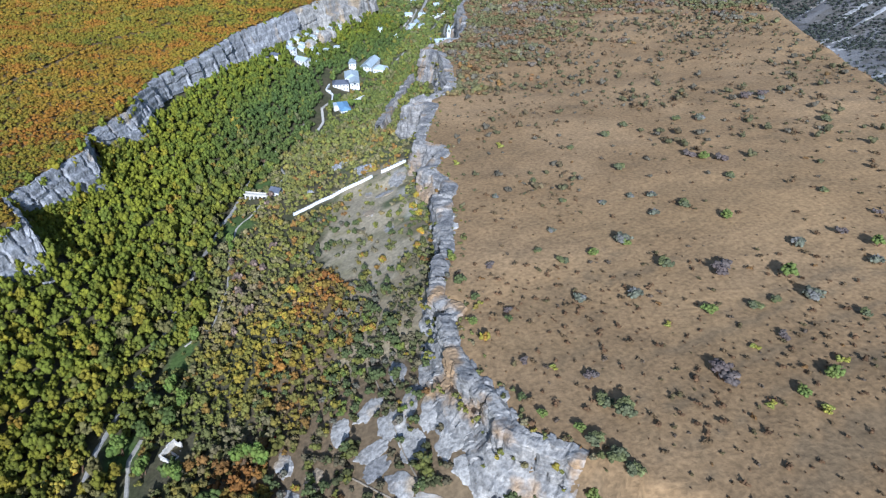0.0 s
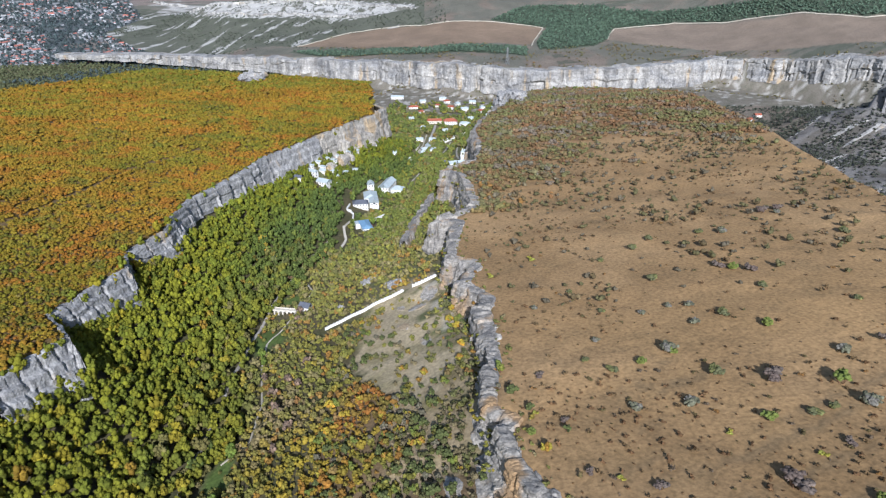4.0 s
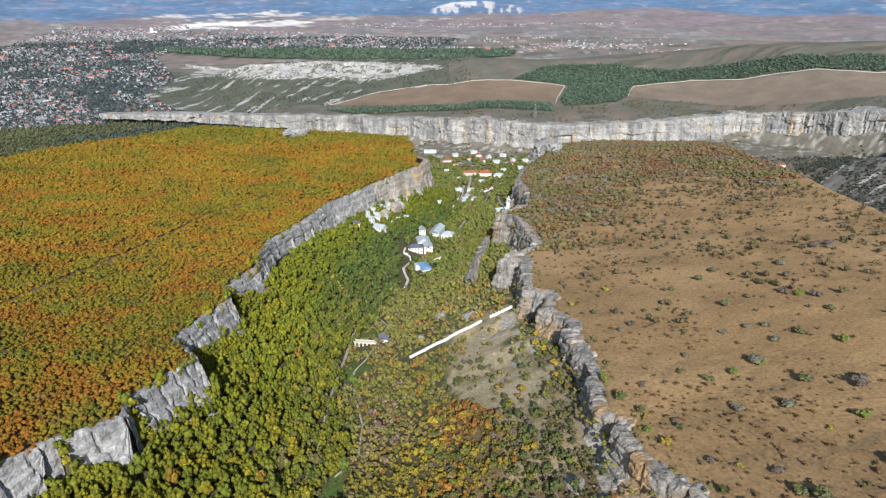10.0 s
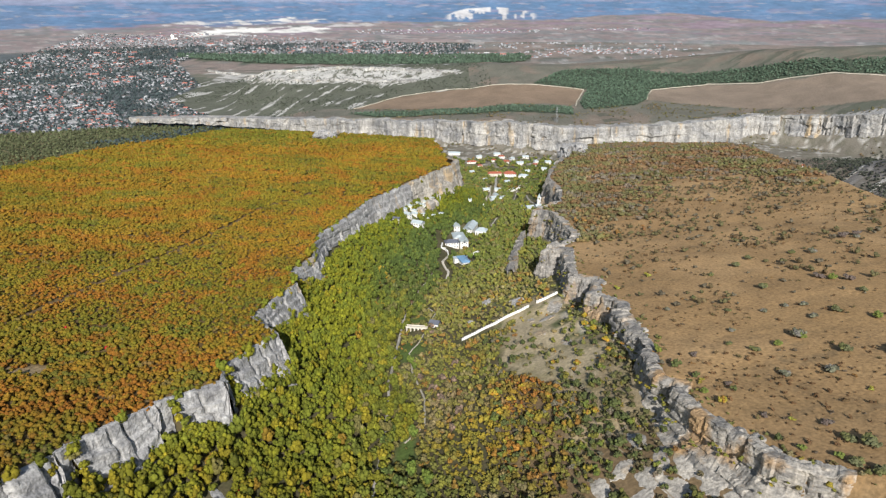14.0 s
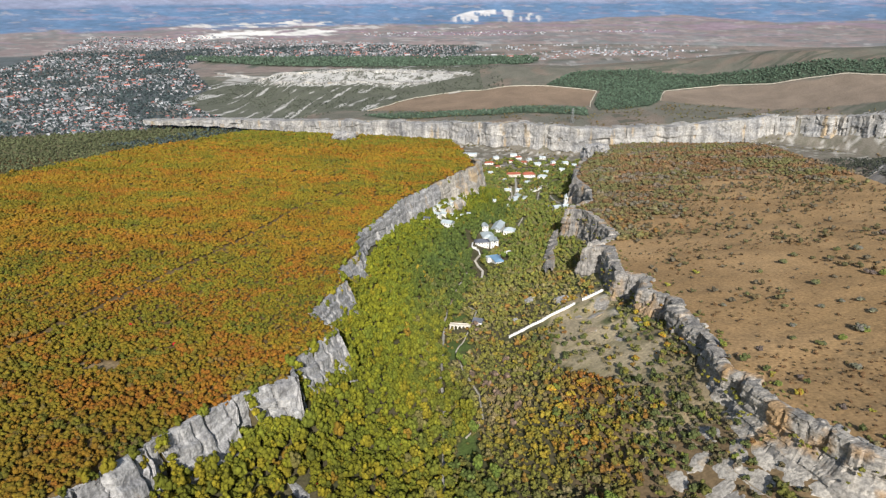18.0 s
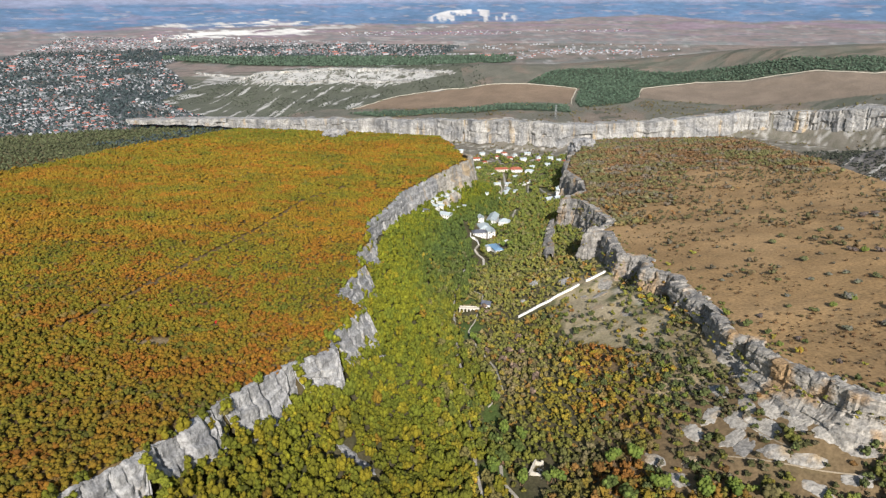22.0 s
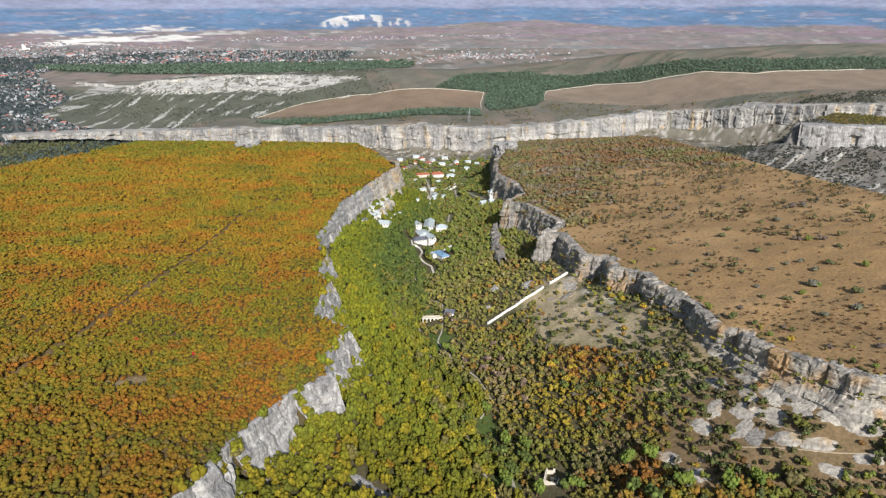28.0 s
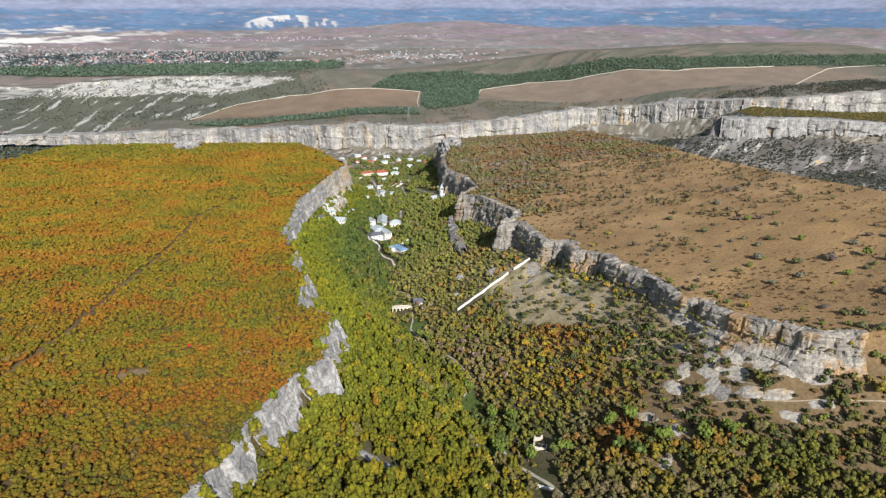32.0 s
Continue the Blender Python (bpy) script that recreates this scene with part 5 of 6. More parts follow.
def free_of_built(x, y):
    keep = near_line(x, y + 3.5, STEPS) > 7
    for lane in LANES:
        keep &= near_line(x, y + 4, lane) > 6
    for lane in VALLEY_PATHS:
        keep &= near_line(x, y + 4, lane) > 6.5
    for hx, hy in ((-31, 893), (-26, 878), (-15, 941), (-3, 961), (-40, 826), (-22, 915), (-52, 822), (-18, 860)):
        keep &= np.hypot(x - hx, y - hy + 4) > 7
    for road, room in zip(ROADS, (1.3, 1.5, 3.0)):
        keep &= near_line(x, y, road) > room * (0.35 + 1.3 * cloudy(x / 16, y / 16, 97, 2))
    for gx, gy, rx, ry in GLADES:
        keep &= (np.hypot((x - gx) / rx, (y - gy + 3) / ry) > 0.9) | (RNG.random(len(x)) < 0.12)
    for bx, by, br in BUILT:
        keep &= np.hypot(x - bx, (y - by + 5) * 0.8) > br * 0.92
    return keep


def valley_wood():
    label = "mixed broadleaf wood in green and yellow autumn leaf"
    for west, gap in ((True, 4.3), (False, 3.35)):
        x, y = scatter(-240, 200, 120, 1060, gap)
        z = ground_at(x, y)
        xl, xr = rim_at(RIM_L, y), rim_at(RIM_R, y)
        xc = along(((100, -40), (262, -36), (335, -42), (509, -50), (683, -15), (790, 10), (1000, 60)), y)
        n1, n2 = cloudy(x / 45, y / 45, 90), cloudy(x / 14, y / 14, 94)
        keep = (x > xl - 2) & (x < xr - 9) & ~((y > 985) & (x < 0))
        border = xc + 4 + (n1 - 0.5) * 36
        keep &= (x < border) == west
        keep &= (near_line(x, y, EAST_EDGE) > 10)
        for a, b, *_ in FINS + ((15, 21),):
            keep &= (near_line(x, y, trimmed(RIM_L[a : b + 1], 4)) > 6) | (x < xl)
        u = np.clip((x - xc) / (xr - xc), 0, 1)
        thick = np.where(west, 1.0, np.clip(1.2 - 0.8 * u + 0.5 * smooth(500, 560, y), 0.1, 1))
        edge = along(WOOD_EDGE, y) + (n2 - 0.5) * 16
        low = smooth(440, 410, y)
        thick = thick * (1 - low) + low * np.where(x < edge, 1.0, 0.22)
        thick = np.where(inside(x, y, CLEARING), 0.13, thick)
        thick = np.where(np.hypot(x - 5, y - 770) < 38, 0.35, thick)
        keep &= (RNG.random(len(x)) < thick) & free_of_built(x, y)
        for sx, sy, *_ in SLABS:
            keep &= np.hypot(x - sx, (y - sy + 4) * 0.75) > 7
        x, y, z, n1, n2, xc, u = (a[keep] for a in (x, y, z, n1, n2, xc, u))
        upper = smooth(560, 700, y)
        one = 0 * x + 1
        if west:
            floor = smooth(-40, -12, x - xc + (n2 - 0.5) * 30)
            deep = smooth(430, 620, y + (n1 - 0.5) * 80) * smooth(25, 60, x - rim_at(RIM_L, y))
            w = np.stack([1.6 - 1.4 * deep, 0.9 + 0.8 * smooth(0.4, 0.6, n1) + upper, 0.1 + 0.7 * smooth(0.55, 0.75, n1) + 0.8 * smooth(320, 220, y) + 0.3 * floor, 0.03 + 0.35 * smooth(0.6, 0.8, n2) * smooth(330, 200, y), 0.15 + 0.5 * upper + 0.6 * floor + 2.2 * deep, 0.02 + 0.5 * floor * (1 - upper)], 1)
            r = 2.2 + 1.4 * RNG.random(len(x)) ** 1.4
        else:
            gold = patch(x, y, (8, 336, 20), (26, 304, 18), (10, 299, 16), (29, 212, 16), (41, 198, 14), (16, 324, 14))
            red = patch(x, y, (36, 338, 14), (24, 293, 12), (42, 359, 14), (29, 345, 10), (20, 230, 12))
            bare = patch(x, y, (-13, 348, 16), (-8, 370, 16), (5, 352, 14), (39, 181, 14), (-11, 210, 20), (15, 260, 14))
            green = patch(x, y, (8, 282, 18), (-23, 273, 20), (50, 189, 16), (84, 168, 18), (96, 170, 14), (60, 180, 14))
            lit = smooth(400, 470, y)
            w = np.stack([0.5 + 1.6 * green + 0.5 * lit, 0.55 + 1.2 * upper + green, 0.14 + 2.5 * gold + 0.2 * smooth(0.6, 0.7, n1), 0.1 + 3.0 * red + (0.5 + 0.5 * lit) * smooth(0.55, 0.7, n2) * (1 - 0.7 * upper), 0.5 - 0.15 * lit + 0.5 * smooth(0.5, 0.35, n1), 0.2 + 0.5 * lit * (1 - 0.5 * upper) + 1.8 * bare], 1)
            r = 1.1 + 1.75 * RNG.random(len(x)) ** 1.8 - 0.3 * u + 1.3 * smooth(290, 200, y) * RNG.random(len(x)) + 0.9 * upper * RNG.random(len(x))
        tall = r * ((2.1 if west else 1.7) + (2.1 if west else 1.3) * RNG.random(len(x)) ** 1.5)
        shade = blend(w, V_TONES if west else DRY_TONES)
        if not west:
            shade = 0.85 * shade + 0.15 * (w / w.sum(1)[:, None]) @ np.array(DRY_TONES)
        green = smooth(480, 660, y + (n1 - 0.5) * 80) * (smooth(30, 66, x - rim_at(RIM_L, y)) if west else 1)
        # crown self-shadow and hot-spot glow put into the tones: darker near, brighter up-canyon
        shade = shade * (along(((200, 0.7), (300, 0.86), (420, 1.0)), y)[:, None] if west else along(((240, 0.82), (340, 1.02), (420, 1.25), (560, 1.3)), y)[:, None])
        shade = lay(shade, green * 0.9, blend(w, GREEN_TONES))
        near = y < 560
        for mask, leaves in ((near, 120 if west else 70), (~near, 60 if west else 30)):
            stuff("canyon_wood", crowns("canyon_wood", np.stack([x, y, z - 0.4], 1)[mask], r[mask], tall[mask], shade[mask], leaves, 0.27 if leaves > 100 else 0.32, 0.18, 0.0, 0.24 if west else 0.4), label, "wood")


def rim_trees():
    """Trees that climb the gaps between the west rim's buttresses and stand at their feet."""
    out = []
    for k, ((ax, ay), (bx, by)) in enumerate(zip(RIM_L[1:14], RIM_L[2:15]), 1):
        if k in RETURNS:
            continue
        for s in np.arange(0, 1, 2.6 / math.hypot(bx - ax, by - ay)):
            x, y = ax + (bx - ax) * s, ay + (by - ay) * s
            fall, bare = float(drop_west(y)), float(fin_height(x, y))
            top = float(top_west(x, y))
            for d in np.arange(bare * fall + (1.0 if bare < 0.05 else 2.5), fall + 3, 3.4):
                out.append((x + 2.5 + 0.36 * d + RNG.normal() * 0.8, y - 1.5 - 0.1 * d + RNG.normal() * 0.8, top - d - 3.5 + RNG.normal() * 0.6))
    p = np.array(out)
    r = 1.9 + 1.2 * RNG.random(len(p))
    w = np.tile((1.2, 0.9, 0.35, 0.12, 0.3, 0.05), (len(p), 1))
    stuff("rim_wood", crowns("rim_wood", p, r, r * 2.1, blend(w, V_TONES), 80, 0.3), "green and yellow trees in the gaps between limestone buttresses", "wood")


def rim_shrubs():
    """Low bushes along the east wall's edge."""
    s, p = resample(EAST_EDGE, 1.0)
    k = RNG.random(len(p)) < 0.5
    p = p[k]
    x, y = p[:, 0] + 4 + 9 * RNG.random(len(p)) ** 2, p[:, 1] + RNG.normal(size=len(p)) * 1.5
    r = 0.5 + 1.1 * RNG.random(len(p)) ** 2
    w = np.tile((0.1, 0.5, 0.15, 0.15, 1.0, 0.6), (len(p), 1))
    stuff("rim_shrubs", crowns("rim_shrubs", np.stack([x, y, ground_at(x, y) - 0.1], 1), r, r * 1.3, blend(w, DRY_TONES), 40, 0.36), "low olive shrubs along the cliff's edge", "shrub")


def wall_bushes():
    """Shrubs in the clefts and on the ledges of the east wall."""
    s, p = resample(EAST_EDGE, 1.0)
    p = p[RNG.random(len(p)) < 0.22]
    out = 1.5 + 5 * RNG.random(len(p))
    x, y = p[:, 0] - out, p[:, 1] + RNG.normal(size=len(p))
    z = top_east(p[:, 0], p[:, 1]) - 2 - out * 1.5 - 3 * RNG.random(len(p))
    r = 0.7 + 0.9 * RNG.random(len(p))
    w = np.tile((0.6, 0.7, 0.3, 0.15, 0.8, 0.2), (len(p), 1))
    stuff("wall_shrubs", crowns("wall_shrubs", np.stack([x, y, z], 1), r, r * 1.4, blend(w, DRY_TONES), 40, 0.36), "green shrubs rooted in the clefts of the limestone wall", "shrub")


def cliff_foot_bushes():
    """Junipers and thorns under the east wall."""
    x, y = scatter(22, 150, 140, 476, 3.5)
    n = cloudy(x / 18, y / 18, 99)
    keep = (x > along(WOOD_EDGE, y)) & (x < rim_at(RIM_R, y) - np.where(y < 320, 11, 6)) & (RNG.random(len(x)) < np.where(inside(x, y, CLEARING), 0.16, 1) * (0.24 + 0.75 * smooth(0.46, 0.6, n) + 0.6 * smooth(25, 12, rim_at(RIM_R, y) - x) * smooth(230, 270, y) + 0.9 * patch(x, y, (80, 300, 14), (88, 280, 12), (86, 262, 9))))
    x, y = x[keep], y[keep]
    clear = near_line(x, y + 3, STEPS) > 6
    x, y = x[clear], y[clear]
    for sx, sy, *_ in SLABS:
        far = np.hypot(x - sx, y - sy) > 6
        x, y = x[far], y[far]
    r = 1.0 + 1.3 * RNG.random(len(x))
    w = np.tile((0.1, 0.3, 0.06, 0.1, 1.0, 0.7), (len(x), 1))
    stuff("slope_scrub", crowns("slope_scrub", np.stack([x, y, ground_at(x, y) - 0.3], 1), r, r * 1.6, blend(w, DRY_TONES) * along(((240, 0.66), (340, 1.0), (400, 1.2)), y)[:, None], 50, 0.34), "dark juniper and brown thorn scrub below the cliff", "scrub")


E_TONES = ((0.2, 0.1, 0.045), (0.19, 0.13, 0.06), (0.135, 0.14, 0.05), (0.17, 0.15, 0.125), (0.34, 0.16, 0.03))


def east_scrub():
    x, y = scatter(70, 520, 560, 1420, 4.6)
    z = ground_at(x, y)
    n1, n2 = cloudy(x / 60, y / 60, 3), cloudy(x / 22, y / 12, 98)
    amount = smooth(680, 800, y + (n1 - 0.5) * 260 - 0.28 * (x - 200)) * smooth(0.28, 0.46, n2)
    amount = np.maximum(amount, 0.95 * smooth(110, 40, x - rim_at(RIM_R, y)) * smooth(610, 680, y))
    amount = np.maximum(amount, 0.9 * smooth(30, 8, np.hypot((x - 118) * 0.8, (y - 590) * 0.28)))
    keep = (x > rim_at(RIM_R, y) + 5) & (z > top_east(x, y) - 5) & (RNG.random(len(x)) < amount * 0.9)
    x, y, z, n1 = x[keep], y[keep], z[keep], n1[keep]
    n3, n4 = cloudy(x / 42, y / 26, 75), cloudy(x / 30, y / 20, 76)
    w = np.stack([0.2 + 1.3 * smooth(0.5, 0.62, n3), 0.7 + 0 * n1, 0.3 + 2 * smooth(0.5, 0.4, n3) + 1.2 * smooth(70, 30, x - rim_at(RIM_R, y)), 0.15 + 1.8 * smooth(0.54, 0.66, n4), 0.6 * smooth(660, 600, y)], 1)
    r = 1.7 + 2.6 * RNG.random(len(x)) ** 1.6
    stuff("scrub", crowns("scrub", np.stack([x, y, z - 0.2], 1), r, r * 1.15, blend(w, E_TONES), 16, 0.48), "low rusty brown and olive thorn scrub", "scrub")
    # small dwarf shrubs over the dry grass
    x, y = scatter(100, 470, 150, 760, 4.6)
    n1, n2 = cloudy(x / 50, y / 30, 70), cloudy(x / 120, y / 90, 71)
    keep = (x > rim_at(RIM_R, y) + 8) & (RNG.random(len(x)) < 0.12 + 0.75 * smooth(0.5, 0.66, n1) * smooth(0.3, 0.6, n2) + 0.45 * smooth(330, 230, y + 0.25 * (x - 220)))
    x, y = x[keep], y[keep]
    z = ground_at(x, y)
    r = 0.5 + 1.35 * RNG.random(len(x)) ** 2.2
    w = np.stack([0.9 + 1.2 * smooth(330, 270, y), 1.0 + 0 * y, 0.6 + 0 * y, 0.3 + 0 * y, 0.12 + 0 * y], 1)
    stuff("dwarf_shrubs", crowns("dwarf_shrubs", np.stack([x, y, z - 0.1], 1), r, r * 1.2, blend(w, E_TONES) * 0.68, 12, 0.5), "knee-high rusty dwarf shrubs in dry grass", "shrub")


def plateau_bushes():
    """Bushes strewn over the middle of the dry tableland."""
    x, y = scatter(112, 430, 380, 780, 6.5)
    n1 = cloudy(x / 55, y / 40, 72)
    keep = (x > rim_at(RIM_R, y) + 10) & (RNG.random(len(x)) < 0.08 + 0.42 * smooth(0.5, 0.66, n1) + 0.24 * smooth(620, 740, y))
    x, y = x[keep], y[keep]
    r = 1.0 + 2.0 * RNG.random(len(x)) ** 2
    w = np.tile((0.3, 0.6, 1.2, 0.8, 0.05), (len(x), 1))
    stuff("grassland_bushes", crowns("grassland_bushes", np.stack([x, y, ground_at(x, y) - 0.1], 1), r, r * 1.7, blend(w, E_TONES) * 0.75, 26, 0.4), "small dark bushes strewn over dry grass", "bush")


def far_woods():
    parts = []
    for wood, gap in ((PINES_A, 6.5), (PINES_B, 6.0), (PINES_C, 12.0)):
        a = np.array(wood)
        x, y = scatter(*a.min(0)[[0]], *a.max(0)[[0]], *a.min(0)[[1]], *a.max(0)[[1]], gap)
        keep = inside(x, y, wood) & (RNG.random(len(x)) < along(((600, 0.93), (900, 0.8), (1200, 0.6)), x) * (0.6 + 0.4 * smooth(0.4, 0.5, cloudy(x / 40, y / 40, 73))))
        x, y = x[keep], y[keep]
        r = gap * (0.45 + 0.2 * RNG.random(len(x)))
        c = np.array((0.082, 0.122, 0.082)) * (0.8 + 0.5 * RNG.random((len(x), 1)))
        parts.append((np.stack([x, y, ground_at(x, y)], 1), r, r * 1.7, c))
    place, r, tall, c = (np.concatenate(v) for v in zip(*parts))
    stuff("pine_wood", crowns("pine_wood", place, r, tall, c, 6, 0.7), "dark green planted pine wood on far slopes", "wood")


west_wood()
valley_wood()
rim_trees()
cliff_foot_bushes()
wall_bushes()
rim_shrubs()
east_scrub()
plateau_bushes()
far_woods()


# ---- town and distance ----
def town_houses():
    x, y = scatter(-1900, 150, 1720, 3850, 14.5)
    r = np.hypot(x, y)
    dense = cloudy(x / 160, y / 160, 120)
    keep = inside(x, y, TOWN) & (RNG.random(len(x)) < np.clip(0.75 * smooth(0.36, 0.62, dense) + 0.25 * smooth(2150, 1900, r), 0.06, 0.8)) & (np.abs(x) < 0.85 * y)
    x, y = x[keep], y[keep]
    # rows of white blocks on the far plain
    bearing, reach = RNG.uniform(-14, 20, 900), RNG.uniform(3250, 3690, 900)
    row = RNG.random(900) < smooth(0.48, 0.6, cloudy(bearing / 2.5, reach / 60, 127))
    bearing, reach = np.radians(bearing[row]), reach[row]
    x, y = np.r_[x, np.sin(bearing) * reach], np.r_[y, np.cos(bearing) * reach]
    # a street of sheds and a works on the plain, and a village beyond the pines
    for b0, b1, r0, r1, count in ((-7.5, 7.5, 3950, 4060, 120), (8.5, 16, 4040, 4090, 40), (9, 17, 3380, 3520, 150), (-16, 1, 3440, 3640, 260)):
        bearing, reach = np.radians(RNG.uniform(b0, b1, count)), RNG.uniform(r0, r1, count)
        x, y = np.r_[x, np.sin(bearing) * reach], np.r_[y, np.cos(bearing) * reach]
    n = len(x)
    q = np.hypot(x, y)
    w, d, h = 3 + 3 * RNG.random(n), 2.6 + 2 * RNG.random(n), 2.6 + 2 * RNG.random(n)
    big = RNG.random(n) < 0.05
    w, h = np.where(big, w * 2.2, w), np.where(big, h * 1.8, h)
    turn = RNG.random(n) * 3.14
    shape = np.array([(-1, -1, -0.5), (1, -1, -0.5), (1, 1, -0.5), (-1, 1, -0.5), (-1, -1, 1), (1, -1, 1), (1, 1, 1), (-1, 1, 1), (-1.1, -1.15, 1), (1.1, -1.15, 1), (1.1, 1.15, 1), (-1.1, 1.15, 1), (-1.1, 0, 1.6), (1.1, 0, 1.6)], float)
    quads = np.array([(0, 1, 5, 4), (1, 2, 6, 5), (2, 3, 7, 6), (3, 0, 4, 7), (8, 9, 13, 12), (10, 11, 12, 13), (9, 10, 13, 13), (11, 8, 12, 12)])
    tris = np.concatenate([quads[:, :3], quads[:6][:, [0, 2, 3]]])
    p = shape[None] * np.stack([w, d, h], 1)[:, None, :]
    c, s = np.cos(turn)[:, None], np.sin(turn)[:, None]
    px, py = p[..., 0] * c - p[..., 1] * s + x[:, None], p[..., 0] * s + p[..., 1] * c + y[:, None]
    pz = p[..., 2] + np.where(q > 3700, ring(q) + 5, ground_at(x, y))[:, None]
    # wall colour carries a slight blue haze tint
    wall = np.array((0.4, 0.41, 0.44)) * (0.45 + 0.9 * RNG.random((n, 1)) ** 1.5)
    kinds = np.array(((0.2, 0.21, 0.22), (0.4, 0.16, 0.125), (0.3, 0.3, 0.3), (0.15, 0.14, 0.14), (0.5, 0.5, 0.5)))
    roof = kinds[RNG.choice(5, n, p=(0.36, 0.2, 0.2, 0.1, 0.14))]
    tint = np.concatenate([np.repeat(wall[:, None], 8, 1), np.repeat(roof[:, None], 6, 1)], 1).reshape(-1, 3)
    faces = (np.arange(n)[:, None, None] * 14 + tris[None]).reshape(-1, 3)
    data = mesh_of("town_houses", np.stack([px, py, pz], -1).reshape(-1, 3), faces, tint)
    tagged(part("town_houses", data, TOWN_MATERIAL), "hundreds of small white and red-roofed town houses", "town", kind="stuff")
    x, y = scatter(-1900, 150, 1600, 3700, 13)
    keep = (inside(x, y, TOWN) | ((x < -480) & (y < 1900) & (x + 2500 > y))) & (RNG.random(len(x)) < 0.85) & (np.abs(x) < 0.85 * y)
    x, y = x[keep], y[keep]
    r = 3 + 3.5 * RNG.random(len(x))
    # leaf colour pulled towards blue, the town's haze painted in
    c = np.array((0.062, 0.085, 0.085)) * (0.6 + 0.7 * RNG.random((len(x), 1)))
    stuff("town_trees", crowns("town_trees", np.stack([x, y, ground_at(x, y)], 1), r, r * 1.6, c, 5, 0.8), "garden trees between the town's houses", "trees")


TOWN_MATERIAL = tinted_material("house_plaster", 0.85, 0.2, 0.01, 0.9, 1.1, 0.0)
town_houses()


def village_trees():
    x, y = scatter(-60, 560, 980, 1440, 6.0)
    z = ground_at(x, y)
    keep = (z < -100) & (RNG.random(len(x)) < 0.92 * smooth(0.33, 0.48, cloudy(x / 40, y / 40, 140)) * np.where(x > 240, 0.25, 1) * smooth(1430, 1350, y + (cloudy(x / 30, y / 30, 141) - 0.5) * 80))
    for bx, by, br in HOMES:
        keep &= np.hypot(x - bx, y - by + 4) > br + 2
    for lane in VALLEY_PATHS + VILLAGE_LANES:
        keep &= near_line(x, y + 4, lane) > 5.5
    x, y, z = x[keep], y[keep], z[keep]
    w = np.tile((0.5, 1.0, 0.2, 0.15, 1.0, 0.35), (len(x), 1))
    r = 2.4 + 2.2 * RNG.random(len(x))
    stuff("village_trees", crowns("village_trees", np.stack([x, y, z - 0.3], 1), r, r * 1.8, blend(w, GREEN_TONES), 22, 0.45), "garden trees round the canyon village", "trees")


village_trees()


def slope_wood():
    """Thin dark wood on the slopes that fall from the wooded tableland to the town."""
    x, y = scatter(-1500, -300, 560, 1850, 9)
    z = ground_at(x, y)
    keep = (z < top_west(x, y) - 12) & (z > -170) & ~inside(x, y, TOWN) & (y < along(FAR_RIM, x) - 8) & (RNG.random(len(x)) < 0.8) & (np.abs(x) < 0.95 * y)
    x, y, z = x[keep], y[keep], z[keep]
    c = np.array((0.085, 0.095, 0.045)) * (0.7 + 0.7 * RNG.random((len(x), 1)))
    r = 3 + 2.5 * RNG.random(len(x))
    stuff("slope_wood", crowns("slope_wood", np.stack([x, y, z - 0.3], 1), r, r * 1.5, c, 8, 0.6), "dark olive wood on the slopes above the town", "wood")
    # low shrubs on the far limestone hill
    x, y = scatter(-980, 120, 1760, 2620, 9)
    z = ground_at(x, y)
    back = y - along(FAR_RIM, x)
    keep = (back > 90) & (z > -150) & ~inside(x, y, FIELD_A) & ~inside(x, y, PINES_B) & ~inside(x, y, TOWN) & (RNG.random(len(x)) < 0.75 * smooth(0.4, 0.6, cloudy(x / 35, y / 35, 170)))
    x, y, z = x[keep], y[keep], z[keep]
    r = 1.4 + 1.6 * RNG.random(len(x))
    c = np.array((0.075, 0.09, 0.06)) * (0.7 + 0.6 * RNG.random((len(x), 1)))
    stuff("hill_scrub", crowns("hill_scrub", np.stack([x, y, z - 0.2], 1), r, r * 1.4, c, 5, 0.7), "grey-green scrub on a far limestone hill", "scrub")


slope_wood()


def rim_scrub():
    """Loose bushes on the ground behind the far cliff's edge and on the scree at its foot."""
    x, y = scatter(-200, 1000, 1180, 1960, 9)
    back = y - along(FAR_RIM, x)
    n = cloudy(x / 50, y / 30, 172)
    keep = ((back > 4) & (back < 230) & ~inside(x, y, FIELD_A) & ~inside(x, y, FIELD_B) & (RNG.random(len(x)) < 0.08 + 0.8 * smooth(0.52, 0.64, n))) | ((back < -14) & (back > -110) & (RNG.random(len(x)) < 0.55 * smooth(0.45, 0.58, n)))
    x, y = x[keep], y[keep]
    r = 1.5 + 2.2 * RNG.random(len(x)) ** 1.5
    w = np.tile((0.2, 0.8, 1.4, 0.6, 0.03), (len(x), 1))
    stuff("rim_scrub", crowns("rim_scrub", np.stack([x, y, ground_at(x, y) - 0.2], 1), r, r * 1.4, blend(w, E_TONES), 8, 0.55), "olive scrub along the pale cliff across the valley", "scrub")


rim_scrub()


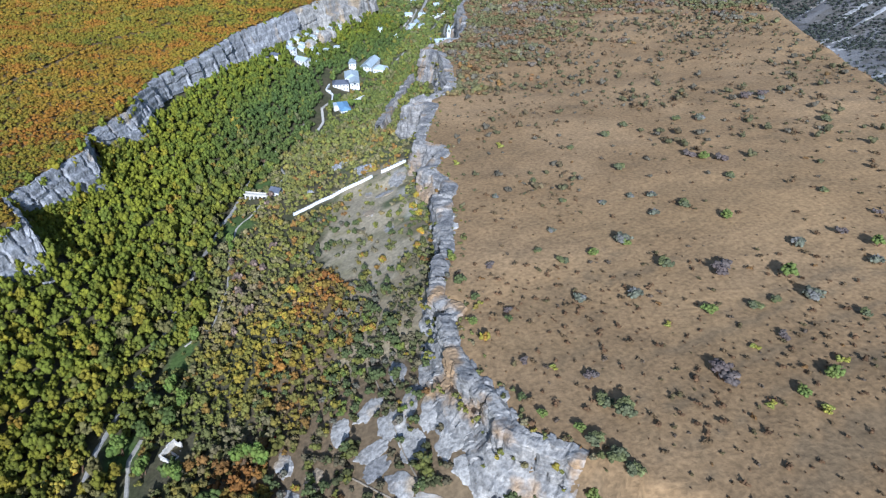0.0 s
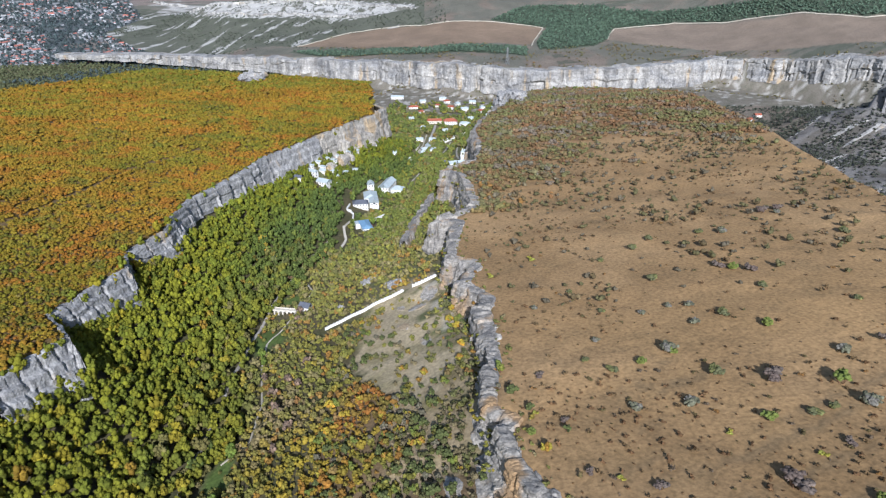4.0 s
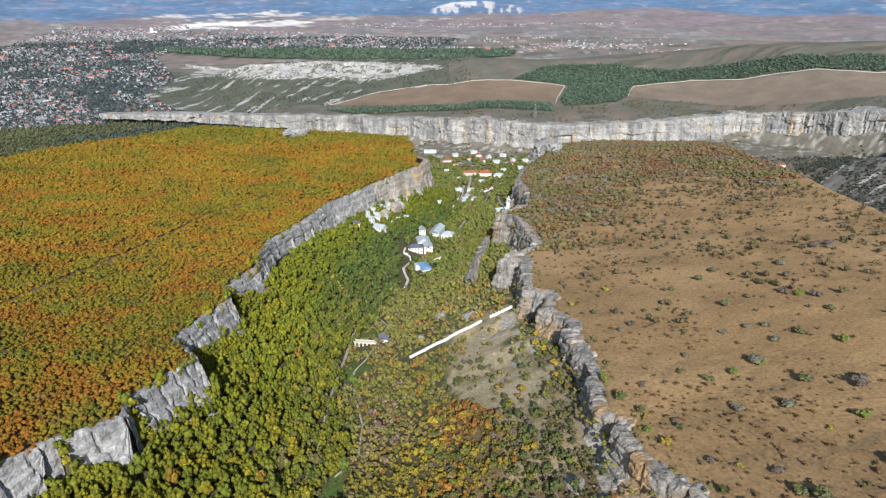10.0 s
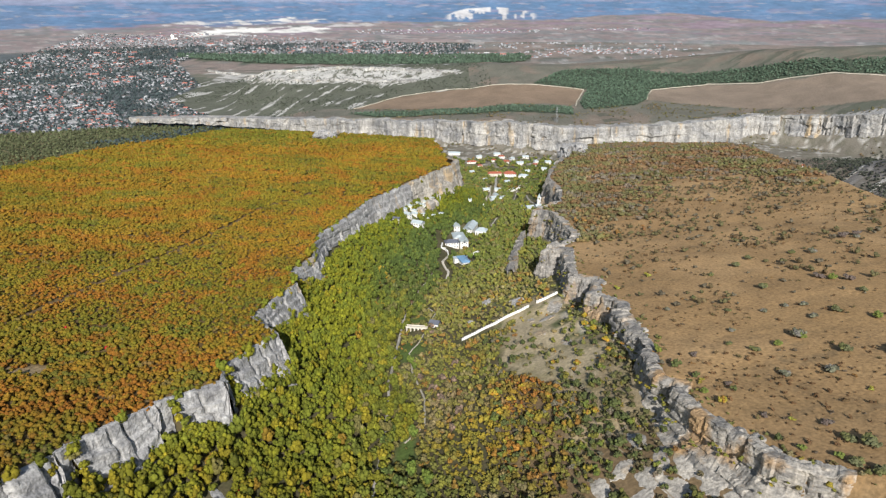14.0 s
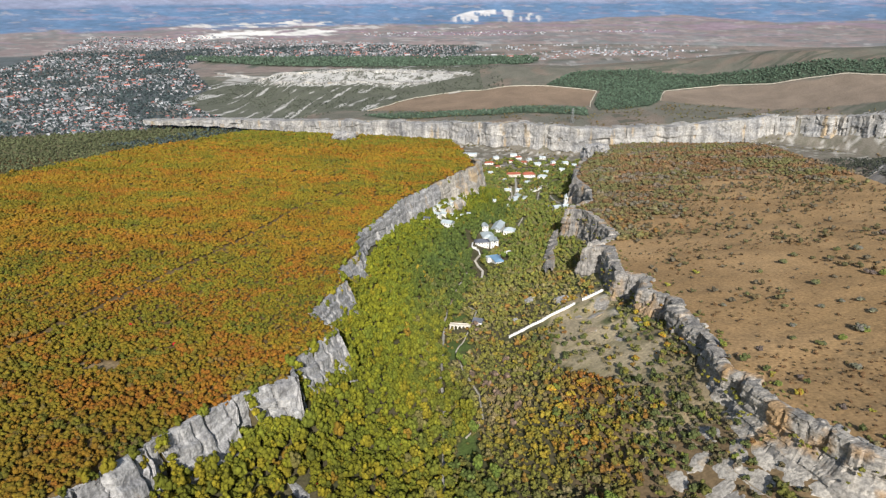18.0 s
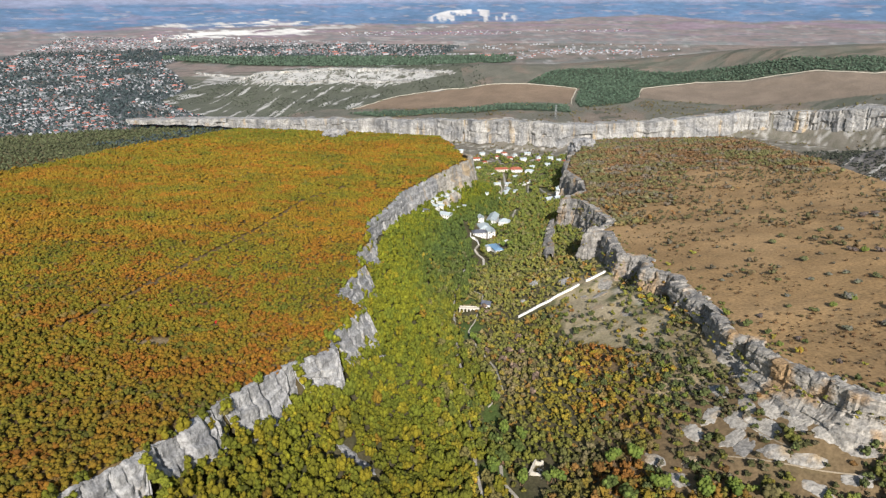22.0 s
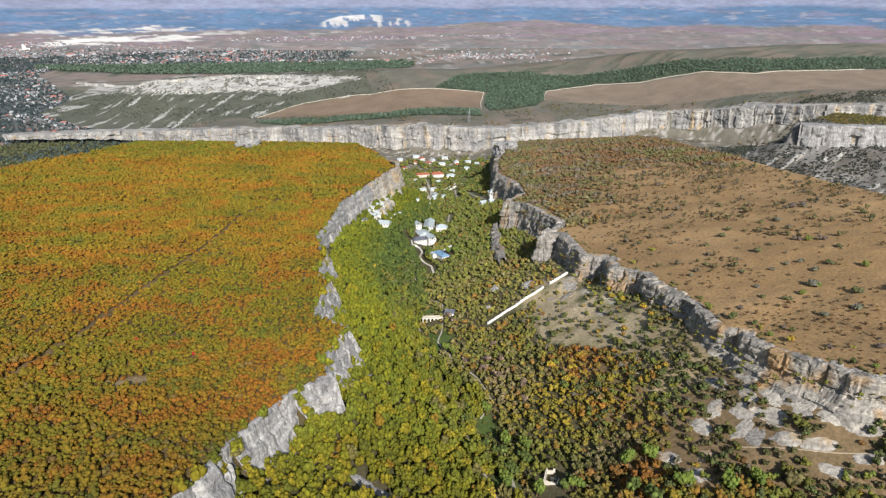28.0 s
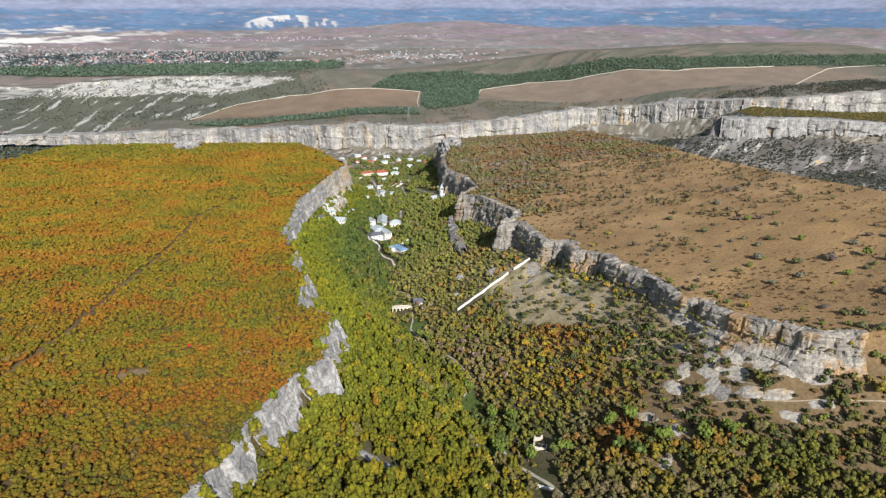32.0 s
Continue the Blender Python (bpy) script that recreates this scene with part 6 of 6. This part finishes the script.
def side_valley_scrub():
    x, y = scatter(470, 1400, 520, 1300, 5.2)
    z = ground_at(x, y)
    keep = (x > 480) & (RNG.random(len(x)) < 0.12 + 0.78 * smooth(0.38, 0.52, cloudy((x * 0.5 - y * 0.86) / 24, (x * 0.86 + y * 0.5) / 70, 150)))
    terrace = (y - along(FAR_RIM, x) < -30) & (x > 860) & (y > along(SIDE_RIM, x) + 8) & (z > -75)
    keep |= terrace & (RNG.random(len(x)) < 0.8)
    x, y, z, terrace = x[keep], y[keep], z[keep], terrace[keep]
    c = np.where(terrace[:, None], np.where(RNG.random((len(x), 1)) < 0.5, np.array((0.16, 0.115, 0.03)), np.array((0.095, 0.095, 0.03))), np.array((0.055, 0.062, 0.045))) * (0.7 + 0.6 * RNG.random((len(x), 1)))
    r = 1.8 + 2.0 * RNG.random(len(x))
    stuff("side_scrub", crowns("side_scrub", np.stack([x, y, z - 0.2], 1), r, r * 1.3, c, 10, 0.5), "dark juniper scrub on a bare chalky slope", "scrub")


side_valley_scrub()


# ---- bushes and trees that stand alone ----
def clump(seed, radius, tall, leaves, colour, second=None):
    """One crown of several lobes, each a mass of leaf clumps."""
    rng = np.random.default_rng(seed)
    lobes = 5
    place, size = [], []
    for k in range(lobes):
        a = rng.random() * 6.28
        off = radius * (0.15 + 0.5 * rng.random())
        place.append((off * math.cos(a), off * math.sin(a), tall * (0.05 + 0.3 * rng.random())))
        size.append(radius * (0.45 + 0.25 * rng.random()))
    tone = np.array([colour if second is None or k % 2 else second for k in range(lobes)], float)
    tone = tone * (0.85 + 0.3 * rng.random((lobes, 1)))
    return crowns("crown", np.array(place), np.array(size), np.array(size) * tall / radius * 1.5, tone, leaves, 0.27, 0.2)


def stems(radius, tall, seed, count=4):
    rng = random.Random(seed)
    bm = bmesh.new()
    for k in range(count):
        a = rng.uniform(0, 6.28)
        tip = Vector((math.cos(a) * radius * 0.5, math.sin(a) * radius * 0.5, tall * 0.6))
        foot = Vector((math.cos(a) * 0.1 * radius, math.sin(a) * 0.1 * radius, -0.6))
        m = Matrix.Translation((tip + foot) / 2) @ (tip - foot).to_track_quat("Z", "Y").to_matrix().to_4x4()
        bmesh.ops.create_cone(bm, cap_ends=True, segments=6, radius1=0.05 * radius + 0.04, radius2=0.02 * radius, depth=(tip - foot).length, matrix=m)
    return bm


def plant(name, seed, radius, tall, colour, second, label, category, group, leaves=60):
    ob = new(name)
    part("stem", stems(radius, tall, seed), WOOD, ob)
    part("crown", clump(seed, radius, tall, leaves, colour, second), LEAF, ob)
    return tagged(ob, label, category, group)


BUSH_GROUP = "bushes on the dry tableland"
KINDS = {
    "grey": plant("hawthorn_bush", 1, 1, 0.95, (0.17, 0.16, 0.135), (0.13, 0.13, 0.085), "grey-leaved hawthorn bush on dry grass", "bush", BUSH_GROUP, 90),
    "olive": plant("hawthorn_bush", 2, 1, 1.0, (0.12, 0.125, 0.06), (0.145, 0.15, 0.055), "olive green rounded bush on dry grass", "bush", BUSH_GROUP, 90),
    "green": plant("wild_pear_bush", 3, 1, 1.15, (0.14, 0.175, 0.04), (0.17, 0.2, 0.045), "fresh green rounded bush on dry grass", "bush", BUSH_GROUP, 90),
    "brown": plant("thorn_bush", 4, 1, 0.9, (0.15, 0.12, 0.1), (0.125, 0.095, 0.08), "bare brown thorn bush on dry grass", "bush", BUSH_GROUP, 90),
    "yellow": plant("yellow_bush", 5, 1, 0.9, (0.3, 0.27, 0.04), (0.25, 0.25, 0.05), "small yellow autumn bush on dry grass", "bush", BUSH_GROUP, 90),
}
SPOTS = {
    "grey": ((185, 326, 4.2), (246, 274, 4.4), (261, 314, 3.6), (158, 281, 3.2), (182, 282, 3.4), (208, 349, 2.6), (200, 370, 2.4), (212, 368, 2.8), (186, 365, 2.4), (155, 340, 2.2), (323, 507, 3.0), (131, 380, 2.2), (285, 295, 3.0), (270, 473, 4.0)),
    "olive": ((199, 303, 4.2), (156, 311, 2.8), (224, 269, 2.8), (224, 356, 3.4), (166, 370, 2.2), (146, 321, 2.0), (204, 406, 3.4), (182, 441, 2.6), (207, 457, 3.4), (258, 386, 3.0), (344, 458, 4.0), (256, 476, 3.2), (222, 472, 3.0), (154, 397, 2.0), (261, 261, 2.6), (232, 272, 2.4), (162, 219, 4.4), (156, 224, 3.6), (150, 207, 3.2), (154, 200, 3.6), (159, 194, 3.0), (294, 360, 2.6)),
    "green": ((187, 322, 2.4), (245, 289, 4.0), (291, 308, 3.2), (170, 316, 2.6), (206, 268, 3.0), (238, 340, 3.0), (252, 413, 3.4), (114, 270, 2.2), (232, 229, 3.0), (220, 222, 2.6), (135, 219, 2.0), (146, 212, 2.2), (148, 195, 3.0), (153, 190, 3.2)),
    "brown": ((220, 295, 4.8), (282, 320, 3.0), (124, 311, 2.2), (129, 278, 1.8), (198, 232, 5.0), (154, 236, 2.4), (132, 246, 1.8), (261, 408, 3.6), (246, 417, 3.4), (226, 250, 2.2), (316, 512, 4.5), (328, 514, 4.0), (307, 336, 2.2)),
    "yellow": ((142, 242, 1.4), (214, 246, 1.6), (188, 262, 1.5), (118, 284, 1.3), (239, 236, 2.0), (224, 214, 2.4), (208, 218, 1.8), (140, 452, 2.4), (112, 430, 2.2)),
}


def plant_out(kinds, spots, shrink=0.97):
    rng = random.Random(11)
    for kind, list_of in spots.items():
        for i, (x, y, r) in enumerate(list_of):
            z = float(ground_at(x, y)) - 0.15
            m = pose(x, y, z, 0, 0, rng.uniform(0, 360)) @ Matrix.Diagonal((r * rng.uniform(0.85, 1.15), r, r * rng.uniform(0.85, 1.1), 1))
            if i == 0:
                kinds[kind].matrix_basis = m
            else:
                twin = copy_thing(kinds[kind], Matrix())
                twin.matrix_basis = m


plant_out(KINDS, SPOTS)


def slope_trees():
    """Lone junipers and oaks over the dry canyon slope below the east wall."""
    group = "trees on the dry canyon slope"
    kinds = [
        plant("juniper_tree", 21, 1, 1.7, (0.085, 0.1, 0.035), (0.105, 0.125, 0.04), "dark green juniper tree on the dry slope", "tree", group, 44),
        plant("oak_tree", 22, 1, 1.5, (0.12, 0.15, 0.03), (0.15, 0.16, 0.03), "small green oak tree on the dry slope", "tree", group, 44),
        plant("bare_tree", 23, 1, 1.4, (0.16, 0.13, 0.09), (0.13, 0.12, 0.08), "half-bare grey-brown tree on the dry slope", "tree", group, 36),
        plant("autumn_tree", 24, 1, 1.4, (0.3, 0.17, 0.03), (0.28, 0.23, 0.03), "orange autumn tree on the dry slope", "tree", group, 44),
    ]
    rng = random.Random(31)
    first = [True] * 4
    made = []
    tries = 0
    while len(made) < 290 and tries < 6000:
        tries += 1
        x, y = rng.uniform(18, 130), rng.uniform(175, 450)
        xr = float(rim_at(RIM_R, y))
        if x > xr - (15 if y < 300 else 11) and not (y < 330 and x > xr - 16 and rng.random() < 0.05):
            continue
        if inside(np.array(x), np.array(y), CLEARING) and rng.random() < 0.85:
            continue
        if any((x - a) ** 2 + (y - b) ** 2 < (1.5 + c) ** 2 for a, b, c in made):
            continue
        if float(cloudy(np.array(x / 22), np.array(y / 22), 160)) < 0.44:
            continue
        r = rng.uniform(1.3, 3.0)
        k = rng.choices(range(4), (0.5, 0.22, 0.18, 0.1))[0]
        m = pose(x, y, float(ground_at(x, y)) - 0.2, 0, 0, rng.uniform(0, 360)) @ Matrix.Diagonal((r, r * rng.uniform(0.85, 1.15), r * rng.uniform(0.8, 1.1), 1))
        if first[k]:
            kinds[k].matrix_basis, first[k] = m, False
        else:
            copy_thing(kinds[k], Matrix()).matrix_basis = m
        made.append((x, y, r))


slope_trees()


def lone_trees():
    """Trees that stand out of the canyon wood by size or colour."""
    group = "tall trees of the canyon floor"
    kinds = {
        "dark": plant("conifer_tree", 41, 1, 2.0, (0.08, 0.105, 0.024), (0.095, 0.125, 0.028), "tall dark green conifer by the canyon road", "tree", group, 70),
        "lime": plant("poplar_tree", 42, 1, 2.0, (0.095, 0.135, 0.024), (0.115, 0.15, 0.026), "bright green tree at the canyon floor", "tree", group, 70),
        "red": plant("smoke_tree", 43, 1, 1.2, (0.5, 0.03, 0.03), None, "small bright red autumn tree", "tree", group, 60),
        "gold": plant("maple_tree", 44, 1, 1.6, (0.45, 0.25, 0.03), (0.42, 0.32, 0.04), "golden yellow autumn tree", "tree", group, 60),
        "brown": plant("bare_tree", 45, 1, 1.7, (0.16, 0.12, 0.09), (0.2, 0.14, 0.1), "leafless grey-brown tree in the canyon", "tree", group, 50),
    }
    spots = {
        "dark": ((-42, 585, 4.5), (-47, 556, 4.2), (-37, 575, 5), (-40, 597, 4), (-33, 566, 4), (-44, 570, 4.5), (-30, 610, 4), (-24, 620, 4), (24, 770, 3), (30, 760, 3), (-36, 292, 4.5), (-44, 300, 4), (-34, 272, 4), (-12, 247, 4.5), (14, 224, 5), (20, 216, 5), (-24, 279, 4.5), (-46, 330, 4), (-44, 345, 4)),
        "lime": ((-40, 262, 5), (-26, 250, 4.2), (-8, 244, 4.5), (-30, 300, 4.5), (-33, 366, 3.5), (-31, 340, 4), (-20, 290, 4.5), (16, 690, 4), (24, 684, 4), (-38, 440, 3.5), (-34, 430, 3), (30, 240, 4.6), (36, 215, 5), (52, 205, 5), (64, 200, 4.5), (20, 245, 4.5)),
        "red": ((-73, 305, 2.6), (-100, 246, 2), (-112, 256, 1.8), (-90, 230, 2.2), (-64, 262, 1.8), (-80, 236, 1.6), (34, 250, 2.2), (-240, 352, 1.8), (-205, 330, 1.6)),
        "gold": ((-52, 250, 4), (-56, 238, 4.5), (-46, 226, 4.5), (-64, 226, 4), (-70, 600, 5), (-76, 612, 4.5), (-62, 590, 4), (-80, 470, 4), (-66, 395, 4), (22, 335, 3), (30, 345, 3), (38, 352, 3), (20, 360, 3), (88, 420, 2.4), (90, 400, 2.6), (86, 410, 2.4), (92, 372, 2.4)),
        "brown": ((-20, 390, 3.5), (-12, 372, 3.4), (-6, 396, 3.2), (-14, 405, 3.4), (-2, 350, 3.4), (-8, 335, 3.4), (-24, 500, 3), (-22, 486, 3), (-4, 420, 3), (-28, 410, 3)),
    }
    plant_out(kinds, spots)


lone_trees()


# ---- far distance ----
def far_land():
    """The plain and the wooded hills beyond the town, with blue haze put into their colour."""
    az = np.radians(np.arange(-56, 56.01, 0.16))
    r = np.r_[np.arange(3650, 4400, 22), np.arange(4400, 4985, 11)]
    a, q = np.meshgrid(az, r)
    x, y = np.sin(a) * q, np.cos(a) * q
    z = ring(q) - 14 + 20 * smooth(3650, 3760, q)
    n1, n2 = cloudy(a * 16, q / 150, 200), cloudy(a * 60, q / 48, 203)
    n3 = cloudy(a * 30 + 3, q / 45, 207)
    deg = np.degrees(a) + 0.7
    foot = along(((-56, 4230), (-20, 4230), (-8, 4300), (2, 4230), (10, 4330), (16, 4460), (24, 4330), (56, 4300)), deg)
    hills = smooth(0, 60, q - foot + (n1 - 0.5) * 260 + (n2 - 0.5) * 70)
    c = np.zeros(a.shape + (3,)) + (0.25, 0.205, 0.2)
    c = lay(c, smooth(0.52, 0.6, cloudy(a * 22, q / 30, 211)) * 0.55, (0.17, 0.2, 0.21))
    c = lay(c, smooth(0.6, 0.66, cloudy(a * 90, q / 22, 213)) * 0.5, (0.14, 0.17, 0.16))
    c = lay(c, smooth(0.66, 0.72, n2) * 0.5, (0.4, 0.38, 0.36))
    c = lay(c, smooth(0.55, 0.62, cloudy(a * 14, q / 46, 217)) * smooth(3900, 4000, q) * 0.7, (0.27, 0.2, 0.25))
    # distance haze painted in: blue over the wooded hills, lilac along the top
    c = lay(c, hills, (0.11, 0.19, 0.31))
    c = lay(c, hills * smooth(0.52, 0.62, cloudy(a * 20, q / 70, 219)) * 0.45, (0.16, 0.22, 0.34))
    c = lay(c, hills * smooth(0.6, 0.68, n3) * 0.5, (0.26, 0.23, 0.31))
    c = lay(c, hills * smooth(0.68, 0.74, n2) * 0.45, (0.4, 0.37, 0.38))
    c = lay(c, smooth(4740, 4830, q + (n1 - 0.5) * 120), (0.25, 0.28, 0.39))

    def patch(d0, d1, r0, r1, rough):
        ragged = (n2 - 0.5) * rough
        return smooth(d0, d0 + 1.2, deg + ragged * 6) * smooth(d1, d1 - 1.2, deg + ragged * 6) * smooth(r0, r0 + 30, q + ragged * 260) * smooth(r1, r1 - 30, q + ragged * 260)

    # the white quarry and its upper terraces
    c = lay(c, patch(-21.2, -9.0, 3975, 4190, 0.7) * smooth(0.36, 0.44, n3), (0.68, 0.665, 0.63))
    c = lay(c, patch(-17.6, -9.0, 4250, 4400, 0.8) * smooth(0.4, 0.5, n3), (0.6, 0.58, 0.55))
    c = lay(c, patch(-21, -17.2, 4260, 4370, 0.6), (0.6, 0.58, 0.55))
    c = lay(c, patch(-9, -4, 4190, 4270, 0.7) * 0.8, (0.55, 0.53, 0.51))
    c = lay(c, patch(-1, 5, 4150, 4190, 0.5), (0.6, 0.58, 0.56))
    # the bald white hill: a crest with bare runnels down to the wood
    crest = along(((0.2, 4400), (1.2, 4540), (2.2, 4610), (4.4, 4640), (6.4, 4600), (8, 4470)), deg)
    runnel = cloudy(a * 190, q / 200, 221, 4)
    bare = along(((0.4, 0), (1.4, 0.12), (3.4, 0.1), (4.4, -0.1), (5.2, 0.1), (7.8, 0)), deg)
    hill = smooth(0.3, 0.9, deg) * smooth(8, 7.4, deg) * smooth(crest + 12, crest - 12, q)
    hill = hill * smooth(0.52, 0.62, runnel + bare + (q - crest + 130) * 0.0012) * smooth(4330, 4400, q + (runnel - 0.5) * 220)
    c = lay(c, hill, (0.56, 0.55, 0.55))
    verts = np.stack([x.ravel(), y.ravel(), z.ravel()], 1)
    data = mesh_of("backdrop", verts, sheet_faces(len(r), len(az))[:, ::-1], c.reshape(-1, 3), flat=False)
    tagged(part("backdrop", data, FAR_MATERIAL), "plain and wooded hills painted in haze blue, with a white quarry", "backdrop", kind="structure")


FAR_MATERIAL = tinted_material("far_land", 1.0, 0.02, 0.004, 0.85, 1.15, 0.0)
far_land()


def silo():
    az = math.radians(-21.6)
    ob = new("silo_block")
    ob.matrix_basis = pose(math.sin(az) * 3900, math.cos(az) * 3900, float(ring(3900)) + 4, 0, 0, 20)
    part("main_block", boxed((-8, 8, -7, 7, -8, 24)), WHITE, ob)
    part("low_block", boxed((8, 24, -6, 6, -8, 11)), WHITE, ob)
    part("roof_hut", boxed((-5, 1, -4, 4, 24, 29)), WHITE, ob)
    return tagged(ob, "white grain silo block beyond the town", "silo")


silo()
